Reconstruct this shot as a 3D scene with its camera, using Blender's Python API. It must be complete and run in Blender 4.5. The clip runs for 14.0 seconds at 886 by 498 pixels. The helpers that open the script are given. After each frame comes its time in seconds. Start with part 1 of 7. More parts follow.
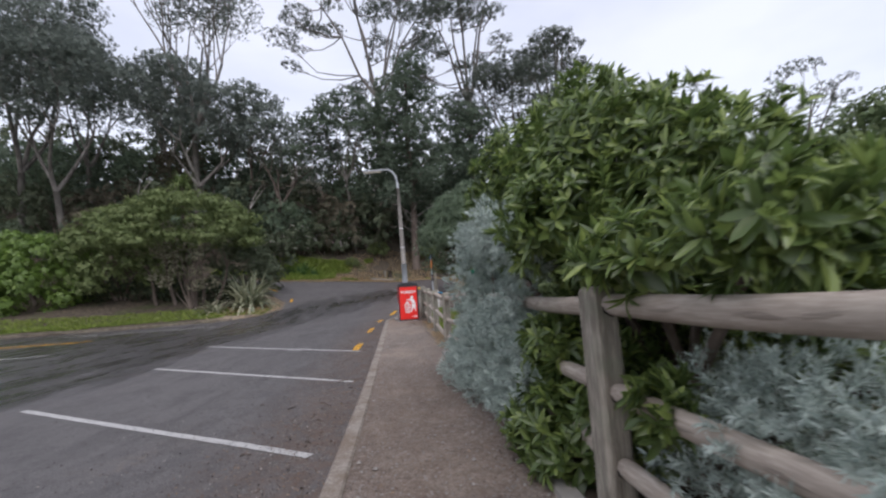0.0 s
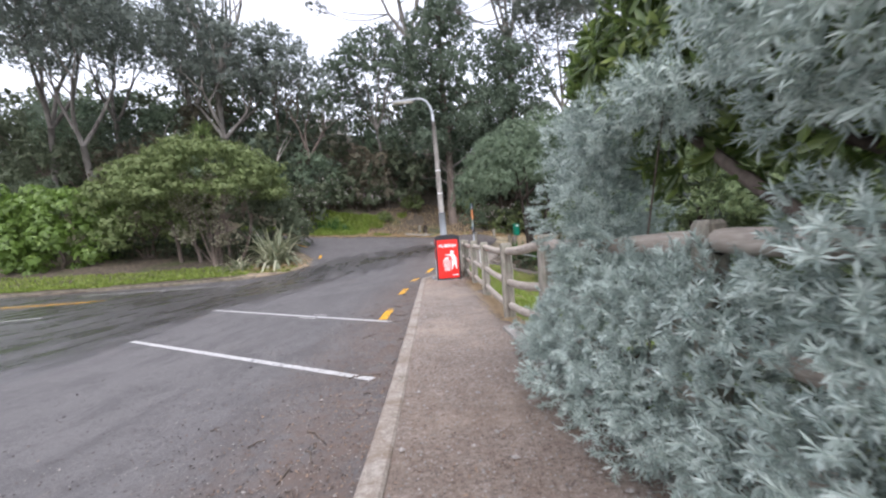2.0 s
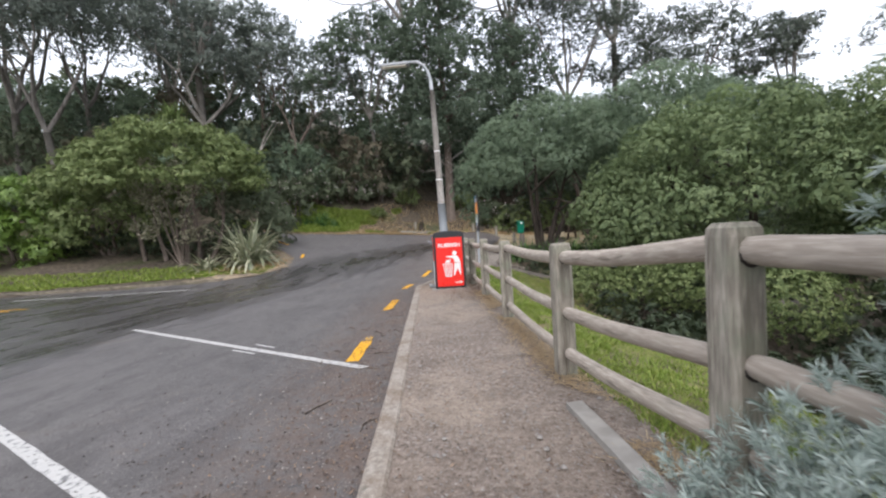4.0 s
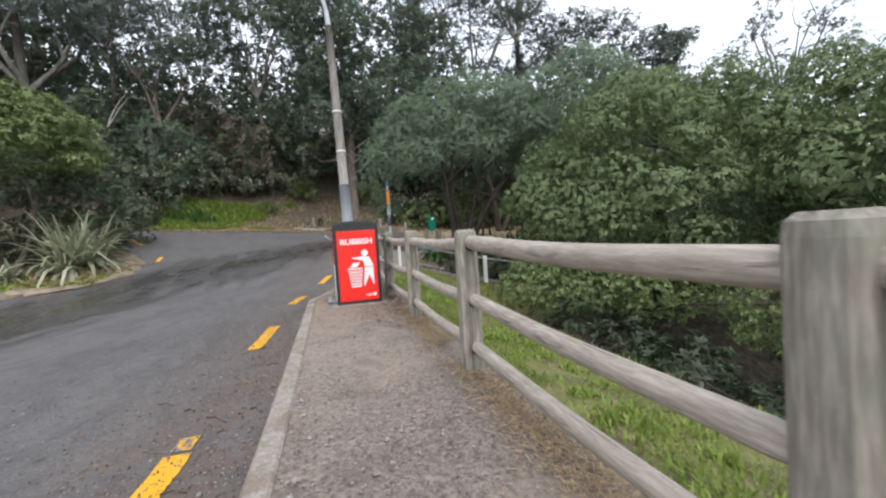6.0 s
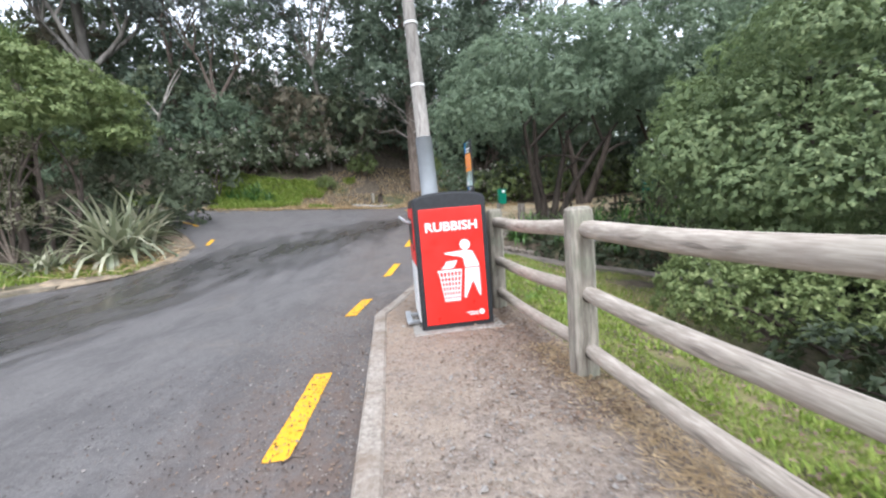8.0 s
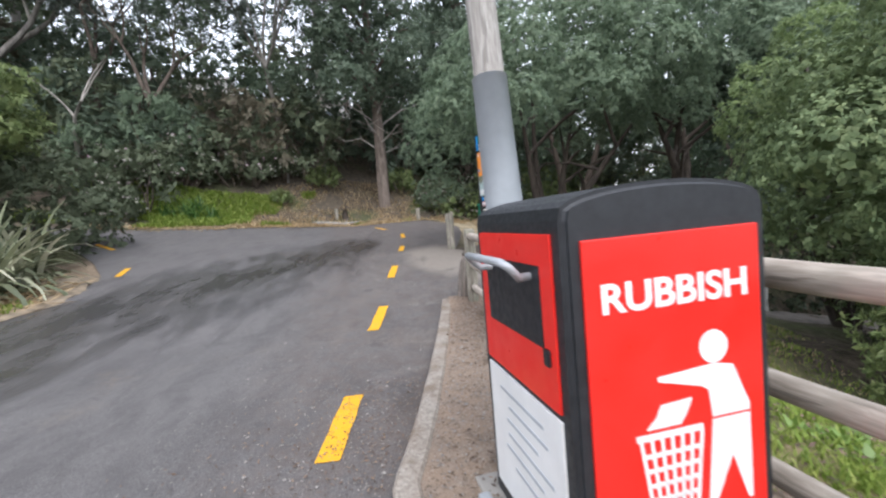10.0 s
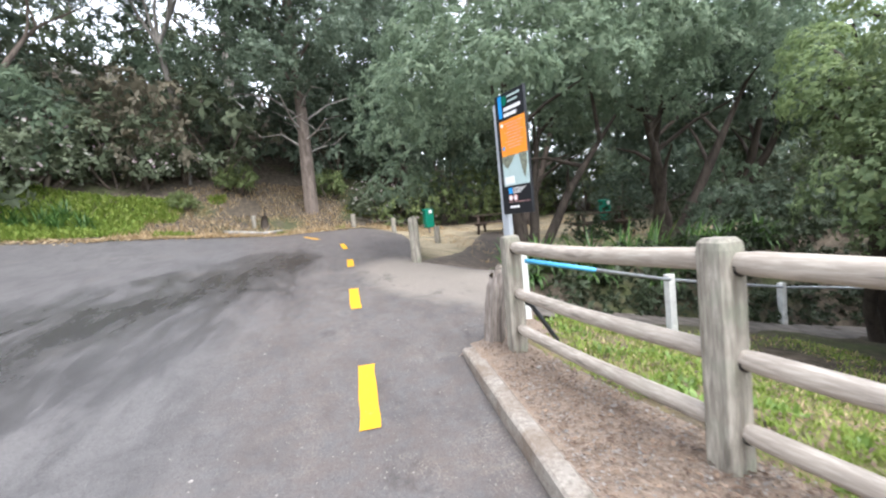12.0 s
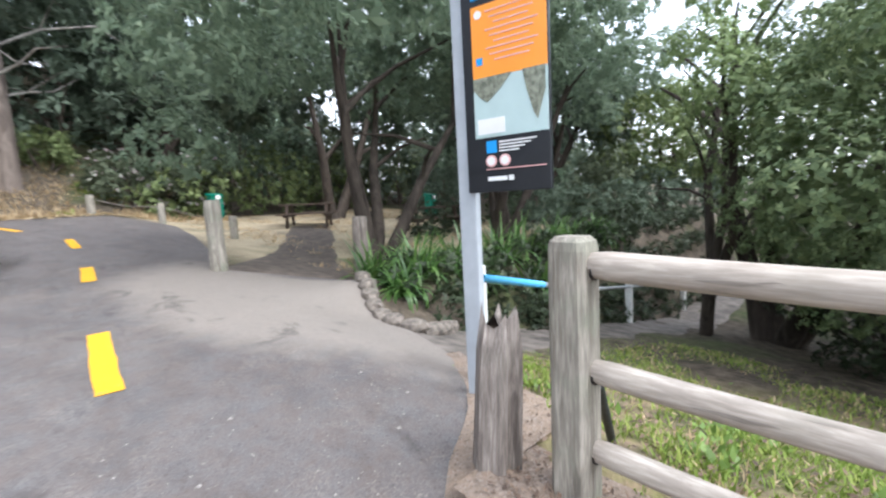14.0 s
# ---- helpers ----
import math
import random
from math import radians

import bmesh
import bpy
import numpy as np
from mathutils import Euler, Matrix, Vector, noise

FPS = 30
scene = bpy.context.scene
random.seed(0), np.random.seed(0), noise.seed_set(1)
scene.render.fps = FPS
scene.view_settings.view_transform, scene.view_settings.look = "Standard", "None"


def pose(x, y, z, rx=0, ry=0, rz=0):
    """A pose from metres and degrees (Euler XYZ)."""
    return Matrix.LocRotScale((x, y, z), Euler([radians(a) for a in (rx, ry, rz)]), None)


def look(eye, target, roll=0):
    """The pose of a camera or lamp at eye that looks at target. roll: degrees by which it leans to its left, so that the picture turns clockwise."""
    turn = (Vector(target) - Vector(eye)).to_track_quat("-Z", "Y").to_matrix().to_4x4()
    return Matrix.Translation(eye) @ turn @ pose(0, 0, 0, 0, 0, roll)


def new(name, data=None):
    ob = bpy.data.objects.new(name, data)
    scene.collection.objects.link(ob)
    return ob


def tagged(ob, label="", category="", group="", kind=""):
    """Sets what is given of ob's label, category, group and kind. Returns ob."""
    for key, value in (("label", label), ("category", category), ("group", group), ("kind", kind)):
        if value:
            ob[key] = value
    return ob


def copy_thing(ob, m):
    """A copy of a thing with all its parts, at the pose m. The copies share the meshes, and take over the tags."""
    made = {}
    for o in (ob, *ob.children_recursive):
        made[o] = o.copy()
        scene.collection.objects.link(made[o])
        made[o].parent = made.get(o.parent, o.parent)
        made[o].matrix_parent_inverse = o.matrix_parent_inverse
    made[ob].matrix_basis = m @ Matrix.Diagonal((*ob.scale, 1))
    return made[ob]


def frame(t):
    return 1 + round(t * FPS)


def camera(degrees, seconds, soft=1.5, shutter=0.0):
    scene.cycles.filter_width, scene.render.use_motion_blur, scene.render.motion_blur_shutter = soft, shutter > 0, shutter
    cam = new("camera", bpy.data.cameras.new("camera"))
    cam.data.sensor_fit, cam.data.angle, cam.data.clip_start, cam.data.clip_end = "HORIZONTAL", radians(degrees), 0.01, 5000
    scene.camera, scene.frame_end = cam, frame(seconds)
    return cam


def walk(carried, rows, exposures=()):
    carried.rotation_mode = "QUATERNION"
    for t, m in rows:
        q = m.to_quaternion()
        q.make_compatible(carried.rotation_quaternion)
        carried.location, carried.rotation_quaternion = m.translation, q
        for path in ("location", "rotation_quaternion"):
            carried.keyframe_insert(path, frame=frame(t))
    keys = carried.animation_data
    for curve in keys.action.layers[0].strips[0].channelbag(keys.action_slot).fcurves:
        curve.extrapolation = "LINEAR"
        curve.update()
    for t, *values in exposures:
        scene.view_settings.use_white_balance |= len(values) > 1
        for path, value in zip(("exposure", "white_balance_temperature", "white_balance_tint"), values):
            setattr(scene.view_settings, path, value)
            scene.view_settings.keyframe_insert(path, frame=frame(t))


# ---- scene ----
cam = camera(91.9, 14.0, 2.2, 0.24)
PATH = [
    (0, (0.41, 0.901, 1.27), (0.36, 2.896, 1.407), -3.6),
    (0.5, (0.337, 1.511, 1.174), (0.125, 3.497, 1.291), -7.3),
    (1, (0.183, 2.087, 1.162), (-0.103, 4.066, 1.201), -4.9),
    (1.5, (0.132, 2.671, 1.2), (-0.175, 4.648, 1.22), -4.2),
    (2, (0.008, 3.275, 1.129), (-0.214, 5.262, 1.077), -3.9),
    (2.5, (-0.076, 3.874, 1.126), (-0.301, 5.859, 1.035), -3.9),
    (3, (-0.21, 4.528, 1.129), (-0.426, 6.514, 1.041), -3.8),
    (3.2, (-0.223, 4.772, 1.167), (-0.432, 6.759, 1.082), -3.5),
    (5.3, (-0.584, 7.335, 0.999), (-0.76, 9.326, 0.966), -4.2),
    (5.5, (-0.593, 7.617, 1.033), (-0.722, 9.612, 0.987), -4.4),
    (6, (-0.645, 8.315, 1.017), (-0.405, 10.298, 0.922), -3.7),
    (6.5, (-0.783, 8.917, 1.036), (-0.522, 10.895, 0.898), -3.6),
    (7, (-0.902, 9.599, 1.048), (-0.71, 11.578, 0.838), -3.7),
    (7.5, (-1.029, 10.225, 1.067), (-1.063, 12.214, 0.867), -4.2),
    (8, (-1.17, 10.898, 1.079), (-1.199, 12.888, 0.885), -4.8),
    (8.5, (-1.344, 11.573, 1.114), (-1.362, 13.569, 0.982), -4.9),
    (9, (-1.463, 12.279, 1.076), (-1.353, 14.272, 0.947), -3.9),
    (9.2, (-1.533, 12.547, 1.111), (-1.429, 14.539, 0.979), -4.1),
    (11.3, (-2.331, 15.094, 1.166), (-1.94, 17.05, 1.027), -6.1),
    (11.5, (-2.393, 15.352, 1.164), (-1.959, 17.299, 1.02), -5.8),
    (12, (-2.517, 15.986, 1.183), (-1.992, 17.912, 1.054), -5.6),
    (12.5, (-2.599, 16.681, 1.186), (-2.028, 18.593, 1.057), -5.9),
    (13, (-2.621, 17.368, 1.187), (-1.877, 19.219, 1.05), -5.5),
    (13.5, (-2.584, 17.978, 1.173), (-1.6, 19.71, 1.0), -5.0),
    (14, (-2.403, 18.539, 1.163), (-1.048, 19.992, 0.935), -3.1),
]
EXPOSURES = [(0, -0.02, 6150, 16), (0.5, 0.46, 6100, 15), (1, 0.83, 6080, 15), (2, 0.92, 6130, 16), (2.5, 0.99, 6250, 16), (3, 0.76, 6350, 15), (5.5, 0.58, 6200, 10), (6.5, 0.63, 6200, 10), (7, 1.16, 6000, 10), (7.5, 1.0, 6050, 10), (8, 1.22, 5980, 10),
             (8.5, 0.75, 6100, 10), (9, 0.66, 6050, 12), (11.5, 1.54, 6180, 10), (12.5, 1.60, 6000, 11), (14, 1.50, 5930, 10)]
walk(cam, [(t, look(eye, target, roll)) for t, eye, target, roll in PATH], EXPOSURES)

# ---- overcast daylight ----
SUN_EL, SUN_AZ = radians(52), radians(200)
world = bpy.data.worlds.new("overcast_sky")
scene.world = world
world.use_nodes = True
wn, wl = world.node_tree.nodes, world.node_tree.links
wn.clear()
w_out = wn.new("ShaderNodeOutputWorld")
w_sky = wn.new("ShaderNodeTexSky")
w_sky.sky_type, w_sky.sun_disc, w_sky.sun_elevation, w_sky.sun_rotation = "NISHITA", False, SUN_EL, SUN_AZ
w_sky.dust_density, w_sky.air_density = 3.0, 1.5
w_blue = wn.new("ShaderNodeBackground")
w_blue.inputs["Strength"].default_value = 0.05
wl.new(w_sky.outputs[0], w_blue.inputs["Color"])
w_tc = wn.new("ShaderNodeTexCoord")
w_map = wn.new("ShaderNodeMapping")
w_map.inputs["Scale"].default_value = (1.0, 1.0, 2.4)
wl.new(w_tc.outputs["Generated"], w_map.inputs["Vector"])
w_noise = wn.new("ShaderNodeTexNoise")
w_noise.inputs["Scale"].default_value, w_noise.inputs["Detail"].default_value = 1.6, 5.0
wl.new(w_map.outputs[0], w_noise.inputs["Vector"])
w_ramp = wn.new("ShaderNodeValToRGB")
w_ramp.color_ramp.elements[0].position, w_ramp.color_ramp.elements[0].color = 0.35, (0.70, 0.72, 0.78, 1)
w_ramp.color_ramp.elements[1].position, w_ramp.color_ramp.elements[1].color = 0.66, (0.97, 0.97, 1.0, 1)
wl.new(w_noise.outputs["Fac"], w_ramp.inputs["Fac"])
w_cloud = wn.new("ShaderNodeBackground")
w_cloud.inputs["Strength"].default_value = 0.88
wl.new(w_ramp.outputs["Color"], w_cloud.inputs["Color"])
w_add = wn.new("ShaderNodeAddShader")
wl.new(w_blue.outputs[0], w_add.inputs[0])
wl.new(w_cloud.outputs[0], w_add.inputs[1])
wl.new(w_add.outputs[0], w_out.inputs["Surface"])
sun_data = bpy.data.lights.new("sun", "SUN")
sun_data.energy, sun_data.angle, sun_data.color = 1.5, radians(35), (1.0, 0.97, 0.93)
sun = new("sun", sun_data)
sun.matrix_world = look((0, 0, 30), (-8.0, 22.0, 0))


# ---- materials ----
class Mat:
    """A small helper to write node materials."""

    def __init__(self, name, rough=0.6, metal=0.0, spec=0.5):
        self.m = bpy.data.materials.new(name)
        self.m.use_nodes = True
        self.n, self.l = self.m.node_tree.nodes, self.m.node_tree.links
        self.b = self.n["Principled BSDF"]
        self.put(rough, "Roughness")
        self.put(metal, "Metallic")
        self.put(spec, "Specular IOR Level")

    def put(self, value, socket, node=None):
        s = (node or self.b).inputs[socket]
        if hasattr(value, "is_linked"):
            self.l.new(value, s)
        elif isinstance(value, tuple) and len(value) == 3 and s.type == "RGBA":
            s.default_value = (*value, 1)
        else:
            s.default_value = value

    def coords(self, scale=(1, 1, 1), rot=(0, 0, 0), kind="Object"):
        tc, mp = self.n.new("ShaderNodeTexCoord"), self.n.new("ShaderNodeMapping")
        self.l.new(tc.outputs[kind], mp.inputs["Vector"])
        mp.inputs["Scale"].default_value, mp.inputs["Rotation"].default_value = scale, rot
        return mp.outputs[0]

    def noise(self, scale, detail=4.0, vec=None, rough=0.55, distortion=0.0):
        t = self.n.new("ShaderNodeTexNoise")
        t.inputs["Scale"].default_value, t.inputs["Detail"].default_value = scale, detail
        t.inputs["Roughness"].default_value, t.inputs["Distortion"].default_value = rough, distortion
        self.l.new(vec if vec is not None else self.coords(), t.inputs["Vector"])
        return t.outputs["Fac"]

    def cells(self, scale, vec=None, out="Distance"):
        t = self.n.new("ShaderNodeTexVoronoi")
        t.inputs["Scale"].default_value = scale
        self.l.new(vec if vec is not None else self.coords(), t.inputs["Vector"])
        return t.outputs[out]

    def ramp(self, fac, *stops):
        r = self.n.new("ShaderNodeValToRGB")
        e = r.color_ramp.elements
        while len(e) < len(stops):
            e.new(0.5)
        for k, (p, c) in zip(e, stops):
            k.position, k.color = p, (c, c, c, 1) if isinstance(c, (int, float)) else (*c, 1)
        self.l.new(fac, r.inputs["Fac"])
        return r.outputs["Color"]

    def math(self, op, a, b=0.0, clamp=False):
        k = self.n.new("ShaderNodeMath")
        k.operation, k.use_clamp = op, clamp
        for i, v in enumerate((a, b)):
            self.put(v, i, k)
        return k.outputs[0]

    def mix(self, fac, a, b, blend="MIX"):
        k = self.n.new("ShaderNodeMix")
        k.data_type, k.blend_type = "RGBA", blend
        self.put(fac, 0, k)
        self.put(a, 6, k)
        self.put(b, 7, k)
        return k.outputs[2]

    def bump(self, height, strength=0.3, distance=0.01):
        k = self.n.new("ShaderNodeBump")
        k.inputs["Strength"].default_value, k.inputs["Distance"].default_value = strength, distance
        self.l.new(height, k.inputs["Height"])
        self.l.new(k.outputs[0], self.b.inputs["Normal"])

    def island(self):
        return self.n.new("ShaderNodeNewGeometry").outputs["Random Per Island"]

    def random(self):
        return self.n.new("ShaderNodeObjectInfo").outputs["Random"]

    def axis(self, a):
        sp, tc = self.n.new("ShaderNodeSeparateXYZ"), self.n.new("ShaderNodeTexCoord")
        self.l.new(tc.outputs["Object"], sp.inputs[0])
        return sp.outputs[a]


def plain(name, colour, rough=0.5, metal=0.0, wear=0.12, scale=14.0, spec=0.5):
    k = Mat(name, rough, metal, spec)
    f = k.noise(scale, 5)
    dark = tuple(c * (1 - wear * 2.2) for c in colour)
    k.put(k.mix(k.ramp(f, (0.35, 0.0), (0.7, 1.0)), dark, colour), "Base Color")
    k.put(k.ramp(k.noise(scale * 3, 3), (0.3, max(0.02, rough - 0.12)), (0.7, min(1, rough + 0.12))), "Roughness")
    k.bump(k.noise(scale * 8, 3), 0.08, 0.004)
    return k.m


def leaf_mat(name, dark, mid, light, gloss=0.45, through_light=0.42, patch=0.8, spec=0.55, single=False):
    """Leaves: each one its own tone, clumps a little apart in hue, some light through the blade."""
    k = Mat(name, gloss, 0.0, spec)
    dark, mid, light = (tuple(c * 1.5 for c in col) for col in (dark, mid, light))
    tone = k.ramp(k.random() if single else k.island(), (0.0, dark), (0.55, mid), (1.0, light))
    tone = k.mix(k.ramp(k.noise(patch, 3), (0.35, 0.0), (0.7, 0.55)), tone, mid)
    tone = k.mix(k.math("MULTIPLY", k.random(), 0.22), tone, dark)
    k.put(tone, "Base Color")
    tr = k.n.new("ShaderNodeBsdfTranslucent")
    k.l.new(tone, tr.inputs["Color"])
    ms = k.n.new("ShaderNodeMixShader")
    ms.inputs[0].default_value = through_light
    k.l.new(k.b.outputs[0], ms.inputs[1])
    k.l.new(tr.outputs[0], ms.inputs[2])
    k.l.new(ms.outputs[0], k.n["Material Output"].inputs["Surface"])
    return k.m


def bark_mat(name, dark, light, scale=3.0):
    k = Mat(name, 0.85, 0.0, 0.2)
    v = k.coords((1, 1, 0.22))
    f = k.noise(scale * 2.5, 6, v, 0.65, 0.6)
    k.put(k.mix(k.ramp(f, (0.3, 0.0), (0.68, 1.0)), dark, light), "Base Color")
    k.bump(k.noise(scale * 9, 5, v), 0.6, 0.02)
    return k.m


def asphalt_mat():
    k = Mat("asphalt", 0.85, 0.0, 0.4)
    grain = k.noise(95, 3)
    chips = k.cells(120)
    patches = k.noise(0.45, 5)
    base = k.mix(k.ramp(grain, (0.3, 0.0), (0.72, 1.0)), (0.055, 0.055, 0.057), (0.150, 0.148, 0.149))
    base = k.mix(k.ramp(patches, (0.36, 0.0), (0.66, 0.5)), base, (0.125, 0.123, 0.124))
    mottle = k.ramp(k.noise(2.4, 8, k.coords((1, 0.40, 1), (0, 0, 0.5)), 0.72, 0.5), (0.46, 0.0), (0.60, 1.0))
    base = k.mix(k.math("MULTIPLY", mottle, 0.55), base, (0.058, 0.057, 0.059))
    blotch = k.ramp(k.noise(9, 6, None, 0.7, 0.4), (0.52, 0.0), (0.64, 1.0))
    base = k.mix(k.math("MULTIPLY", blotch, 0.35), base, (0.055, 0.053, 0.053))
    speck = k.ramp(k.noise(210, 2), (0.60, 0.0), (0.70, 1.0))
    base = k.mix(k.math("MULTIPLY", speck, 0.5), base, (0.30, 0.295, 0.29))
    dark_speck = k.ramp(k.noise(70, 2), (0.30, 1.0), (0.40, 0.0))
    base = k.mix(k.math("MULTIPLY", dark_speck, 0.6), base, (0.026, 0.025, 0.025))
    # dry dust and fine gravel at the crossing
    dust = k.ramp(k.noise(1.1, 7, None, 0.66, 0.4), (0.46, 0.0), (0.66, 0.55))
    near = k.math("SUBTRACT", 1.0, k.math("DIVIDE", k.math("ABSOLUTE", k.math("ADD", k.math("ADD", k.math("MULTIPLY", k.axis(0), 0.55), k.math("MULTIPLY", k.axis(1), 0.83)), -18.0)), 2.2), True)
    side = k.math("MULTIPLY", k.math("ADD", k.axis(0), 3.3), 0.6, True)
    base = k.mix(k.math("MULTIPLY", k.math("MULTIPLY", dust, near), k.math("MULTIPLY", side, 0.7)), base, (0.185, 0.17, 0.152))
    sand = k.math("MULTIPLY", k.ramp(k.noise(0.75, 6, None, 0.6, 0.5), (0.58, 0.0), (0.72, 0.7)), k.ramp(k.noise(14, 6, None, 0.7), (0.42, 0.0), (0.60, 0.6)))
    base = k.mix(sand, base, (0.185, 0.155, 0.125))
    # leaf mould and grit along the gutter
    gut = k.math("ADD", k.math("ADD", k.axis(0), k.math("MULTIPLY", k.axis(1), 0.133)), 1.25)
    gut = k.math("MULTIPLY", k.ramp(gut, (0.0, 0.0), (0.95, 1.0)), k.math("SUBTRACT", 1.0, k.math("MULTIPLY", k.math("SUBTRACT", k.axis(1), 13.5, True), 0.5), True))
    litter = k.math("MULTIPLY", gut, k.ramp(k.noise(5, 8, None, 0.78), (0.38, 0.0), (0.60, 0.8)))
    base = k.mix(litter, base, (0.115, 0.085, 0.068))
    # the wet lane: a shallow film of rain water along the bend
    lane = k.math("ADD", k.math("SUBTRACT", k.math("MULTIPLY", k.axis(0), 0.83), k.math("MULTIPLY", k.axis(1), 0.55)), 17.2)
    band = k.math("SUBTRACT", 1.15, k.math("DIVIDE", k.math("ABSOLUTE", lane), 5.5))
    streak = k.noise(2.2, 10, k.coords((0.9, 0.22, 1), (0, 0, 0.58)), 0.72, 0.35)
    west = k.math("MULTIPLY", k.math("MULTIPLY", k.math("SUBTRACT", -3.9, k.axis(0)), 0.42, True), k.math("MULTIPLY", k.math("SUBTRACT", 21.5, k.axis(1)), 0.35, True))
    west = k.math("MULTIPLY", west, k.math("ADD", 0.06, k.math("MULTIPLY", streak, 0.92)))
    film = k.math("MAXIMUM", k.math("MULTIPLY", k.math("MULTIPLY", band, k.math("MULTIPLY", k.math("SUBTRACT", -1.5, k.axis(0)), 0.6, True)), streak, True), west)
    wet = k.ramp(film, (0.31, 0.0), (0.42, 0.42), (0.60, 1.0))
    base = k.mix(k.math("MULTIPLY", wet, 0.76), base, (0.031, 0.031, 0.033))
    # the dusty apron where the path meets the road
    tc, mp = k.n.new("ShaderNodeTexCoord"), k.n.new("ShaderNodeMapping")
    mp.vector_type = "TEXTURE"
    mp.inputs["Location"].default_value, mp.inputs["Rotation"].default_value, mp.inputs["Scale"].default_value = (-0.6, 22.9, 0), (0, 0, radians(107)), (3.0, 1.35, 60)
    k.l.new(tc.outputs["Object"], mp.inputs["Vector"])
    far = k.n.new("ShaderNodeVectorMath")
    far.operation = "LENGTH"
    k.l.new(mp.outputs[0], far.inputs[0])
    apron = k.math("ADD", k.math("SUBTRACT", 0.82, far.outputs["Value"]), k.math("MULTIPLY", k.noise(1.6, 7, None, 0.66), 0.55))
    apron = k.ramp(apron, (0.12, 0.0), (0.40, 0.82))
    base = k.mix(apron, base, k.mix(k.ramp(k.noise(80, 6, None, 0.7), (0.35, 0.0), (0.65, 1.0)), (0.165, 0.150, 0.132), (0.265, 0.245, 0.217)))
    cross = k.math("MULTIPLY", k.math("MULTIPLY", k.math("SUBTRACT", k.axis(1), 15.5), 0.6, True), k.math("MULTIPLY", k.math("ADD", k.axis(0), 4.2), 0.6, True))
    stain = k.ramp(k.noise(2.3, 7, k.coords((1, 0.55, 1), (0, 0, 0.9)), 0.66, 0.5), (0.60, 0.0), (0.68, 0.6))
    base = k.mix(k.math("MULTIPLY", cross, stain), base, (0.050, 0.046, 0.044))
    washed = k.math("MULTIPLY", k.ramp(k.noise(1.9, 7, None, 0.7, 0.5), (0.52, 0.0), (0.64, 1.0)), k.ramp(k.noise(75, 3, None, 0.6), (0.50, 0.0), (0.62, 0.5)))
    base = k.mix(k.math("MULTIPLY", cross, washed), base, (0.25, 0.228, 0.203))
    base = k.mix(1.0, base, (1.045, 0.993, 0.96), "MULTIPLY")
    k.put(base, "Base Color")
    k.put(k.math("ADD", k.ramp(wet, (0.0, 0.8), (0.5, 0.34), (1.0, 0.16)), k.math("MULTIPLY", k.noise(7, 6, None, 0.7), 0.10)), "Roughness")
    k.bump(k.mix(wet, k.mix(0.5, grain, chips), (0.5, 0.5, 0.5)), 0.5, 0.008)
    return k.m


def gravel_mat():
    k = Mat("compacted_gravel", 0.95, 0.0, 0.2)
    clods = k.noise(26, 8, None, 0.78, 0.3)
    big = k.noise(0.8, 6, None, 0.6)
    base = k.mix(k.ramp(clods, (0.36, 0.0), (0.62, 1.0)), (0.088, 0.070, 0.059), (0.325, 0.272, 0.232))
    base = k.mix(k.ramp(big, (0.46, 0.0), (0.66, 0.55)), base, (0.35, 0.285, 0.225))
    base = k.mix(k.ramp(k.noise(2.6, 7, None, 0.7, 0.3), (0.50, 0.0), (0.66, 0.6)), base, (0.125, 0.098, 0.080))
    worn = k.math("SUBTRACT", 1.0, k.math("DIVIDE", k.math("ABSOLUTE", k.math("SUBTRACT", k.axis(1), 12.9)), 2.2), True)
    base = k.mix(k.math("MULTIPLY", worn, k.ramp(k.noise(3.5, 7, None, 0.7), (0.40, 0.0), (0.60, 0.6))), base, (0.33, 0.27, 0.21))
    damp = k.math("MULTIPLY", k.math("SUBTRACT", 8.5, k.axis(1)), 0.4, True)
    base = k.mix(k.math("MULTIPLY", damp, k.ramp(k.noise(5, 7, None, 0.75), (0.38, 0.12), (0.62, 0.72))), base, (0.150, 0.110, 0.086))
    upper = k.math("MULTIPLY", k.math("SUBTRACT", k.axis(1), 12.6), 0.4, True)
    base = k.mix(k.math("MULTIPLY", upper, k.ramp(k.noise(8, 7, None, 0.72), (0.34, 0.25), (0.60, 0.85))), base, (0.285, 0.210, 0.152))
    stone = k.ramp(k.noise(110, 2), (0.60, 0.0), (0.68, 1.0))
    base = k.mix(k.math("MULTIPLY", stone, 0.6), base, (0.40, 0.37, 0.335))
    crumb = k.ramp(k.noise(60, 3, None, 0.6), (0.32, 1.0), (0.42, 0.0))
    base = k.mix(k.math("MULTIPLY", crumb, 0.7), base, (0.028, 0.022, 0.018))
    k.put(base, "Base Color")
    k.bump(k.mix(0.4, clods, k.noise(110, 3)), 0.9, 0.02)
    return k.m


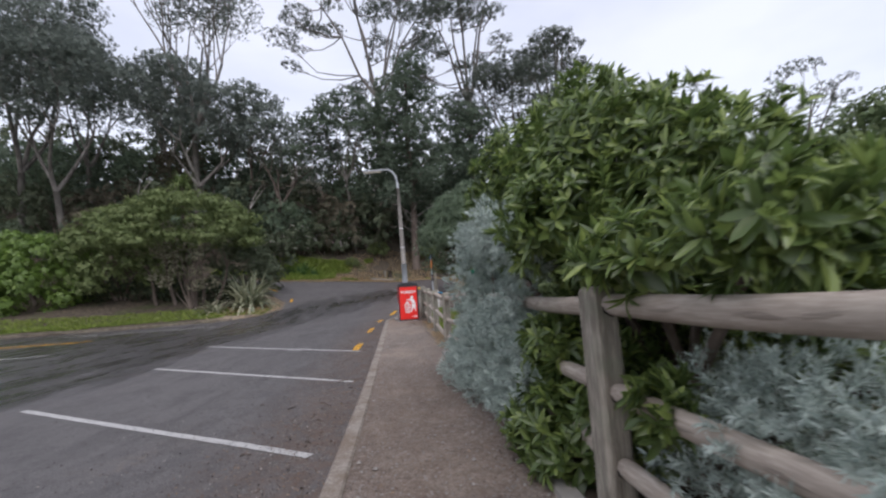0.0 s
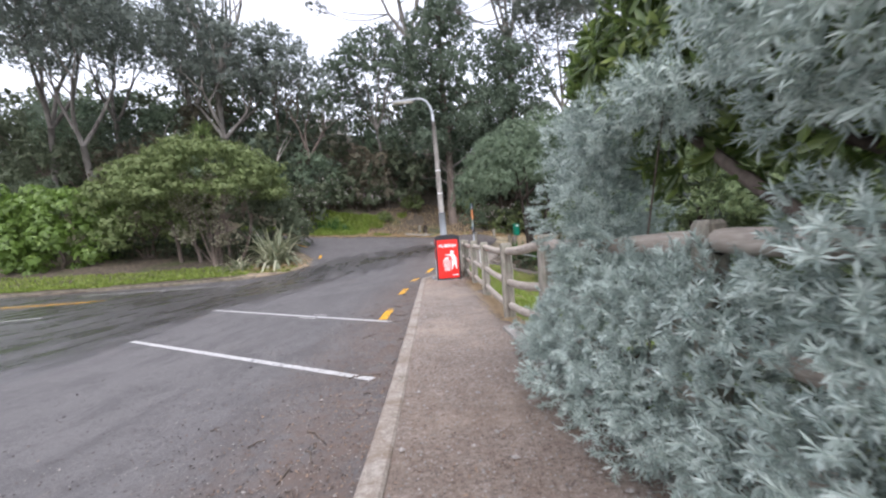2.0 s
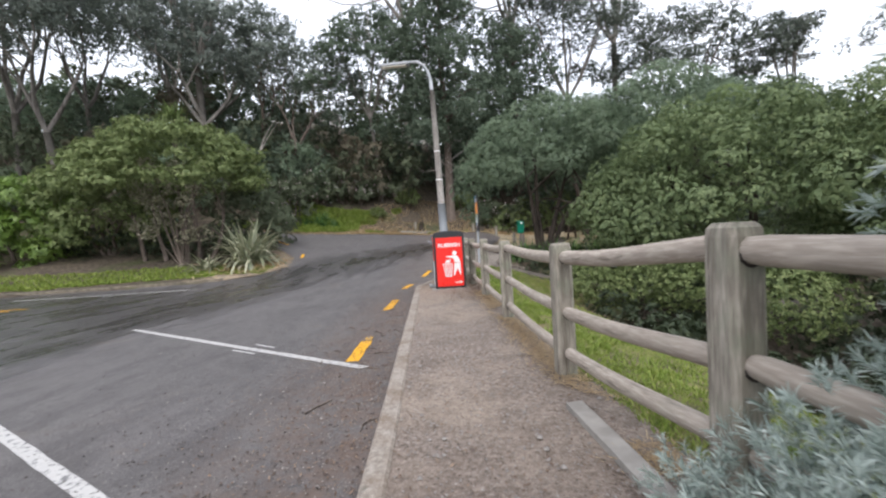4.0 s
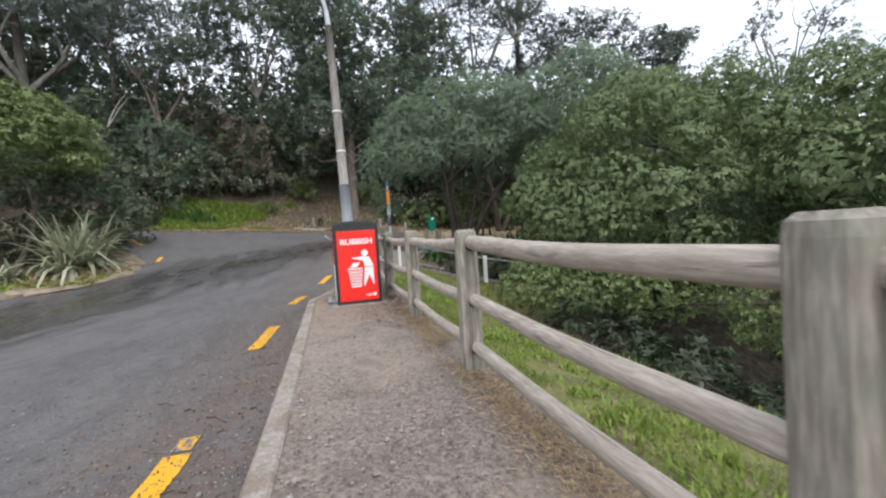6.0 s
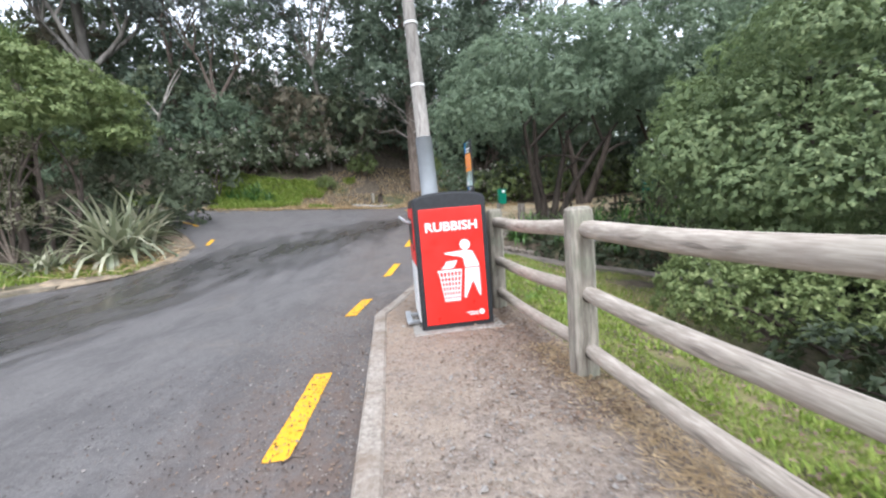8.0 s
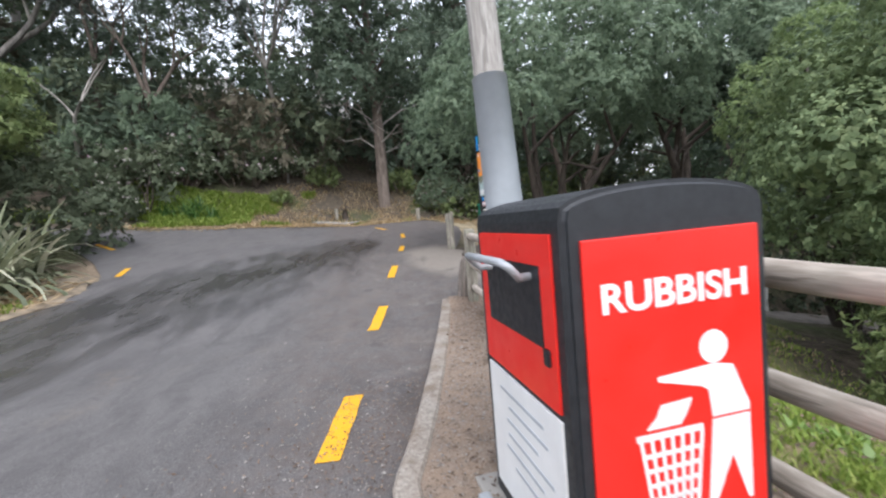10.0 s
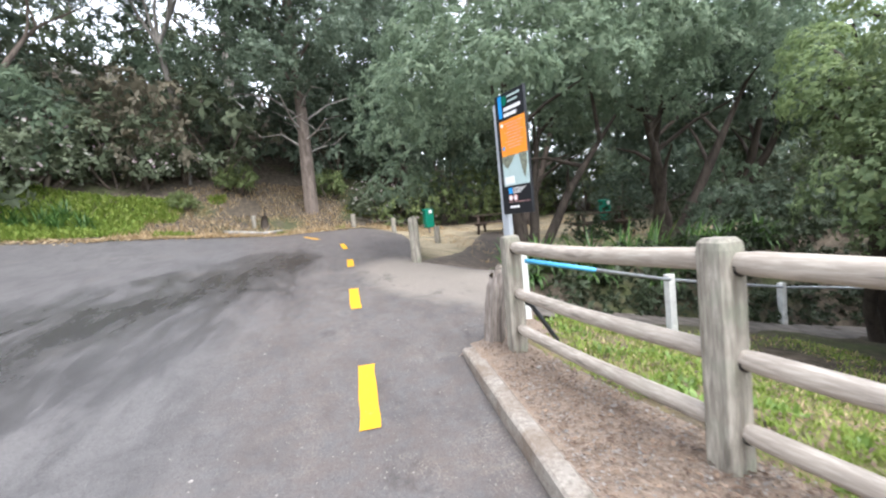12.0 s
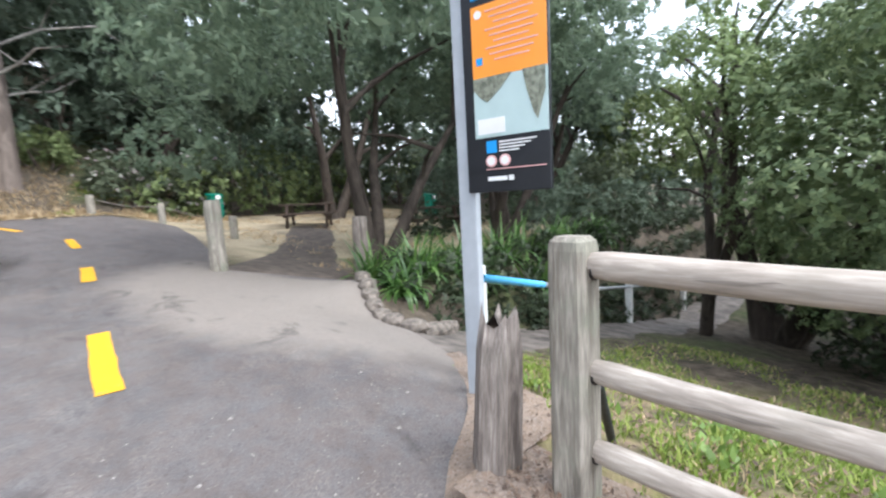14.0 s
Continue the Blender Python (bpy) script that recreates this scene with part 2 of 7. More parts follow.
def soil_mat():
    k = Mat("soil_and_litter", 0.95, 0.0, 0.15)
    base = k.mix(k.ramp(k.noise(6, 6, None, 0.65), (0.35, 0.0), (0.68, 1.0)), (0.040, 0.033, 0.025), (0.145, 0.118, 0.088))
    green = k.ramp(k.noise(0.5, 5), (0.50, 0.0), (0.66, 0.6))
    base = k.mix(green, base, k.mix(k.noise(14, 4), (0.035, 0.055, 0.015), (0.09, 0.125, 0.035)))
    turf = k.math("MULTIPLY", k.math("MULTIPLY", k.math("ADD", k.axis(0), 1.6), 2.0, True), k.math("SUBTRACT", 5.0, k.math("ADD", k.axis(0), k.math("MULTIPLY", k.axis(1), 0.12)), True))
    turf = k.math("MULTIPLY", turf, k.math("MULTIPLY", k.math("SUBTRACT", k.axis(1), 5.0, True), k.math("SUBTRACT", 20.9, k.axis(1), True)))
    turf = k.math("MULTIPLY", turf, k.ramp(k.noise(1.9, 7, None, 0.7), (0.40, 0.12), (0.54, 1.0)))
    base = k.mix(k.math("MULTIPLY", turf, 0.85), base, k.mix(k.math("ADD", k.ramp(k.noise(4, 6, None, 0.7), (0.40, 0.0), (0.66, 0.8)), k.math("MULTIPLY", k.math("MULTIPLY", k.math("SUBTRACT", k.axis(1), 14.5), 0.3, True), k.ramp(k.noise(2.6, 7, None, 0.7), (0.42, 0.0), (0.58, 0.7))), True), k.mix(k.ramp(k.noise(30, 5, None, 0.7), (0.35, 0.0), (0.65, 1.0)), (0.095, 0.115, 0.030), (0.215, 0.225, 0.072)), (0.27, 0.205, 0.125)))
    nose = k.math("MULTIPLY", k.math("MULTIPLY", k.math("SUBTRACT", k.axis(0), -11.0, True), k.math("SUBTRACT", -7.5, k.axis(0), True)), k.math("MULTIPLY", k.math("SUBTRACT", k.axis(1), 19.5, True), k.math("SUBTRACT", 26.5, k.axis(1), True)))
    base = k.mix(k.math("MULTIPLY", nose, 0.9), base, k.mix(k.ramp(k.noise(9, 6, None, 0.7), (0.35, 0.0), (0.65, 1.0)), (0.15, 0.11, 0.075), (0.30, 0.235, 0.17)))
    lawn = k.math("MULTIPLY", k.math("MULTIPLY", k.math("SUBTRACT", k.axis(0), -0.5, True), k.math("SUBTRACT", 10.5, k.axis(0), True)), k.math("MULTIPLY", k.math("SUBTRACT", k.axis(1), 25.2, True), k.math("SUBTRACT", 37.5, k.axis(1), True)))
    lawn = k.math("MULTIPLY", lawn, k.ramp(k.noise(0.9, 6, None, 0.65), (0.36, 0.45), (0.56, 1.0)))
    base = k.mix(lawn, base, k.mix(k.ramp(k.noise(22, 6, None, 0.7), (0.35, 0.0), (0.65, 1.0)), (0.27, 0.215, 0.135), (0.47, 0.40, 0.28)))
    k.put(base, "Base Color")
    k.bump(k.noise(20, 5), 0.7, 0.04)
    return k.m


def paint_mat(name, colour, worn=0.5):
    k = Mat(name, 0.6)
    f = k.ramp(k.noise(24, 7, None, 0.7), (worn - 0.03, 0.0), (worn + 0.05, 1.0))
    c = k.mix(k.noise(9, 4), tuple(v * 0.82 for v in colour), colour)
    k.put(k.mix(f, (0.15, 0.15, 0.15), c), "Base Color")
    k.bump(k.noise(110, 2), 0.3, 0.003)
    return k.m


def timber_mat(name, dark, light, green=0.25, axis=(1, 1, 0.12)):
    """Weathered grey timber: grain along the piece, cracks, a little lichen."""
    k = Mat(name, 0.85, 0.0, 0.25)
    v = k.coords(axis)
    grain = k.noise(26, 7, v, 0.65, 0.4)
    base = k.mix(k.ramp(grain, (0.3, 0.0), (0.66, 1.0)), dark, light)
    fine = k.noise(75, 4, v, 0.6, 0.2)
    base = k.mix(k.ramp(fine, (0.42, 0.45), (0.60, 0.0)), base, tuple(c * 0.6 for c in dark))
    crack = k.ramp(k.noise(21, 3, v, 0.5, 0.25), (0.345, 1.0), (0.385, 0.0))
    base = k.mix(k.math("MULTIPLY", crack, 0.42), base, tuple(c * 0.25 for c in dark))
    stain = k.ramp(k.noise(3.2, 6, None, 0.65), (0.50, 0.0), (0.70, 0.2))
    base = k.mix(stain, base, tuple(c * 0.75 for c in dark))
    base = k.mix(k.math("MULTIPLY", k.ramp(k.noise(5, 6), (0.5, 0.0), (0.72, 1.0)), green), base, (0.20, 0.25, 0.17))
    base = k.mix(k.math("MULTIPLY", k.random(), 0.3), base, dark)
    k.put(base, "Base Color")
    k.bump(k.mix(0.6, grain, crack), 0.55, 0.008)
    return k.m


ASPHALT, GRAVEL, SOIL = asphalt_mat(), gravel_mat(), soil_mat()
WHITE_PAINT, YELLOW_PAINT = paint_mat("white_line_paint", (0.50, 0.49, 0.47), 0.415), paint_mat("yellow_line_paint", (0.74, 0.375, 0.010), 0.33)
WORN_YELLOW = paint_mat("worn_yellow_line_paint", (0.66, 0.36, 0.02), 0.50)
POST_WOOD = timber_mat("weathered_post", (0.158, 0.140, 0.113), (0.45, 0.412, 0.348), 0.5)
RAIL_WOOD = timber_mat("weathered_rail", (0.30, 0.255, 0.212), (0.54, 0.480, 0.415), 0.12, (0.12, 1, 1))
OLD_WOOD = timber_mat("split_timber", (0.085, 0.066, 0.056), (0.37, 0.325, 0.285), 0.1)
DARK_WOOD = timber_mat("stained_table_wood", (0.05, 0.035, 0.028), (0.14, 0.10, 0.075), 0.1)
def kerb_mat():
    """Old concrete: pale worn top, brown dirt and dark lichen in patches."""
    k = Mat("kerb_concrete", 0.92, 0.0, 0.2)
    base = k.mix(k.ramp(k.noise(38, 6, None, 0.7), (0.34, 0.0), (0.66, 1.0)), (0.185, 0.160, 0.134), (0.365, 0.328, 0.285))
    base = k.mix(k.ramp(k.noise(3.2, 7, None, 0.68, 0.4), (0.44, 0.0), (0.62, 0.75)), base, (0.165, 0.122, 0.090))
    base = k.mix(k.ramp(k.noise(7, 6, None, 0.7), (0.60, 0.0), (0.70, 0.7)), base, (0.085, 0.082, 0.062))
    base = k.mix(k.ramp(k.noise(90, 3), (0.62, 0.0), (0.70, 0.6)), base, (0.43, 0.405, 0.37))
    k.put(base, "Base Color")
    k.bump(k.mix(0.5, k.noise(38, 6), k.noise(120, 3)), 0.7, 0.008)
    return k.m


KERB = kerb_mat()
MOSSY_KERB = plain("mossy_kerb_concrete", (0.17, 0.145, 0.105), 0.95, 0, 0.3, 5)
PALE_CONCRETE = plain("pale_concrete", (0.34, 0.32, 0.29), 0.9, 0, 0.15, 6)
RED = plain("red_vinyl", (0.78, 0.022, 0.014), 0.38, 0, 0.05, 3)
CHARCOAL = plain("charcoal_powder_coat", (0.022, 0.024, 0.028), 0.5, 0, 0.15, 20)
WHITE = plain("white_vinyl", (0.78, 0.78, 0.77), 0.45, 0, 0.04, 6)
STEEL = plain("galvanised_steel", (0.40, 0.42, 0.44), 0.55, 0.35, 0.1, 8)
GREY_PAINT = plain("grey_pole_paint", (0.42, 0.45, 0.48), 0.6, 0, 0.08, 6)
CONCRETE_POLE = timber_mat("streaked_concrete_pole", (0.20, 0.18, 0.16), (0.40, 0.385, 0.36), 0.05)
LENS = plain("milky_lamp_lens", (0.72, 0.68, 0.56), 0.3, 0, 0.05, 6)
ORANGE = plain("orange_print", (0.90, 0.31, 0.035), 0.4, 0, 0.02, 5)
SEA = plain("map_sea_print", (0.44, 0.56, 0.55), 0.4, 0, 0.03, 8)
LAND = plain("map_land_print", (0.30, 0.32, 0.24), 0.4, 0, 0.3, 30)
BLUE = plain("blue_print", (0.02, 0.30, 0.72), 0.4, 0, 0.03, 8)
BLACK = plain("black_print", (0.012, 0.013, 0.017), 0.4, 0, 0.1, 10)
PINK = plain("faded_prohibition_print", (0.75, 0.42, 0.40), 0.4, 0, 0.05, 10)
WHITE_WOOD = plain("white_post_paint", (0.74, 0.74, 0.71), 0.6, 0, 0.12, 9)
GREEN_PLASTIC = plain("green_plastic", (0.0, 0.16, 0.10), 0.4, 0, 0.06, 8)
BLUE_PIPE = plain("blue_rail_paint", (0.10, 0.42, 0.72), 0.45, 0, 0.08, 9)
HOUSE_WALL = plain("house_render", (0.46, 0.44, 0.41), 0.8, 0, 0.05, 2)
HOUSE_ROOF = plain("house_roof_iron", (0.30, 0.27, 0.26), 0.6, 0, 0.1, 3)
WINDOW_GLASS = plain("window_glass", (0.03, 0.04, 0.05), 0.08, 0, 0.0, 2)
DIRT = plain("dark_packed_dirt", (0.125, 0.098, 0.078), 0.95, 0, 0.28, 5)
TRACK = plain("grey_packed_track", (0.205, 0.175, 0.148), 0.95, 0, 0.3, 4)
SANDY = plain("sandy_tan_grit", (0.31, 0.245, 0.17), 0.95, 0, 0.3, 5)
# near-black colour stands for the shade inside the rail holes
MORTISE_SHADE = plain("painted_mortise_shade", (0.045, 0.036, 0.03), 0.95, 0, 0.3, 30)
STONE_ROUGH = plain("rough_edging_stone", (0.24, 0.205, 0.17), 0.95, 0, 0.3, 12)
STONE = plain("pebble_stone", (0.36, 0.33, 0.30), 0.85, 0, 0.3, 40)

BROADLEAF = leaf_mat("glossy_broadleaf", (0.036, 0.056, 0.018), (0.094, 0.140, 0.040), (0.27, 0.33, 0.095), 0.30, 0.42, 2.0, 0.6)
SILVER = leaf_mat("silver_needle_leaf", (0.150, 0.190, 0.168), (0.290, 0.338, 0.306), (0.47, 0.52, 0.485), 0.75, 0.30, 2.2, 0.2)
GREYGREEN = leaf_mat("dull_green_leaf", (0.090, 0.126, 0.082), (0.134, 0.176, 0.116), (0.198, 0.244, 0.160), 0.6, 0.54, 0.7, 0.28)
SAGE = leaf_mat("sage_green_leaf", (0.064, 0.092, 0.042), (0.108, 0.145, 0.066), (0.205, 0.245, 0.118), 0.6, 0.28, 0.7, 0.3)
HANGING = leaf_mat("pale_hanging_leaf", (0.090, 0.125, 0.052), (0.150, 0.200, 0.085), (0.26, 0.31, 0.145), 0.55, 0.56, 0.7, 0.3)
DARKGREEN = leaf_mat("dark_green_leaf", (0.056, 0.078, 0.054), (0.088, 0.115, 0.080), (0.132, 0.164, 0.118), 0.62, 0.38, 0.5, 0.25)
# green leaf with the deep shade of hollows and undergrowth put into its colour
SHADE_LEAF = leaf_mat("shade_darkened_leaf", (0.018, 0.026, 0.014), (0.031, 0.043, 0.022), (0.055, 0.070, 0.036), 0.5, 0.2, 0.6, 0.3)
OLIVE = leaf_mat("olive_scrub_leaf", (0.048, 0.060, 0.036), (0.080, 0.096, 0.058), (0.126, 0.146, 0.092), 0.65, 0.28, 0.35, 0.22)
BROWNISH = leaf_mat("brownish_scrub_leaf", (0.060, 0.053, 0.037), (0.098, 0.088, 0.062), (0.150, 0.134, 0.095), 0.65, 0.28, 0.35, 0.22)
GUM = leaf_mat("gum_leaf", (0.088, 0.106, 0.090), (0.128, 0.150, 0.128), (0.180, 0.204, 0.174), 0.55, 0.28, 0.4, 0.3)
# darker copy of the gum leaf, silhouette shade of skyline crowns in its colour
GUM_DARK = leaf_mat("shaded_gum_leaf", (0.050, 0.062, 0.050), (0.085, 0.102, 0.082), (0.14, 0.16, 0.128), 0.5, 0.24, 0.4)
LIME = leaf_mat("bright_green_leaf", (0.065, 0.105, 0.022), (0.115, 0.185, 0.036), (0.20, 0.28, 0.07), 0.45, 0.36, 0.9)
YELLOWGREEN = leaf_mat("yellow_green_leaf", (0.066, 0.092, 0.034), (0.118, 0.152, 0.058), (0.215, 0.245, 0.108), 0.6, 0.28, 0.9, 0.28)
FLAX_LEAF = leaf_mat("flax_blade", (0.040, 0.050, 0.026), (0.19, 0.205, 0.125), (0.50, 0.475, 0.36), 0.4, 0.25, 1.5, 0.55, True)
CABBAGE = leaf_mat("cabbage_tree_blade", (0.06, 0.09, 0.03), (0.11, 0.15, 0.05), (0.20, 0.235, 0.09), 0.5, 0.3, 1.2, 0.35)
FERN = leaf_mat("strap_leaf", (0.024, 0.058, 0.015), (0.056, 0.115, 0.026), (0.135, 0.215, 0.055), 0.42, 0.36, 1.2)
GRASS = leaf_mat("grass_blade", (0.070, 0.112, 0.016), (0.150, 0.205, 0.036), (0.27, 0.295, 0.082), 0.6, 0.3, 1.2, 0.3)
STRAW = leaf_mat("dry_grass_blade", (0.19, 0.135, 0.076), (0.34, 0.255, 0.148), (0.48, 0.385, 0.25), 0.8, 0.42, 1.5)
LITTER = leaf_mat("fallen_leaf", (0.035, 0.024, 0.018), (0.09, 0.058, 0.040), (0.19, 0.135, 0.092), 0.85, 0.05, 2.0)
CRUMB = leaf_mat("bark_crumb", (0.014, 0.012, 0.011), (0.034, 0.028, 0.025), (0.085, 0.070, 0.060), 0.85, 0.05, 2.0, 0.2)
SEED_HEAD = leaf_mat("faded_flower_head", (0.095, 0.100, 0.058), (0.165, 0.160, 0.105), (0.36, 0.33, 0.25), 0.7, 0.4, 1.0)
BLOSSOM = leaf_mat("pale_blossom", (0.26, 0.27, 0.22), (0.36, 0.37, 0.31), (0.46, 0.24, 0.40), 0.7, 0.42, 1.0)
GUM_BARK = bark_mat("smooth_gum_bark", (0.085, 0.075, 0.065), (0.27, 0.25, 0.225), 1.2)
PALE_WOOD = bark_mat("bleached_dead_wood", (0.15, 0.135, 0.12), (0.36, 0.335, 0.30), 1.5)
BROWN_BARK = bark_mat("rough_brown_bark", (0.055, 0.042, 0.034), (0.185, 0.15, 0.125), 3.0)
DARK_BARK = bark_mat("dark_bark", (0.02, 0.016, 0.013), (0.085, 0.068, 0.055), 3.0)


# ---- mesh helpers ----
def np_mesh(name, verts, faces):
    """A mesh from vertex and face arrays of one corner count."""
    verts, faces = np.asarray(verts, dtype=np.float32), np.asarray(faces, dtype=np.int32)
    me = bpy.data.meshes.new(name)
    me.vertices.add(len(verts))
    me.vertices.foreach_set("co", verts.ravel())
    me.loops.add(faces.size)
    me.loops.foreach_set("vertex_index", faces.ravel())
    me.polygons.add(len(faces))
    me.polygons.foreach_set("loop_start", np.arange(0, faces.size, faces.shape[1], dtype=np.int32))
    me.update(calc_edges=True)
    return me


def mesh_part(name, me, material, parent=None, label="", smooth=False):
    me.materials.append(material)
    if smooth:
        me.polygons.foreach_set("use_smooth", np.ones(len(me.polygons), dtype=bool))
    ob = new(name, me)
    if parent is not None:
        ob.parent = parent
    return tagged(ob, label)


def part(name, bm, material, parent=None, label="", smooth=False):
    """Links a bmesh as one mesh object under a thing or a part."""
    me = bpy.data.meshes.new(name)
    bmesh.ops.recalc_face_normals(bm, faces=bm.faces)
    bm.to_mesh(me)
    bm.free()
    return mesh_part(name, me, material, parent, label, smooth)


def thing(name, m, label, category, group="", kind=""):
    ob = new(name)
    ob.matrix_world = m
    return tagged(ob, label, category, group, kind)


def box_bm(size, at=(0, 0, 0), bevel=0.0, bm=None, rot=None):
    own = bm is None
    bm = bmesh.new() if own else bm
    m = Matrix.Translation(at) @ (rot or Matrix()) @ Matrix.Diagonal((*size, 1))
    made = bmesh.ops.create_cube(bm, size=1, matrix=m)
    if bevel:
        edges = list({e for v in made["verts"] for e in v.link_edges})
        bmesh.ops.bevel(bm, geom=edges, offset=bevel, segments=2, affect="EDGES", profile=0.6)
    return bm


def tube(points, radii, sides=6, rng=None, rough=0.0):
    """Vertices and quads of a tapered tube along points."""
    P, n = [Vector(p) for p in points], len(points)
    V, F = [], []
    for i, p in enumerate(P):
        d = (P[min(i + 1, n - 1)] - P[max(i - 1, 0)]).normalized()
        a = d.orthogonal().normalized() if i == 0 else (last - d * last.dot(d)).normalized()
        last, b = a, d.cross(a)
        for k in range(sides):
            w = 2 * math.pi * k / sides
            r = radii[i] * (1 + (rng.uniform(-rough, rough) if rng else 0))
            V.append(p + (a * math.cos(w) + b * math.sin(w)) * r)
    for i in range(n - 1):
        for k in range(sides):
            j = (k + 1) % sides
            F.append((i * sides + k, i * sides + j, (i + 1) * sides + j, (i + 1) * sides + k))
    return V, F


def tubes_mesh(name, runs, sides=6, rng=None, rough=0.0):
    V, F = [], []
    for pts, rad in runs:
        v, f = tube(pts, rad, sides, rng, rough)
        o = len(V)
        V += v
        F += [tuple(i + o for i in q) for q in f]
        c = len(V)
        V += [Vector(pts[0]), Vector(pts[-1])]
        for k in range(0, sides, 2):
            F.append((c, o + k, o + (k + 1) % sides, o + (k + 2) % sides))
            e = o + (len(pts) - 1) * sides
            F.append((c + 1, e + (k + 2) % sides, e + (k + 1) % sides, e + k))
    return np_mesh(name, [tuple(v) for v in V], F)


def unit(a):
    return a / np.maximum(np.linalg.norm(a, axis=-1, keepdims=True), 1e-6)


def leaf_arrays(P, D, N, L, W, droop=0.1):
    """Diamond leaves folded along the midrib: base, side, tip, side."""
    S = unit(np.cross(D, N))
    N = np.cross(S, D)
    L, W = L[:, None], W[:, None]
    mid = P + D * L * 0.5 + N * W * 0.18
    V = np.stack([P, mid + S * W * 0.5, P + D * L - N * L * droop, mid - S * W * 0.5], axis=1)
    F = np.arange(len(P) * 4).reshape(-1, 4)
    return V.reshape(-1, 3), F


def blade_arrays(P, D, N, L, W, droop=0.1):
    """Lance-shaped leaves in two folded halves of four corners each."""
    S = unit(np.cross(D, N))
    N = np.cross(S, D)
    L, W = L[:, None], W[:, None]
    a, b = P + D * L * 0.38 + N * W * 0.15, P + D * L * 0.72 - N * L * droop * 0.4
    V = np.stack([P, a + S * W * 0.5, b + S * W * 0.42, P + D * L - N * L * droop, b - S * W * 0.42, a - S * W * 0.5], axis=1)
    i = np.arange(len(P))[:, None] * 6
    F = np.concatenate([i + np.array([[0, 3, 2, 1]]), i + np.array([[0, 5, 4, 3]])])
    return V.reshape(-1, 3), F


def rosettes(rs, C, A, n, L, W, spread=(35, 80), stem=0.0, lance=False, droop=0.15):
    """n leaves round every shoot tip C with its axis A."""
    C, A = np.repeat(C, n, axis=0), np.repeat(A, n, axis=0)
    m = len(C)
    R = rs.normal(size=(m, 3))
    R = unit(R - A * (R * A).sum(1, keepdims=True))
    w = np.radians(rs.uniform(*spread, m))[:, None]
    D = A * np.cos(w) + R * np.sin(w)
    N = A * np.sin(w) - R * np.cos(w)
    P = C - A * (rs.random(m)[:, None] * stem)
    f = blade_arrays if lance else leaf_arrays
    return f(P, D, N, L * rs.uniform(0.6, 1.15, m), W * rs.uniform(0.75, 1.2, m), droop)


def blob_points(rs, blobs, per_area, up=0.25, inner=0.45, low=-0.9, deep=0.0):
    """Shoot tips and axes over the upper and outer shell of soft blobs (x, y, z, rx, ry, rz)."""
    C, A = [], []
    for b in blobs:
        c, r = np.array(b[:3]), np.array(b[3:6])
        n = int(per_area * 4 * math.pi * (r[0] * r[1] + r[1] * r[2] + r[0] * r[2]) / 3)
        u = unit(rs.normal(size=(n, 3)))
        u = u[u[:, 2] > low]
        lump = np.array([1 + 0.34 * noise.noise(Vector((p * 2.1 + c * 0.7).tolist())) for p in u])
        s = lump * (1.04 - (1.04 - inner) * rs.random(len(u)) ** 1.9)
        C.append(c + u * r * s[:, None])
        a = unit(u / r) + rs.normal(size=u.shape) * 0.22
        a[:, 2] += up
        A.append(unit(a))
    if deep:
        B = np.array([b[:6] for b in blobs])
        for i, P in enumerate(C):
            q = (((P[:, None, :] - B[None, :, :3]) / B[None, :, 3:]) ** 2).sum(2)
            q[:, i] = 9.0
            keep = q.min(1) > deep ** 2
            C[i], A[i] = P[keep], A[i][keep]
    return np.concatenate(C), np.concatenate(A)


def join_arrays(*sets):
    V, F, o = [], [], 0
    for v, f in sets:
        V.append(v)
        F.append(f + o)
        o += len(v)
    return np.concatenate(V), np.concatenate(F)


def lerp_table(rows, v):
    """Straight steps between the rows of a table."""
    for (a, p), (b, q) in zip(rows, rows[1:]):
        if v <= b:
            return p + (q - p) * max(0.0, (v - a) / (b - a))
    return rows[-1][1]


# ---- the lie of the land ----
FENCE_LINE = ((-3.1, 1.86), (2.98, 1.095), (5.15, 0.885), (7.30, 0.50), (9.02, 0.20), (11.30, -0.12), (13.42, -0.41), (15.30, -0.70), (17.42, -0.92), (19.34, -1.02), (24.0, -1.2))


def fence_x(y):
    """The fence's line, as x along y."""
    return lerp_table(FENCE_LINE, y)


def kerb_x(y):
    """The road's edge along the footpath."""
    if y < 15.4:
        return -0.45 - 0.133 * (y - 3.55)
    return -2.03 + 0.59 * min(1, ((y - 15.4) / 4.2)) ** 0.8


def soft(v, w=1.0):
    """A ramp that starts gently at zero."""
    return v - w + w * math.exp(-v / w) if v > 0 else 0.0


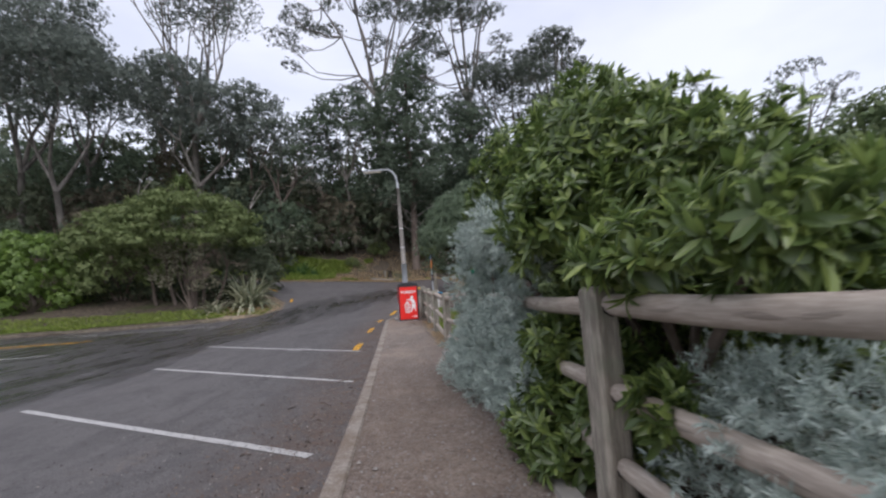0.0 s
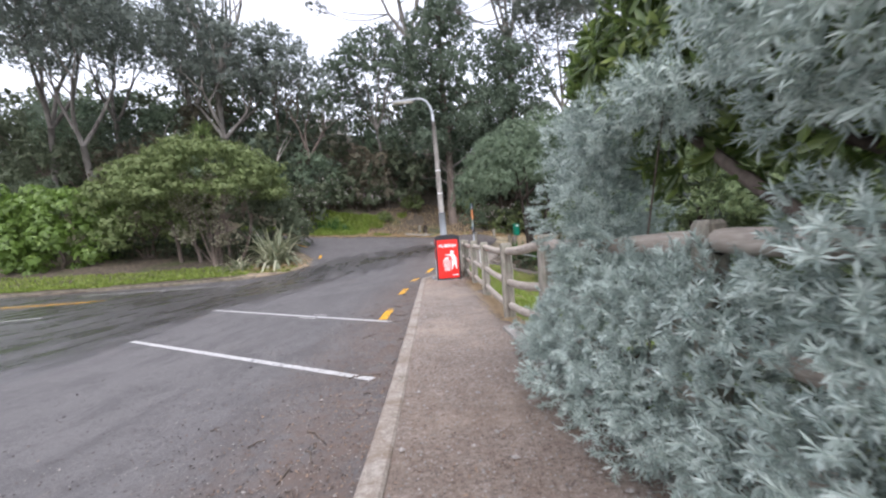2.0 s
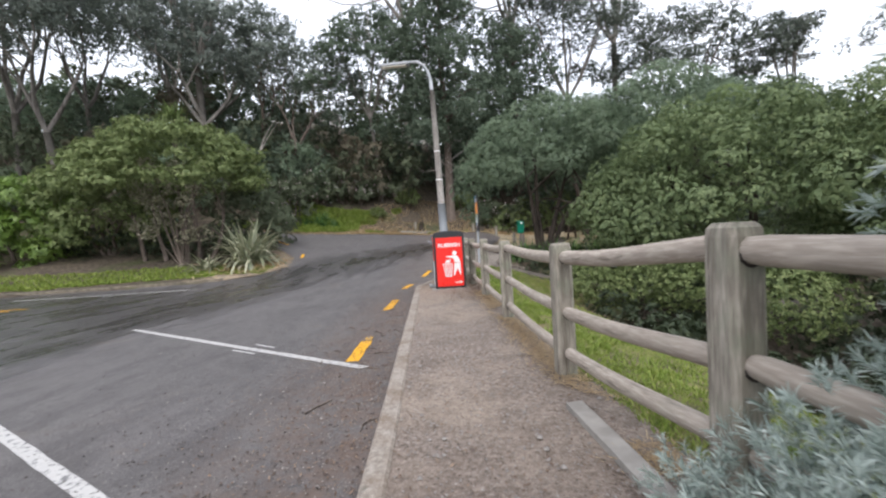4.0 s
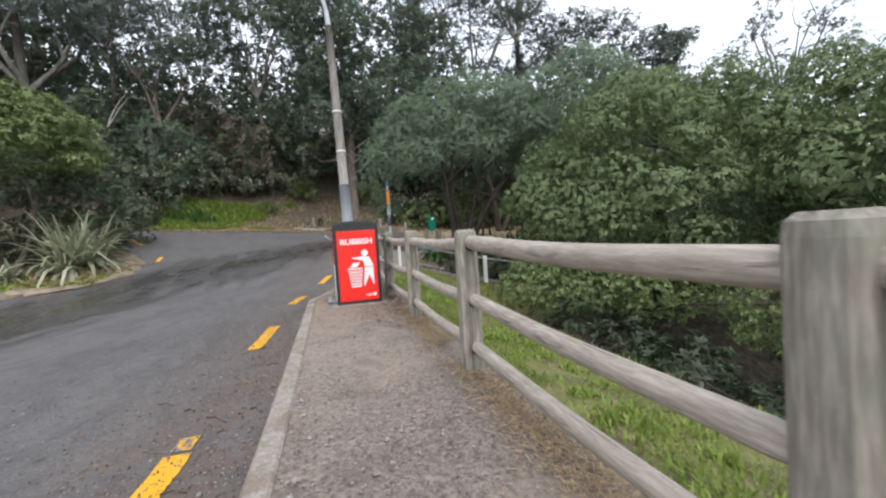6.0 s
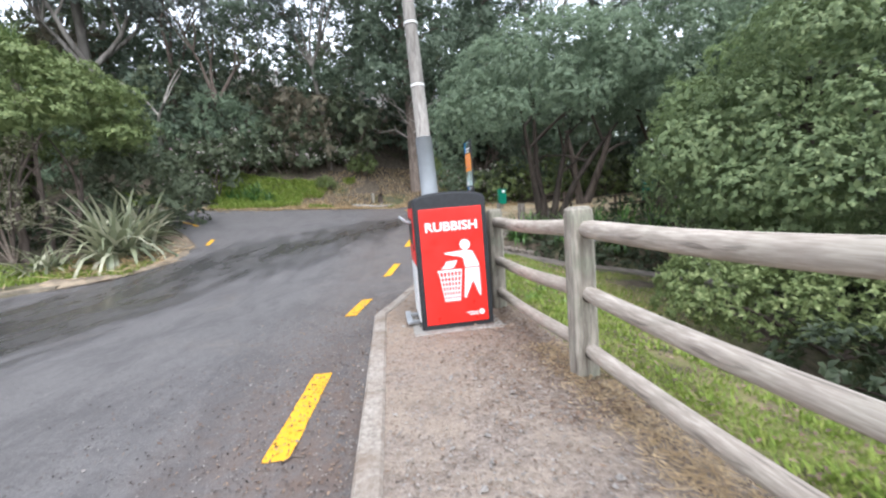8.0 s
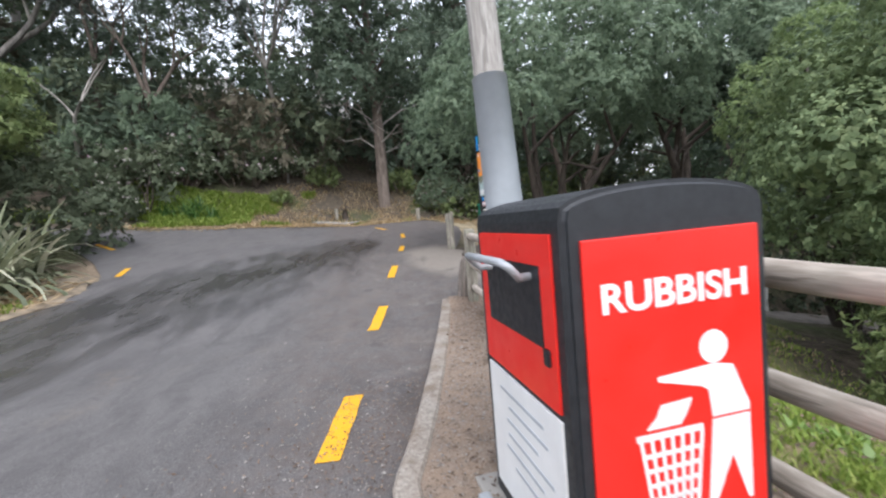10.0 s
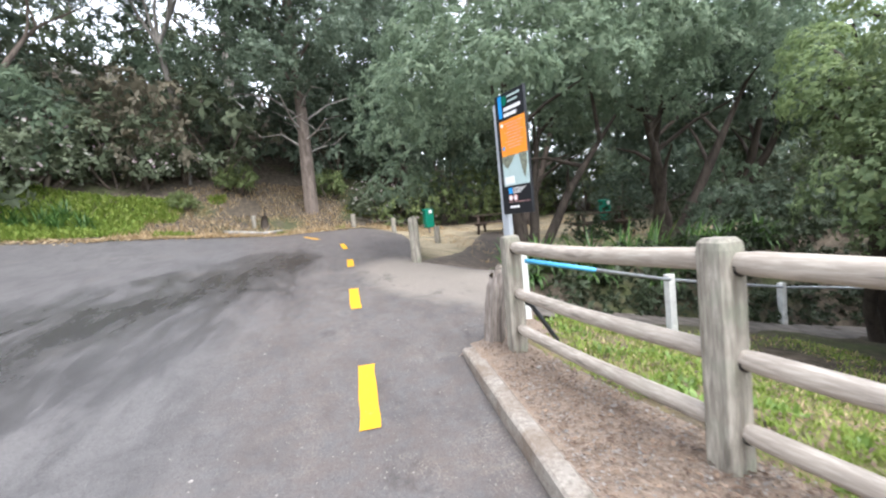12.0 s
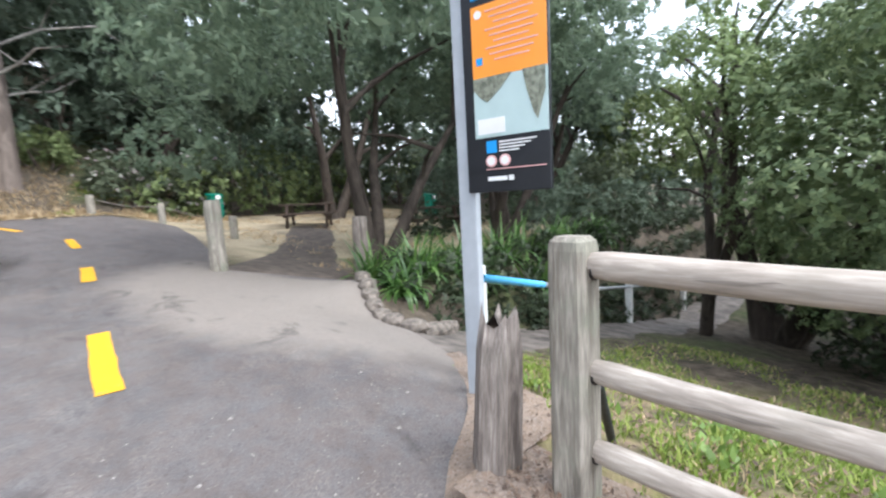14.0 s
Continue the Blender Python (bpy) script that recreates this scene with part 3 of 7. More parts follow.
def level(x, y):
    """The lie of the land without the kerbs' steps."""
    z = 0.30 * max(0.0, 1 - max(-2.0, y) / 7.5) ** 1.6 + 0.08 * soft(min(y, 45) - 18.5) - 0.012 * min(6.0, max(0.0, -x - 1.5)) * max(0, min(1, (21 - y) / 4))
    z += 0.0125 * soft(-max(x, -24) - 4) * soft(min(y, 36) - 19)
    z -= 0.05 * soft(x + 1.5) * min(1, max(0, (y - 20) / 4)) * max(0, 1 - x / 12)
    z -= 0.33 * max(0.0, min(1.0, (x + 0.8) / 2.0)) * max(0.0, min(1.0, (y - 22.9) / 1.3))
    d = x - fence_x(y) - 0.25
    if d > 0:
        z -= (0.34 * soft(min(d, 2.2), 0.3) + 0.2 * max(0.0, min(d, 9) - 2.2) + 0.45 * max(0.0, min(d, 6) - 1.9) * max(0.0, min(1.0, (18.5 - y) / 3))) * max(0.0, min(1, (22.9 - y) / 0.7))
    far = 31.5 + 0.35 * max(-20, min(x, 12)) + 5.5
    up = y - far
    if up > 0:
        z += (0.55 * soft(min(up, 16), 1.5) + 0.22 * max(0.0, min(up, 34) - 16)) * max(0.0, min(1.0, (16 - x) / 12))
    return z


ROAD_LEFT = ((-20, -60), (18.4, -60), (18.9, -22), (19.3, -14.6), (19.6, -11.8), (19.9, -9.9), (20.4, -8.8), (21.5, -8.2), (22.4, -8.35), (24, -8.95), (25.5, -10.1), (28, -12.5), (29.3, -14), (30.3, -16), (30.5, -11.6), (31.6, -9.2), (33.2, -7.0), (34.5, -5.2), (35.0, -2.5))
ROAD_RIGHT = ((19.6, -1.44), (19.9, -1.1), (20.3, -0.55), (21, -0.15), (22.4, 0.22), (23.2, 0.70), (24.2, 1.02), (24.75, -0.62), (26.5, -0.3), (30, 0.25), (33, 0.5), (34.2, 0.0), (35.0, -1.1))


def road_right(y):
    return kerb_x(y) if y < 19.6 else lerp_table(ROAD_RIGHT, y)


def road_drop(x, y):
    """How far the carriageway lies below the footpath."""
    return 0.10 * max(0.0, min(1.0, (21.5 - y) / 2.5))


def road_z(x, y):
    return level(x, y) - road_drop(x, y)


def ground_z(x, y):
    """The earth under and beside the paving."""
    l, r = lerp_table(ROAD_LEFT, y), road_right(y)
    if y < 35.2 and l - 0.3 < x < r + 0.45:
        edge = max(0.0, min(1.0, (x - l + 0.3) / 0.5))
        return level(x, y) - (road_drop(x, y) + 0.04) * edge - 0.002
    if y < 20.2 and r < x < fence_x(y) + 0.1:
        return level(x, y) - 0.05
    rough = 0.04 * noise.noise(Vector((x * 1.3, y * 1.3, 0))) + (0.5 * noise.noise(Vector((x * 0.15, y * 0.15, 5))) if y > 40 else 0)
    return level(x, y) + rough * min(1, max(0, abs(x - (l + r) / 2) - (r - l) / 2) / 1.5 + (1 if y > 40 else 0))


def steps(*spans):
    out = []
    for a, b, s in spans:
        out += list(np.arange(a, b - 1e-6, s))
    return out + [spans[-1][1]]


def sheet(name, xs, ys, height, material, label, category=""):
    V = [(x, y, height(x, y)) for y in ys for x in xs]
    n = len(xs)
    F = [(j * n + i, j * n + i + 1, (j + 1) * n + i + 1, (j + 1) * n + i) for j in range(len(ys) - 1) for i in range(n - 1)]
    return tagged(mesh_part(name, np_mesh(name, V, F), material, None, "", True), label, category or name, "", "structure")


sheet("ground", steps((-900, -100, 100), (-100, -40, 6), (-40, -15, 1.0), (-15, 9, 0.32), (9, 40, 1.5), (40, 100, 10), (100, 900, 100)),
      steps((-900, -60, 100), (-60, -8, 4), (-8, 36, 0.32), (36, 75, 1.0), (75, 105, 6), (105, 905, 100)), ground_z, SOIL,
      "soil bank with patchy grass and leaf litter around the road")


def band(name, ys, left, right, n, height, material, label, power=1.0):
    """A paved sheet between two edges that vary along y."""
    V, F = [], []
    for y in ys:
        a, b = left(y), right(y)
        V += [(b + (a - b) * (i / n) ** power, y, height(b + (a - b) * (i / n) ** power, y)) for i in range(n + 1)]
    for j in range(len(ys) - 1):
        F += [(j * (n + 1) + i + 1, j * (n + 1) + i, (j + 1) * (n + 1) + i, (j + 1) * (n + 1) + i + 1) for i in range(n)]
    return tagged(mesh_part(name, np_mesh(name, V, F), material, None, "", True), label, name, "", "structure")


band("road", steps((-14, 18, 0.5), (18, 31, 0.15), (31, 35.0, 0.25)), lambda y: lerp_table(ROAD_LEFT, y), road_right, 48, road_z, ASPHALT,
     "worn grey asphalt road and parking bays with wet streaks", 2.0)
band("footpath", steps((-14, 19.7, 0.25)), lambda y: kerb_x(y) + 0.10, lambda y: fence_x(y) + 0.16, 12, lambda x, y: level(x, y) - 0.004 + 0.012 * noise.noise(Vector((x * 2, y * 2, 3))), GRAVEL,
     "compacted brown gravel footpath beside the fence")
def park_edge(x, y):
    """How far a spot of the dirt path lies inside its edges."""
    l = lerp_table(((24.2, 0.98), (24.7, -0.66), (25.2, -0.5), (27, 0.7), (29.2, 1.95), (32.2, 3.5)), y)
    r = lerp_table(((24.2, 1.02), (25, 1.4), (27, 2.35), (31, 4.5), (32.2, 4.9)), y)
    return max(0.0, min(x - l, r - x, y - 24.2, 32.2 - y))


band("park_path", steps((24.2, 32.2, 0.15)), lambda y: lerp_table(((24.2, 0.98), (24.7, -0.66), (25.2, -0.5), (27, 0.7), (29.2, 1.95), (32.2, 3.5)), y), lambda y: lerp_table(((24.2, 1.02), (25, 1.4), (27, 2.35), (31, 4.5), (32.2, 4.9)), y), 8,
     lambda x, y: level(x, y) + 0.03 - 0.055 * max(0.0, 1 - park_edge(x, y) / 0.20) ** 2 + 0.012 * noise.noise(Vector((x * 3, y * 3, 8))), DIRT, "dark packed dirt path leading to the picnic lawn")
band("lower_path", steps((20.75, 22.2, 0.1)), lambda y: road_right(y) - 0.3, lambda y: 11.0, 60,
     lambda x, y: level(x, y) + 0.014 - (road_drop(x, y) + 0.024) * max(0.0, min(1.0, (road_right(y) + 0.9 - x) / 0.8)) - (0.0 if x < 0.4 else min(1.0, (x - 0.4) * 2) * 0.09 * max(0.0, 1 - (y - 20.75 + 0.2 * noise.noise(Vector((x, y, 2)))) / 0.55)), TRACK, "dusty grey-brown track descending beside white posts", 2.0)


band("sandy_corner", steps((19.75, 24.0, 0.15)), lambda y: lerp_table(ROAD_LEFT, y) - 0.25 - lerp_table(((19.75, 0.2), (20.6, 1.5), (21.8, 1.6), (24.0, 0.3)), y), lambda y: lerp_table(ROAD_LEFT, y) + 0.03 + 0.05 * math.sin(7 * y), 10,
     lambda x, y: ground_z(x, y) + 0.035 + 0.02 * noise.noise(Vector((x * 2.5, y * 2.5, 4))), SANDY, "bare sandy corner of the verge round the flax")


band("dirt_corner", steps((19.62, 20.92, 0.1)), lambda y: road_right(y) - 0.06 - 0.06 * math.sin(9 * y), lambda y: -0.42 + 0.5 * max(0, y - 20.2), 10,
     lambda x, y: level(x, y) + 0.012 - (road_drop(x, y) + 0.024) * max(0.0, min(1.0, (road_right(y) + 0.28 - x) / 0.4)), GRAVEL, "bare gritty dirt round the stump and sign post")


def sweep_profile(name, ys, line, profile, height, material, label, category, parent=None):
    """A strip of one cross-section (across, up) along a line x(y)."""
    V, F, n = [], [], len(profile)
    for i, y in enumerate(ys):
        x = line(y)
        s = (line(y + 0.05) - line(y - 0.05)) / 0.1
        k = 1 / math.hypot(1, s)
        w = 0.006 * noise.noise(Vector((x, y * 3, 9)))
        for a, u in profile:
            V.append((x + a * k + w, y - a * s * k, height(x, y) + u))
    for j in range(len(ys) - 1):
        F += [(j * n + i, j * n + (i + 1) % n, (j + 1) * n + (i + 1) % n, (j + 1) * n + i) for i in range(n)]
    ends = [list(range(n)), list(range((len(ys) - 1) * n, len(ys) * n))]
    me = bpy.data.meshes.new(name)
    me.from_pydata(V, [], [tuple(f) for f in F] + [tuple(e) for e in ends])
    return tagged(mesh_part(name, me, material, parent), label, category, "", "structure")


KERB_SHAPE = ((0.0, -0.2), (0.005, 0.0), (0.02, 0.012), (0.115, 0.014), (0.13, 0.002), (0.135, -0.2))
sweep_profile("kerb", steps((-14, 15, 0.5), (15, 19.62, 0.12)), kerb_x, KERB_SHAPE, lambda x, y: level(x, y) - 0.02 * max(0.0, min(1.0, (y - 18.9) / 0.7)), KERB, "worn concrete kerb between gravel footpath and road", "kerb")
V = []
for i in range(61):
    x = -40 + 30.3 * i / 60
    y = 18.45 + 0.0 if x < -22 else lerp_table(((-22, 18.9), (-14.6, 19.3), (-11.8, 19.6), (-9.9, 19.9), (-9.0, 20.2)), x)
    z = level(x, y)
    V += [(x, y - 0.02, z - 0.2), (x, y - 0.02, z + 0.02), (x, y + 0.13, z + 0.025), (x, y + 0.14, z - 0.2)]
F = [(4 * i + k, 4 * i + k + 1, 4 * i + 5 + k, 4 * i + 4 + k) for i in range(60) for k in range(3)]
tagged(mesh_part("verge_kerb", np_mesh("verge_kerb", V, F), MOSSY_KERB), "low dirty mossy concrete kerb along the grass verge", "kerb", "", "structure")
sweep_profile("path_edging", steps((-3, 8.4, 0.4)), lambda y: fence_x(y) - 0.17, ((-0.05, -0.1), (-0.05, 0.035), (0.05, 0.04), (0.05, -0.1)), level, PALE_CONCRETE, "pale concrete edging strip under the shrubs", "edging")


def road_strip(name, a, b, width, material, label, category, group=""):
    """A painted line on the carriageway, from a to b."""
    a, b = Vector(a), Vector(b)
    n = max(2, int((b - a).length / 0.09))
    side = Vector((-(b - a).y, (b - a).x)).normalized() * width / 2
    V = []
    for i in range(n + 1):
        p = a.lerp(b, i / n)
        for s in (1, -1):
            q = p + side * s * (1 + 0.14 * noise.noise(Vector((p.x * 4, p.y * 4, s))))
            V.append((q.x, q.y, road_z(q.x, q.y) + 0.006))
    F = [(2 * i, 2 * i + 1, 2 * i + 3, 2 * i + 2) for i in range(n)]
    return tagged(mesh_part(name, np_mesh(name, V, F), material), label, category, group)


for a, b in (((-0.79, 4.24), (-5.42, 6.55)), ((-1.12, 6.98), (-5.58, 9.28)), ((-1.56, 9.65), (-6.32, 12.30))):
    road_strip("parking_line", a, b, 0.090, WHITE_PAINT, "worn white painted parking bay line on asphalt", "road marking", "parking bay lines")
for a, b in (((-1.765, 9.88), (-1.852, 10.72)), ((-2.12, 12.90), (-2.20, 14.05)), ((-2.40, 15.85), (-2.36, 16.75)), ((-2.37, 18.72), (-2.285, 19.80)), ((-2.225, 21.57), (-2.17, 22.80)), ((-2.06, 24.95), (-2.01, 25.95)), ((-1.99, 28.0), (-2.03, 29.4)), ((-2.72, 31.6), (-3.25, 33.1))):
    road_strip("yellow_dash", a, b, 0.138, YELLOW_PAINT, "bright yellow painted no-stopping dash on asphalt", "road marking", "yellow no-stopping dashes")
for a, b in (((-8.50, 23.85), (-8.80, 24.75)), ((-10.65, 27.2), (-11.7, 28.05))):
    road_strip("yellow_dash", a, b, 0.13, YELLOW_PAINT, "yellow painted dash beside the planted corner", "road marking", "yellow no-stopping dashes")
for a, b in (((-3.08, 10.36), (-3.48, 10.58)), ((-2.98, 10.62), (-3.31, 10.81))):
    road_strip("parking_line", a, b, 0.035, WHITE_PAINT, "short remnant of an older white bay line on asphalt", "road marking", "parking bay lines")
road_strip("yellow_dash", (-1.858, 10.76), (-1.875, 10.93), 0.11, WORN_YELLOW, "faded end of a yellow painted dash on asphalt", "road marking", "yellow no-stopping dashes")
road_strip("edge_line", (-15.5, 17.9), (-9.74, 18.62), 0.14, WHITE_PAINT, "worn white painted edge line near the grass verge", "road marking")
road_strip("edge_line", (-13.8, 11.6), (-11.0, 12.6), 0.12, WHITE_PAINT, "worn white painted line on the far lane", "road marking")
road_strip("centre_line", (-22, 14.6), (-12.6, 15.9), 0.10, YELLOW_PAINT, "worn yellow painted centre line", "road marking")
road_strip("centre_line", (-22, 14.3), (-12.8, 15.6), 0.10, YELLOW_PAINT, "worn yellow painted centre line", "road marking")

# ---- the post and rail fence ----
rng = random.Random(4)
POSTS = [-3.1, -1.05, 1.0, 2.98, 5.15, 7.30, 9.02, 11.30, 13.42, 15.30, 17.42, 19.34]
fence = thing("fence", Matrix(), "weathered grey timber post and three-rail fence beside the footpath", "fence")


def fence_lift(y):
    """The first bays stand a little prouder."""
    return lerp_table(((2.98, 0.065), (5.15, 0.105), (7.30, 0.105), (9.02, -0.01), (11.30, 0.0)), y)


def post_bm(h, w=0.138, d=0.152, r=0.022):
    """A squared post with worn edges and a domed top."""
    bm = bmesh.new()
    for i, (z, k) in enumerate(((-0.25, 1.0), (0.02, 1.02), (h * 0.5, 1.0), (h - 0.05, 0.99), (h - 0.018, 0.93), (h, 0.70))):
        ring = []
        for sx, sy in ((1, 1), (-1, 1), (-1, -1), (1, -1)):
            for a in ((0, 1), (1, 0)) if sx * sy < 0 else ((1, 0), (0, 1)):
                ring.append(bm.verts.new((sx * (w / 2 - r * a[1]) * k, sy * (d / 2 - r * a[0]) * k, z)))
        if i:
            for k2 in range(8):
                bm.faces.new((last[k2], last[(k2 + 1) % 8], ring[(k2 + 1) % 8], ring[k2]))
        last = ring
    bm.faces.new(last)
    return bm


for y in POSTS:
    x, h = fence_x(y), 1.00 + rng.uniform(-0.02, 0.02) + fence_lift(y)
    p = part("fence_post", post_bm(h - 0.035, 0.115, 0.118) if y == 5.15 else post_bm(h), POST_WOOD, fence)
    p.matrix_world = pose(x, y, level(x, y), rng.uniform(-1, 1), rng.uniform(-1.2, 1.2), math.degrees(math.atan(0.144 if y < 15.4 else 0.07)) + rng.uniform(-4, 4))


def rail_bm(length, r):
    """A round rail along x, flattened a little, with tapered ends."""
    bm, n, sides = bmesh.new(), 14, 10
    for i in range(n + 1):
        t = i / n
        end = min(1, 0.74 + 3.6 * min(t, 1 - t))
        off = 0.012 * math.sin(t * 5 + length)
        ring = [bm.verts.new(((t - 0.5) * length, math.cos(2 * math.pi * k / sides) * r * 0.92 * end * (1 + 0.05 * noise.noise(Vector((t * 6, k, length)))),
                              math.sin(2 * math.pi * k / sides) * r * end + off - 0.01)) for k in range(sides)]
        if i:
            for k in range(sides):
                bm.faces.new((last[k], last[(k + 1) % sides], ring[(k + 1) % sides], ring[k]))
        else:
            bm.faces.new(list(reversed(ring)))
        last = ring
    bm.faces.new(last)
    return bm


# dark discs for the holes in which the rails sit, their shade painted in
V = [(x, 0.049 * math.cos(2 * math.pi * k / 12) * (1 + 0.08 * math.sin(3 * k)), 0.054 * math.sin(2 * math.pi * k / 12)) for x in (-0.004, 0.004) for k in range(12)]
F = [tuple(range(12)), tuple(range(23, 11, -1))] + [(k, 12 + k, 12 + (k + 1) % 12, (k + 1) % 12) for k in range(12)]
MORTISE_DISC = np_mesh("mortise", V, [f for f in F if len(f) == 4] + [(0, i, i + 1, i + 2) for i in range(1, 10, 2)] + [(12, 14 + i, 13 + i, 12 + i) for i in range(1, 10, 2) if 14 + i < 24])
for ya, yb in zip(POSTS, POSTS[1:]):
    for hz, r in ((0.900, 0.052), (0.505, 0.047), (0.187, 0.047)):
        a = Vector((fence_x(ya) + 0.01, ya, level(fence_x(ya), ya) + hz + fence_lift(ya) + rng.uniform(-0.012, 0.012)))
        b = Vector((fence_x(yb) + 0.01, yb, level(fence_x(yb), yb) + hz + fence_lift(yb) + rng.uniform(-0.012, 0.012)))
        ob = part("rail", rail_bm((b - a).length + 0.02, r), RAIL_WOOD, fence, "", True)
        ob.matrix_world = Matrix.Translation((a + b) / 2) @ (b - a).to_track_quat("X", "Z").to_matrix().to_4x4()
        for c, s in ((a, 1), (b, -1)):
            hole = mesh_part("mortise", MORTISE_DISC, MORTISE_SHADE, fence)
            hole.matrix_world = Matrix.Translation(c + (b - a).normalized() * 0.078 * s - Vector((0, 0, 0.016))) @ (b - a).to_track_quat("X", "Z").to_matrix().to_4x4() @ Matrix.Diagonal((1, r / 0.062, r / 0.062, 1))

# ---- the rubbish bin ----
BIN_W, BIN_D, BIN_H = 0.645, 0.72, 1.16
rubbish_bin = thing("rubbish_bin", pose(-1.19, 14.99, level(-1.14, 14.9) - 0.02, 0, 0, 8.0), "red and charcoal steel rubbish bin with white symbols", "rubbish bin")


def prism(outline, depth, at, axis="y"):
    """A flat outline in x and z, given depth along y."""
    bm = bmesh.new()
    vs = [bm.verts.new((at[0] + x, at[1], at[2] + z)) for x, z in outline]
    f = bm.faces.new(vs)
    e = bmesh.ops.extrude_face_region(bm, geom=[f])
    bmesh.ops.translate(bm, vec=(0, depth, 0), verts=[v for v in e["geom"] if isinstance(v, bmesh.types.BMVert)])
    return bm


arch = [(-BIN_W / 2, 0), (BIN_W / 2, 0), (BIN_W / 2, BIN_H - 0.015)] + [(BIN_W / 2 * math.cos(t), BIN_H + 0.072 * math.sin(t) ** 0.9 - 0.0) for t in [math.pi * i / 14 for i in range(1, 14)]] + [(-BIN_W / 2, BIN_H - 0.015)]
bm = prism(arch, BIN_D, (0, -BIN_D / 2, 0))
bmesh.ops.bevel(bm, geom=[e for e in bm.edges if abs(e.verts[0].co.y - e.verts[1].co.y) < 1e-6], offset=0.018, segments=3, affect="EDGES")
part("body", bm, CHARCOAL, rubbish_bin, "charcoal powder-coated steel body with arched top")
FRONT = -BIN_D / 2
panel = part("front_panel", box_bm((0.552, 0.012, 1.02), (0.0, FRONT - 0.004, 0.58), 0.004), RED, rubbish_bin, "bright red vinyl panel")


def text_part(name, words, size, material, parent, m, label=""):
    cu = bpy.data.curves.new(name, "FONT")
    cu.body, cu.size, cu.extrude, cu.align_x, cu.offset = words, size, 0.0012, "CENTER", size * 0.028
    tmp = bpy.data.objects.new(name, cu)
    scene.collection.objects.link(tmp)
    me = bpy.data.meshes.new_from_object(tmp.evaluated_get(bpy.context.evaluated_depsgraph_get()))
    bpy.data.objects.remove(tmp)
    ob = mesh_part(name, me, material, parent, label)
    ob.matrix_local = m
    return ob


text_part("lettering", "RUBBISH", 0.108, WHITE, panel, Matrix.LocRotScale((0.0, FRONT - 0.0115, 0.895), Euler((radians(90), 0, 0)), (1.12, 1, 1)), "white capital letters")
SF = FRONT - 0.0125


def flat(outline, name, material, parent, label=""):
    return part(name, prism(outline, 0.0025, (0, SF, 0)), material, parent, label)


disc = lambda cx, cz, r, n=20: [(cx + r * math.cos(2 * math.pi * i / n), cz + r * math.sin(2 * math.pi * i / n)) for i in range(n)]
flat(disc(0.108, 0.760, 0.047), "symbol_disc", WHITE, panel, "white round symbol shape")
flat([(-0.075, 0.700), (-0.075, 0.688), (0.060, 0.655), (0.085, 0.640), (0.095, 0.560), (0.222, 0.560), (0.222, 0.580), (0.170, 0.700), (0.110, 0.712)], "symbol_block", WHITE, panel, "white slanted symbol shape")
flat([(0.095, 0.552), (0.222, 0.552), (0.222, 0.300), (0.208, 0.300), (0.158, 0.440), (0.085, 0.285), (0.070, 0.290)], "symbol_wedge", WHITE, panel, "white forked symbol shape")
flat([(-0.118, 0.560), (-0.085, 0.590), (-0.070, 0.622), (0.030, 0.628), (0.012, 0.590), (-0.010, 0.560)], "symbol_sheet", WHITE, panel, "white folded paper shape")
flat([(-0.150, 0.548), (0.062, 0.548), (0.062, 0.530), (-0.150, 0.530)], "basket_rim", WHITE, panel)
for i in range(7):
    a, b = -0.142 + i * 0.0325, -0.105 + i * 0.0215
    flat([(a, 0.532), (a + 0.011, 0.532), (b + 0.011, 0.275), (b, 0.275)], "basket_bar", WHITE, panel)
for i in range(6):
    z = 0.492 - i * 0.042
    s = (0.532 - z) / 0.257
    flat([(-0.142 + 0.037 * s, z), (0.064 - 0.029 * s, z), (0.064 - 0.029 * s, z - 0.012), (-0.142 + 0.037 * s, z - 0.012)], "basket_bar", WHITE, panel)
flat([(-0.105, 0.292), (0.036, 0.292), (0.034, 0.268), (-0.103, 0.268)], "basket_base", WHITE, panel)
flat([(0.085, 0.158), (0.185, 0.158), (0.185, 0.148), (0.085, 0.148)], "print_bar", WHITE, panel)
flat([(0.105, 0.138), (0.185, 0.138), (0.185, 0.129), (0.105, 0.129)], "print_bar", WHITE, panel)
flat(disc(0.216, 0.150, 0.026), "emblem", WHITE, panel)
LX = -BIN_W / 2
part("side_panel", box_bm((0.010, 0.60, 0.50), (LX - 0.003, 0.0, 0.86), 0.003), RED, rubbish_bin, "red side panel")
part("hopper_opening", box_bm((0.014, 0.46, 0.24), (LX - 0.004, 0.0, 0.90), 0.004), BLACK, rubbish_bin, "dark hopper flap")
part("lower_side_panel", box_bm((0.010, 0.60, 0.50), (LX - 0.003, 0.0, 0.34), 0.003), WHITE, rubbish_bin, "white printed lower panel")
for i in range(6):
    part("print_bar", box_bm((0.003, 0.36 - 0.05 * (i % 3), 0.012), (LX - 0.009, -0.05 * (i % 2), 0.52 - i * 0.055)), GREY_PAINT, rubbish_bin)
v, f = tube([(LX - 0.005, -0.17, 0.985), (LX - 0.05, -0.18, 0.985), (LX - 0.085, -0.20, 1.02), (LX - 0.10, -0.17, 1.035), (LX - 0.10, 0.17, 1.035), (LX - 0.085, 0.20, 1.02), (LX - 0.05, 0.18, 0.985), (LX - 0.005, 0.17, 0.985)], [0.013] * 8, 8)
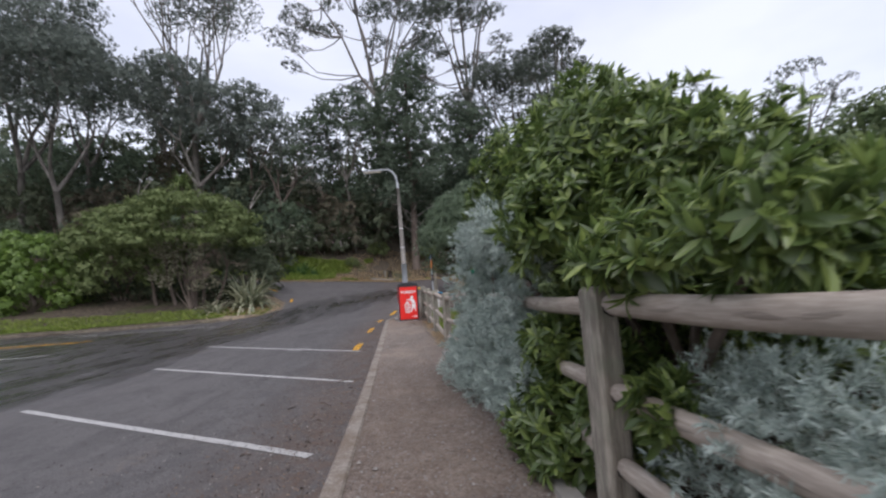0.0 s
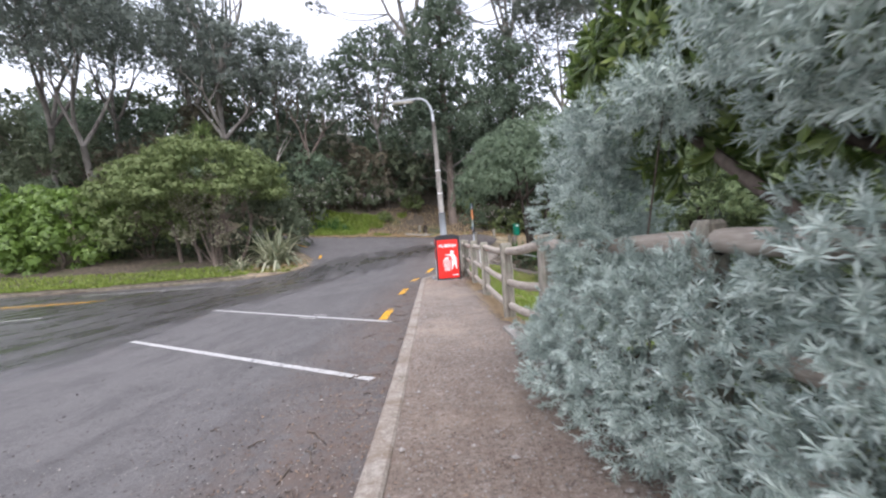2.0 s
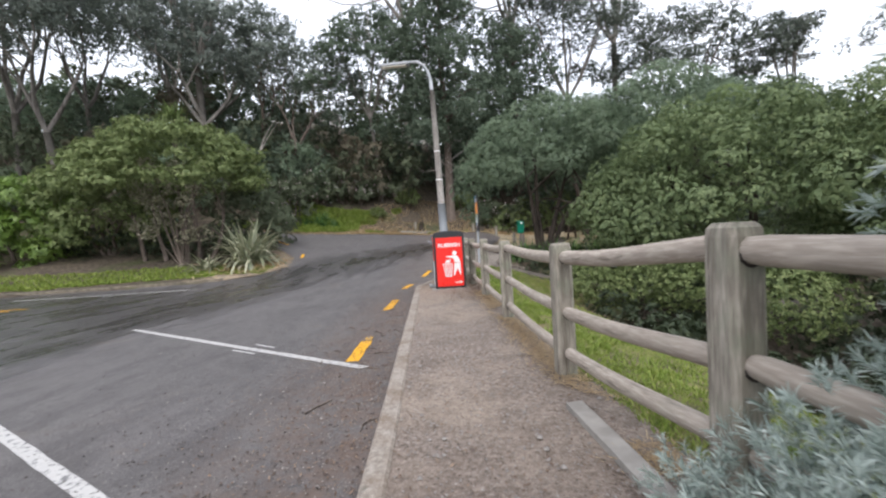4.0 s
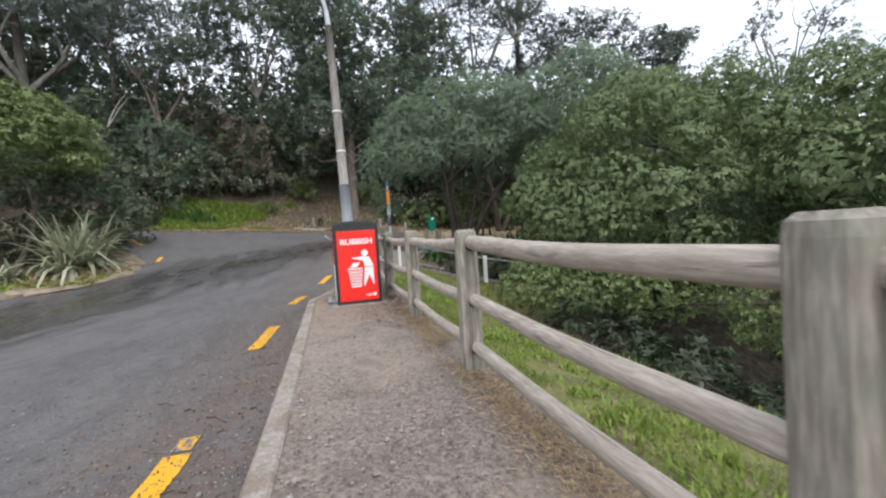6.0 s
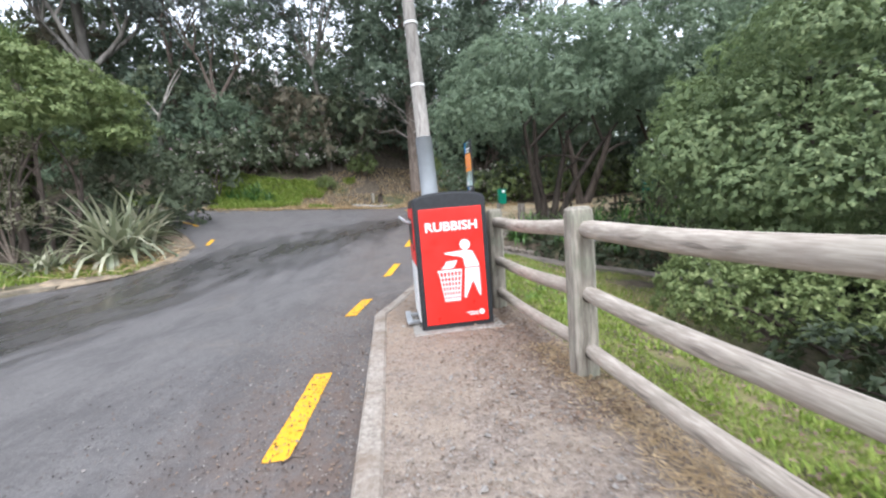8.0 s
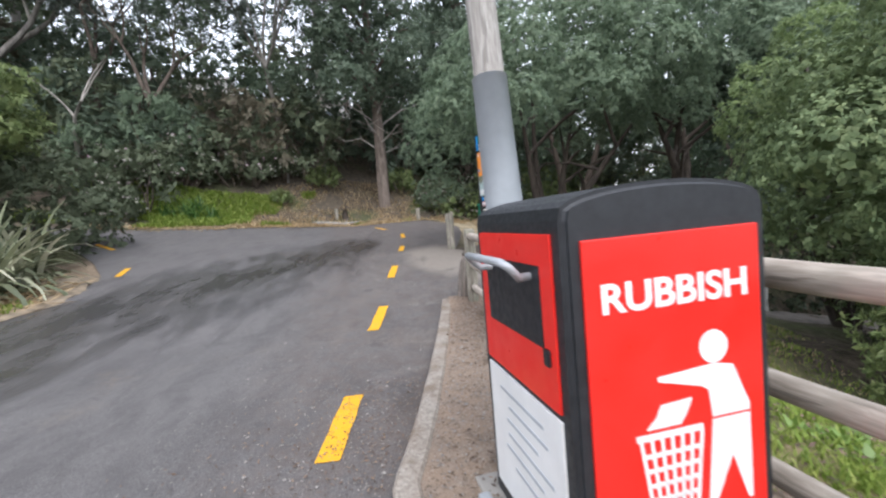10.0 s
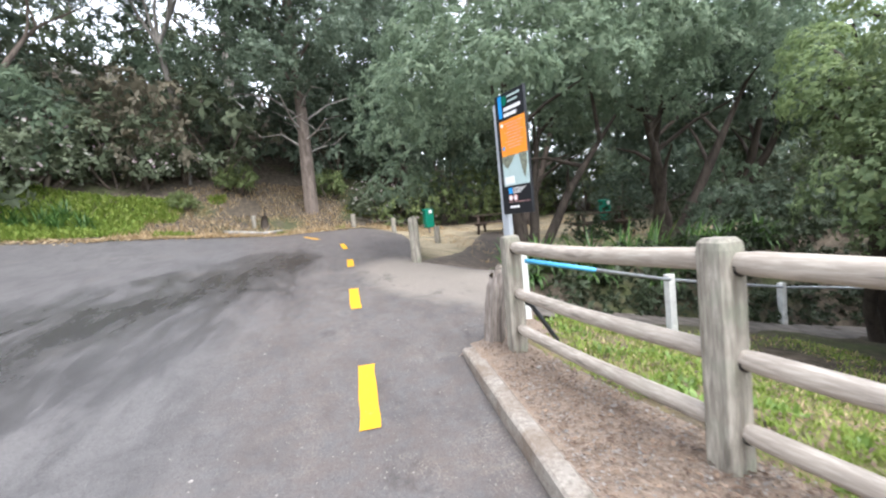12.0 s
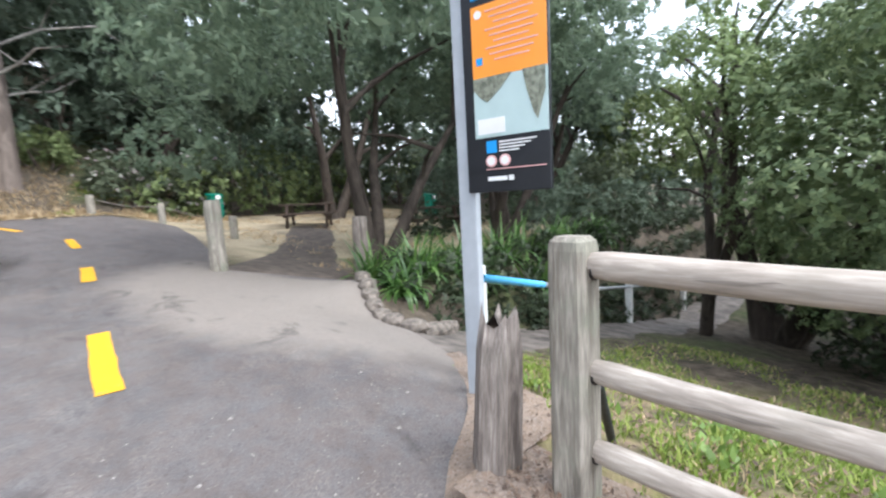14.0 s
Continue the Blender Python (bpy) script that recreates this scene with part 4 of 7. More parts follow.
mesh_part("handle", np_mesh("handle", [tuple(p) for p in v], f), STEEL, rubbish_bin, "bright curved metal handle", True)
part("lock", box_bm((0.018, 0.035, 0.05), (LX - 0.008, -0.25, 0.76), 0.006), BLACK, rubbish_bin)
bm = box_bm((0.05, 0.42, 0.035), (LX - 0.10, 0.02, 0.07), 0.012)
box_bm((0.13, 0.03, 0.02), (LX - 0.05, -0.12, 0.06), 0.0, bm)
box_bm((0.13, 0.03, 0.02), (LX - 0.05, 0.16, 0.06), 0.0, bm)
part("foot_pedal", bm, STEEL, rubbish_bin, "pale metal foot pedal")
pad = tagged(part("concrete_pad", box_bm((0.80, 0.90, 0.09), (0, 0, 0), 0.012), PALE_CONCRETE), "pale concrete pad under the bin", "pad", "", "structure")
pad.matrix_world = pose(-1.19, 14.98, level(-1.15, 14.95) - 0.040, 0, 0, 8.0)

# ---- street lamp ----
street_lamp = thing("street_lamp", pose(-1.30, 15.66, 0.0), "leaning concrete street lamp pole with curved steel arm", "street lamp")
G0 = level(-1.3, 15.66)


def lean(z):
    return Vector((-0.055 * z / 1.9 * 1.0, 0.05 * z, z + G0))


mesh_part("base_sleeve", tubes_mesh("base_sleeve", [([lean(z) for z in (-0.2, 0.3, 1.0, 1.86)], [0.108, 0.105, 0.098, 0.090])], 14), GREY_PAINT, street_lamp, "smooth grey painted sleeve", True)
mesh_part("pole", tubes_mesh("pole", [([lean(z) for z in (1.84, 2.6, 3.6, 4.55)], [0.079, 0.074, 0.066, 0.058])], 12), CONCRETE_POLE, street_lamp, "streaked concrete shaft", True)
for z in (2.43, 3.10):
    mesh_part("strap", tubes_mesh("strap", [([lean(z - 0.012), lean(z + 0.012)], [0.080, 0.080])], 14), WHITE, street_lamp, "pale metal strap", True)
top = lean(4.5)
bend = [top, top + Vector((-0.02, 0.0, 0.30)), top + Vector((-0.07, 0.0, 0.50)), top + Vector((-0.17, 0.0, 0.66)), top + Vector((-0.32, 0.0, 0.75)), top + Vector((-0.55, 0.0, 0.76))]
mesh_part("arm", tubes_mesh("arm", [(bend, [0.045, 0.040, 0.037, 0.035, 0.034, 0.033])], 10), STEEL, street_lamp, "bent galvanised arm", True)
head = box_bm((0.72, 0.17, 0.07), (top.x - 0.86, top.y, top.z + 0.735), 0.025, None, None)
part("luminaire", head, STEEL, street_lamp, "pale grey lamp head")
part("diffuser", box_bm((0.60, 0.13, 0.035), (top.x - 0.87, top.y, top.z + 0.69), 0.012), LENS, street_lamp, "milky lamp diffuser")

# ---- information sign ----
SIGN = pose(-0.665, 20.21, level(-0.66, 20.2), 0, 0, -78)
information_sign = thing("information_sign", SIGN, "tall black and orange information board on a pale steel post", "sign")
part("post", box_bm((0.11, 0.055, 2.45), (0.02, 0.03, 1.05), 0.012), GREY_PAINT, information_sign, "pale grey steel post")
board = part("board", box_bm((0.60, 0.03, 1.28), (0.34, -0.015, 1.87), 0.006), BLACK, information_sign, "black printed board")
board.matrix_local = Matrix.LocRotScale((0.022, 0, -0.025), None, (0.78, 1, 0.938))


def print_box(name, cx, cz, w, h, material, label="", lift=0.0):
    return part(name, box_bm((w, 0.004, h), (cx, -0.033 - lift, cz)), material, board, label)


print_box("blue_band", 0.155, 2.39, 0.07, 0.23, BLUE, "blue corner band")
print_box("orange_field", 0.375, 1.99, 0.515, 0.50, ORANGE, "orange printed field")
print_box("map_panel", 0.375, 1.57, 0.515, 0.35, SEA, "pale blue-green map")
bm = bmesh.new()
for pts in ([(0.62, 1.745), (0.62, 1.62), (0.585, 1.52), (0.565, 1.46), (0.54, 1.50), (0.50, 1.62), (0.47, 1.745)], [(0.12, 1.745), (0.40, 1.745), (0.32, 1.67), (0.22, 1.60), (0.17, 1.63), (0.12, 1.68)]):
    vs = [bm.verts.new((x, -0.0368, z)) for x, z in pts]
    e = bmesh.ops.extrude_face_region(bm, geom=[bm.faces.new(vs)])
    bmesh.ops.translate(bm, vec=(0, -0.0015, 0), verts=[v for v in e["geom"] if isinstance(v, bmesh.types.BMVert)])
part("map_land", bm, LAND, board, "dark headlands on the map")
bm = prism(disc(0.0, 0.0, 0.05), 0.004, (0.25, -0.037, 2.44))
part("crest", bm, GREEN_PLASTIC, board, "round green crest")
for i, (cx, cz, w) in enumerate(((0.44, 2.47, 0.26), (0.42, 2.42, 0.20))):
    print_box("print_bar", cx, cz, w, 0.018, SEA)
for cx, cz, w in ((0.40, 2.35, 0.34), (0.35, 2.29, 0.26)):
    print_box("heading_bar", cx, cz, w, 0.035, WHITE)
for i in range(9):
    print_box("print_bar", 0.40, 2.19 - i * 0.042, 0.36 - 0.06 * ((i * 7) % 3), 0.008, PINK, "", 0.003)
part("icon", prism(disc(0, 0, 0.028), 0.003, (0.17, -0.039, 2.18)), WHITE, board)
print_box("icon", 0.17, 1.86, 0.045, 0.05, BLUE, "", 0.003)
print_box("legend", 0.24, 1.46, 0.20, 0.09, WHITE, "pale map legend", 0.003)
print_box("icon", 0.235, 1.33, 0.075, 0.08, BLUE)
for i in range(4):
    print_box("print_bar", 0.42 - 0.02 * i, 1.358 - i * 0.02, 0.26 - 0.04 * i, 0.009, WHITE)
for cx in (0.23, 0.33):
    ring = part("prohibition_ring", prism(disc(0, 0, 0.040), 0.003, (cx, -0.036, 1.235)), PINK, board)
    part("ring_centre", prism(disc(0, 0, 0.029), 0.002, (cx, -0.0385, 1.235)), WHITE, ring)
print_box("print_bar", 0.40, 1.18, 0.42, 0.006, PINK)
print_box("print_bar", 0.27, 1.115, 0.14, 0.028, WHITE)
print_box("print_bar", 0.37, 1.115, 0.035, 0.035, WHITE)
for ob in board.children_recursive:
    for v in ob.data.vertices:
        v.co.z = lerp_table(((1.08, 1.275), (1.395, 1.53), (1.745, 1.85), (2.24, 2.225), (2.51, 2.50)), v.co.z)

# ---- bollards, stump, handrail, picnic table ----


def log_post(name, x, y, h, r, material, label, category, group="", lean_x=0.0, z=None):
    rs = random.Random(int(x * 100 + y * 10))
    runs = [([(lean_x * t, 0, t) for t in (-0.25, 0.0, h * 0.4, h * 0.85, h - 0.02, h)], [r * 1.04, r * 1.03, r, r * 0.99, r * 0.93, r * 0.78])]
    ob = mesh_part(name, tubes_mesh(name, runs, 12, rs, 0.03), material, None, "", False)
    ob.location = (x, y, level(x, y) if z is None else z)
    return tagged(ob, label, category, group)


log_post("bollard", -0.72, 24.75, 0.93, 0.105, POST_WOOD, "round weathered timber bollard at the path entrance", "bollard", "timber bollards")
log_post("bollard", 1.12, 24.18, 1.00, 0.115, OLD_WOOD, "round dark weathered timber bollard beside the fern bed", "bollard", "timber bollards", 0.03)
log_post("bollard", 1.2, 30.2, 0.60, 0.10, POST_WOOD, "short timber bollard behind the path entrance", "bollard", "timber bollards")
log_post("bollard", -1.21, 35.3, 0.62, 0.11, POST_WOOD, "short timber bollard at the far lawn edge", "bollard", "timber bollards")
log_post("bollard", 0.28, 33.6, 0.62, 0.10, POST_WOOD, "short timber bollard at the far lawn edge", "bollard", "timber bollards")
log_post("bollard", -5.4, 36.3, 0.55, 0.10, POST_WOOD, "short timber bollard at the far lawn edge", "bollard", "timber bollards")
V = [Vector((-1.21, 35.3, level(-1.21, 35.3) + 0.5)), Vector((-0.5, 34.5, level(-0.5, 34.5) + 0.36)), Vector((0.28, 33.6, level(0.28, 33.6) + 0.5)), Vector((1.3, 33.8, level(1.3, 33.8) + 0.32)), Vector((2.2, 33.9, level(2.2, 33.9) + 0.45))]
tagged(mesh_part("rope", tubes_mesh("rope", [(V, [0.013] * 5)], 6), OLD_WOOD), "thin weathered rope slung between the far bollards", "rope")


def old_stump():
    """A split and eroded timber post stub with jagged top."""
    rs, V, F, n, rings = random.Random(8), [], [], 18, (-0.2, 0.0, 0.15, 0.32, 0.48, 0.58)
    deep = [0.75 + 0.3 * rs.random() if k % 3 else 0.55 + 0.2 * rs.random() for k in range(n)]
    tall = [0.54 + 0.14 * rs.random() for _ in range(n)]
    for i, z in enumerate(rings):
        for k in range(n):
            w = 2 * math.pi * k / n
            r = 0.112 * deep[k] * (1.12 - 0.1 * i / 5 + 0.05 * rs.uniform(-1, 1)) * (0.8 if i == 5 else 1)
            V.append((r * math.cos(w) + 0.02 * z, r * math.sin(w), tall[k] if i == 5 else z))
    for i in range(5):
        F += [(i * n + k, i * n + (k + 1) % n, (i + 1) * n + (k + 1) % n, (i + 1) * n + k) for k in range(n)]
    V += [(0.01, 0, 0.47)]
    F += [(5 * n + k, 5 * n + (k + 1) % n, 5 * n + (k + 2) % n, len(V) - 1) for k in range(0, n, 2)]
    ob = mesh_part("timber_stump", np_mesh("timber_stump", V, F), OLD_WOOD)
    ob.matrix_world = pose(-1.09, 19.68, level(-1.1, 19.68), 0, 8, 20)
    return tagged(ob, "split eroded grey timber stump beside the sign post", "stump")


old_stump()
handrail = thing("handrail", Matrix(), "white timber posts carrying a blue and white pipe rail", "handrail")
RAIL_POSTS = [(-0.42, 20.35, 0.72), (2.14, 21.0, 0.82), (5.6, 22.0, 0.80), (8.9, 22.1, 0.8)]
tops = []
for x, y, h in RAIL_POSTS:
    z = level(x, y)
    w = 0.075 if x < 0 else 0.11
    part("white_post", box_bm((w, w, h + 0.2), (x, y, z + h / 2 - 0.1), 0.015), WHITE_WOOD, handrail, "white painted post")
    tops.append(Vector((x, y - 0.03, z + h - 0.08)))
mesh_part("blue_rail", tubes_mesh("blue_rail", [([tops[0], tops[0].lerp(tops[1], 0.42)], [0.028, 0.028])], 8), BLUE_PIPE, handrail, "blue painted pipe", True)
mesh_part("white_rail", tubes_mesh("white_rail", [([tops[0].lerp(tops[1], 0.42), tops[1], tops[2], tops[3]], [0.024] * 4)], 8), STEEL, handrail, "pale pipe", True)
v, f = tube([(-0.955, 19.31, 0.44), (-0.87, 19.32, 0.39), (-0.60, 19.40, 0.01), (-0.56, 19.41, -0.12)], [0.02] * 4, 6)
tagged(mesh_part("brace_strut", np_mesh("brace_strut", [tuple(p) for p in v], f), CHARCOAL), "black metal strut behind the end fence post", "strut")


def picnic_table(x, y, turn):
    t = thing("picnic_table", pose(x, y, level(x, y), 0, 0, turn), "dark stained timber picnic table with attached benches", "picnic table")
    for i in range(4):
        part("table_plank", box_bm((1.75, 0.17, 0.045), (0, -0.28 + i * 0.187, 0.74), 0.008), DARK_WOOD, t)
    for s in (-1, 1):
        for j in range(2):
            part("bench_plank", box_bm((1.75, 0.14, 0.045), (0, s * (0.62 + 0.15 * j), 0.44), 0.008), DARK_WOOD, t)
    for sx in (-0.62, 0.62):
        part("crossbar", box_bm((0.09, 1.62, 0.09), (sx, 0, 0.39), 0.01), DARK_WOOD, t)
        for s in (-1, 1):
            part("leg", box_bm((0.09, 0.09, 0.86), (sx + 0.01, s * 0.42, 0.36), 0.01, None, Matrix.Rotation(s * 0.33, 4, "X")), DARK_WOOD, t)
    return t


picnic_table(4.15, 32.0, -36)
picnic_table(6.3, 28.3, -20)


def dog_station(x, y):
    d = thing("waste_bag_dispenser", pose(x, y, level(x, y), 0, 0, 20), "green plastic waste bag dispenser on a short post", "dispenser")
    part("post", box_bm((0.09, 0.09, 0.55), (0, 0, 0.2), 0.01), POST_WOOD, d)
    part("box", box_bm((0.42, 0.25, 0.72), (0, 0, 0.60), 0.05), GREEN_PLASTIC, d)
    part("lid", box_bm((0.46, 0.29, 0.10), (0, 0, 0.99), 0.03, None, Matrix.Rotation(0.2, 4, "X")), GREEN_PLASTIC, d)
    part("notice", box_bm((0.16, 0.008, 0.13), (0.02, -0.15, 0.92)), WHITE, d, "small white notice")
    return d


dog_station(1.86, 33.9)
dog_station(7.7, 29.9)

# rough stones round the raised bed
rw = random.Random(5)
WALL_LINE = ((0.98, 23.95), (0.62, 23.4), (0.35, 22.9), (0.10, 22.3), (0.02, 21.8), (0.20, 21.6), (0.55, 21.75), (1.0, 22.1))
for (x0, y0), (x1, y1) in zip(WALL_LINE, WALL_LINE[1:]):
    n = max(1, round(math.hypot(x1 - x0, y1 - y0) / 0.24))
    for k in range(n):
        x, y = x0 + (x1 - x0) * (k + 0.5) / n, y0 + (y1 - y0) * (k + 0.5) / n
        bm = bmesh.new()
        bmesh.ops.create_icosphere(bm, subdivisions=2, radius=1.0)
        o = Vector((rw.uniform(0, 9), rw.uniform(0, 9), 0))
        for v in bm.verts:
            f = 1 + 0.28 * noise.noise(v.co * 1.3 + o) + 0.08 * noise.noise(v.co * 4 + o)
            v.co = Vector((v.co.x * 0.155 * f, v.co.y * 0.095 * f, max(-0.1, min(v.co.z * 0.105 * f, 0.075))))
        st = part("edging_stone", bm, STONE_ROUGH)
        st.matrix_world = Matrix.Translation((x, y, level(x, y) + 0.03)) @ pose(0, 0, 0, rw.uniform(-6, 6), rw.uniform(-6, 6), math.degrees(math.atan2(y1 - y0, x1 - x0)) + rw.uniform(-8, 8))
        tagged(st, "rough brown-grey stone edging the planted bed", "stone", "bed edging stones")


# ---- shrubs behind and through the fence ----
def shrub(name, m, blobs, per_area, n, L, W, material, label, category, spread=(35, 80), stem=0.0, lance=False, seed=1, stems=(), bark=None, group="", extra=None, up=0.25, low=-0.9, inner=0.55, fill=0.0):
    """A shrub or crown thing: woody stems, and one crown mesh of many leaves."""
    rs = np.random.RandomState(seed)
    ob = thing(name, m, label, category, group)
    C, A = blob_points(rs, blobs, per_area, up, inner, low, 0.74)
    sets = [rosettes(rs, C, A, n, L, W, spread, stem, lance)]
    if fill:
        q = [(*b[:3], b[3] * 0.62, b[4] * 0.62, b[5] * 0.62) for b in blobs]
        C, A = blob_points(rs, q, per_area * fill, up, 0.6, -0.9, 0.0)
        sets.append(rosettes(rs, C, A, 5, L * 1.8, W * 2.2, (55, 100), 0.0, lance) if L > 0.06 else rosettes(rs, C, A, 10, L * 1.1, W * 1.5, (30, 95), 0.04))
    mesh_part("crown", np_mesh("crown", *join_arrays(*sets)), material, ob)
    if extra:
        C, A = blob_points(rs, blobs, per_area * extra[1], 0.4, 0.95)
        mesh_part("blossom", np_mesh("blossom", *rosettes(rs, C + A * 0.04, A, 7, extra[2], extra[2] * 0.6, (20, 85))), extra[0], ob, "pale flower heads")
    if stems:
        mesh_part("trunk", tubes_mesh("trunk", stems, 6, random.Random(seed), 0.06), bark or DARK_BARK, ob, "", True)
    return ob


def stems_to(base, blobs, r, rng):
    """Curved stems from the base into every blob."""
    out = []
    for b in blobs:
        a, c = Vector(base), Vector(b[:3])
        mid = a.lerp(c, 0.5) + Vector((rng.uniform(-0.15, 0.15), rng.uniform(-0.15, 0.15), 0.1)) * (c - a).length * 0.6
        q = [a, a.lerp(mid, 0.5) + Vector((rng.uniform(-1, 1), rng.uniform(-1, 1), 0)) * 0.03, mid, mid.lerp(c, 0.6), c]
        out.append((q, [r, r * 0.85, r * 0.65, r * 0.45, r * 0.2]))
    return out


rng = random.Random(11)
green_blobs = [(2.35, 2.35, 1.00, 0.55, 0.45, 0.36), (2.00, 2.80, 1.22, 0.46, 0.42, 0.38), (1.78, 3.25, 1.55, 0.55, 0.50, 0.56), (1.60, 3.80, 1.80, 0.66, 0.60, 0.72), (1.60, 4.25, 1.90, 0.66, 0.68, 0.82), (1.45, 4.95, 2.00, 0.58, 0.62, 0.86),
               (1.22, 5.65, 2.12, 0.56, 0.60, 0.82), (1.95, 3.9, 1.55, 0.75, 0.75, 0.62), (1.75, 4.9, 2.20, 0.75, 0.75, 0.60), (1.34, 3.45, 0.46, 0.34, 0.42, 0.36), (1.45, 4.1, 0.6, 0.36, 0.55, 0.5), (2.7, 3.0, 0.90, 0.65, 0.65, 0.42),
               (1.06, 3.62, 1.62, 0.34, 0.45, 0.30), (0.86, 6.00, 2.08, 0.30, 0.42, 0.30), (0.92, 6.35, 2.14, 0.34, 0.40, 0.26), (2.5, 4.6, 1.1, 0.9, 1.2, 0.7),
               (0.96, 3.72, 0.32, 0.24, 0.36, 0.28), (1.00, 3.40, 0.22, 0.22, 0.30, 0.20), (1.02, 3.80, 0.78, 0.18, 0.26, 0.20), (1.18, 2.60, 0.72, 0.12, 0.16, 0.12), (1.18, 2.75, 1.32, 0.26, 0.30, 0.18), (1.32, 2.15, 1.36, 0.24, 0.26, 0.18)]
shrub("broadleaf_shrub", Matrix(), green_blobs, 120, 10, 0.108, 0.029, BROADLEAF, "glossy green broadleaf shrub growing over the timber fence", "shrub", (30, 85), 0.05, True, 3,
      stems_to((1.75, 3.6, -0.1), green_blobs, 0.045, rng), BROWN_BARK, fill=0.2)
grey_a = [(0.98, 4.25, 0.46, 0.34, 0.45, 0.48), (0.94, 4.85, 0.47, 0.38, 0.50, 0.50), (0.86, 4.30, 1.50, 0.24, 0.36, 0.28), (0.68, 5.86, 1.66, 0.24, 0.32, 0.30), (0.84, 5.75, 0.50, 0.46, 0.62, 0.54), (0.72, 6.40, 0.48, 0.44, 0.60, 0.54), (0.56, 6.80, 0.34, 0.36, 0.40, 0.36), (0.78, 5.20, 1.66, 0.28, 0.40, 0.22), (0.85, 5.25, 0.47, 0.40, 0.45, 0.50),
          (0.66, 6.22, 1.38, 0.38, 0.44, 0.56), (0.86, 6.45, 1.66, 0.40, 0.43, 0.46), (0.42, 7.2, 0.10, 0.24, 0.32, 0.24), (1.02, 6.7, 0.9, 0.42, 0.42, 0.7), (0.58, 6.15, 0.20, 0.42, 0.65, 0.30), (0.74, 5.40, 0.20, 0.34, 0.55, 0.30),
          (0.86, 4.35, 0.98, 0.22, 0.30, 0.30), (0.78, 4.98, 0.78, 0.24, 0.40, 0.27), (0.70, 5.50, 0.76, 0.26, 0.40, 0.26), (0.66, 6.05, 0.90, 0.28, 0.36, 0.40), (0.98, 4.05, 1.46, 0.22, 0.26, 0.28), (0.72, 4.35, 1.68, 0.22, 0.26, 0.24), (0.90, 4.15, 0.36, 0.26, 0.35, 0.34), (0.84, 4.62, 0.36, 0.27, 0.40, 0.32), (0.90, 4.34, 0.70, 0.22, 0.32, 0.30)]
shrub("silver_shrub", Matrix(), grey_a, 175, 28, 0.049, 0.0068, SILVER, "silver-grey needle-leaved shrub spilling through the fence over the path", "shrub", (18, 76), 0.062, False, 5, stems_to((0.95, 6.2, -0.1), grey_a[4:14], 0.010, rng), BROWN_BARK, fill=1.15)
grey_b = [(1.55, 1.35, 0.45, 0.42, 0.55, 0.50), (1.62, 2.05, 0.50, 0.42, 0.50, 0.48), (1.50, 2.65, 0.48, 0.36, 0.42, 0.45), (1.65, 0.6, 0.45, 0.42, 0.5, 0.5), (1.35, 1.9, 0.2, 0.3, 0.5, 0.28), (1.44, 1.5, 0.78, 0.32, 0.5, 0.30), (1.42, 2.2, 0.76, 0.28, 0.42, 0.28), (1.5, 0.9, 0.72, 0.32, 0.5, 0.3)]
shrub("silver_shrub", Matrix(), grey_b, 150, 32, 0.048, 0.0068, SILVER, "silver-grey needle-leaved shrub behind the fence rails", "shrub", (18, 76), 0.062, False, 6, stems_to((1.75, 1.7, -0.1), grey_b, 0.014, rng), BROWN_BARK, fill=0.6)


# ---- trees ----
def crown_blobs(rs, centre, radii, n, size, low=-0.5):
    """Clumps over the shell of a crown's ellipsoid."""
    out = []
    for i in range(n):
        z = low + (1 - low) * (i + 0.5) / n
        w = i * 2.39996 + rs.uniform(-0.3, 0.3)
        k = math.sqrt(max(0.05, 1 - z * z)) * rs.uniform(0.78, 1.0)
        s = size * rs.uniform(0.72, 1.25)
        out.append((centre[0] + radii[0] * k * math.cos(w), centre[1] + radii[1] * k * math.sin(w), centre[2] + radii[2] * z * rs.uniform(0.85, 1.02), s, s, s * 0.78))
    return out


def spreading_tree(name, x, y, blobs, per_area, n, L, W, leaf, label, trunks, bark, seed, r=0.14, z0=None, low=-0.4, fill=0.42):
    rng = random.Random(seed)
    g = level(x, y) if z0 is None else z0
    ob = shrub(name, Matrix(), blobs, per_area, n, L, W, leaf, label, "tree", (68, 102), 0.06, False, seed, low=low, inner=0.78, fill=fill)
    runs = []
    for dx, dy, tip in trunks:
        a, c = Vector((x + dx * 0.25, y + dy * 0.25, g - 0.2)), Vector(tip)
        dx, dy = max(-1, min(1, dx)), max(-1, min(1, dy))
        side = Vector((rng.uniform(-0.3, 0.3), rng.uniform(-0.3, 0.3), 0))
        pts = [a, a.lerp(c, 0.18) + Vector((dx, dy, 0)) * 0.15 + Vector((0, 0, 0.15)), a.lerp(c, 0.5) + side, a.lerp(c, 0.75) + side * 0.6, c]
        runs.append((pts, [r * 1.25, r, r * 0.8, r * 0.55, r * 0.25]))
        for k in range(3):
            q = pts[2].lerp(pts[4], k / 3)
            e = q + Vector((rng.uniform(-1.6, 1.6), rng.uniform(-1.4, 1.4), rng.uniform(0.3, 1.4)))
            runs.append(([q, q.lerp(e, 0.5) + Vector((0, 0, 0.12)), e], [r * 0.45, r * 0.3, r * 0.12]))
    mesh_part("trunk", tubes_mesh("trunk", runs, 8, rng, 0.08), bark, ob, "dark twisting stems", True)
    return ob


rr = random.Random(21)
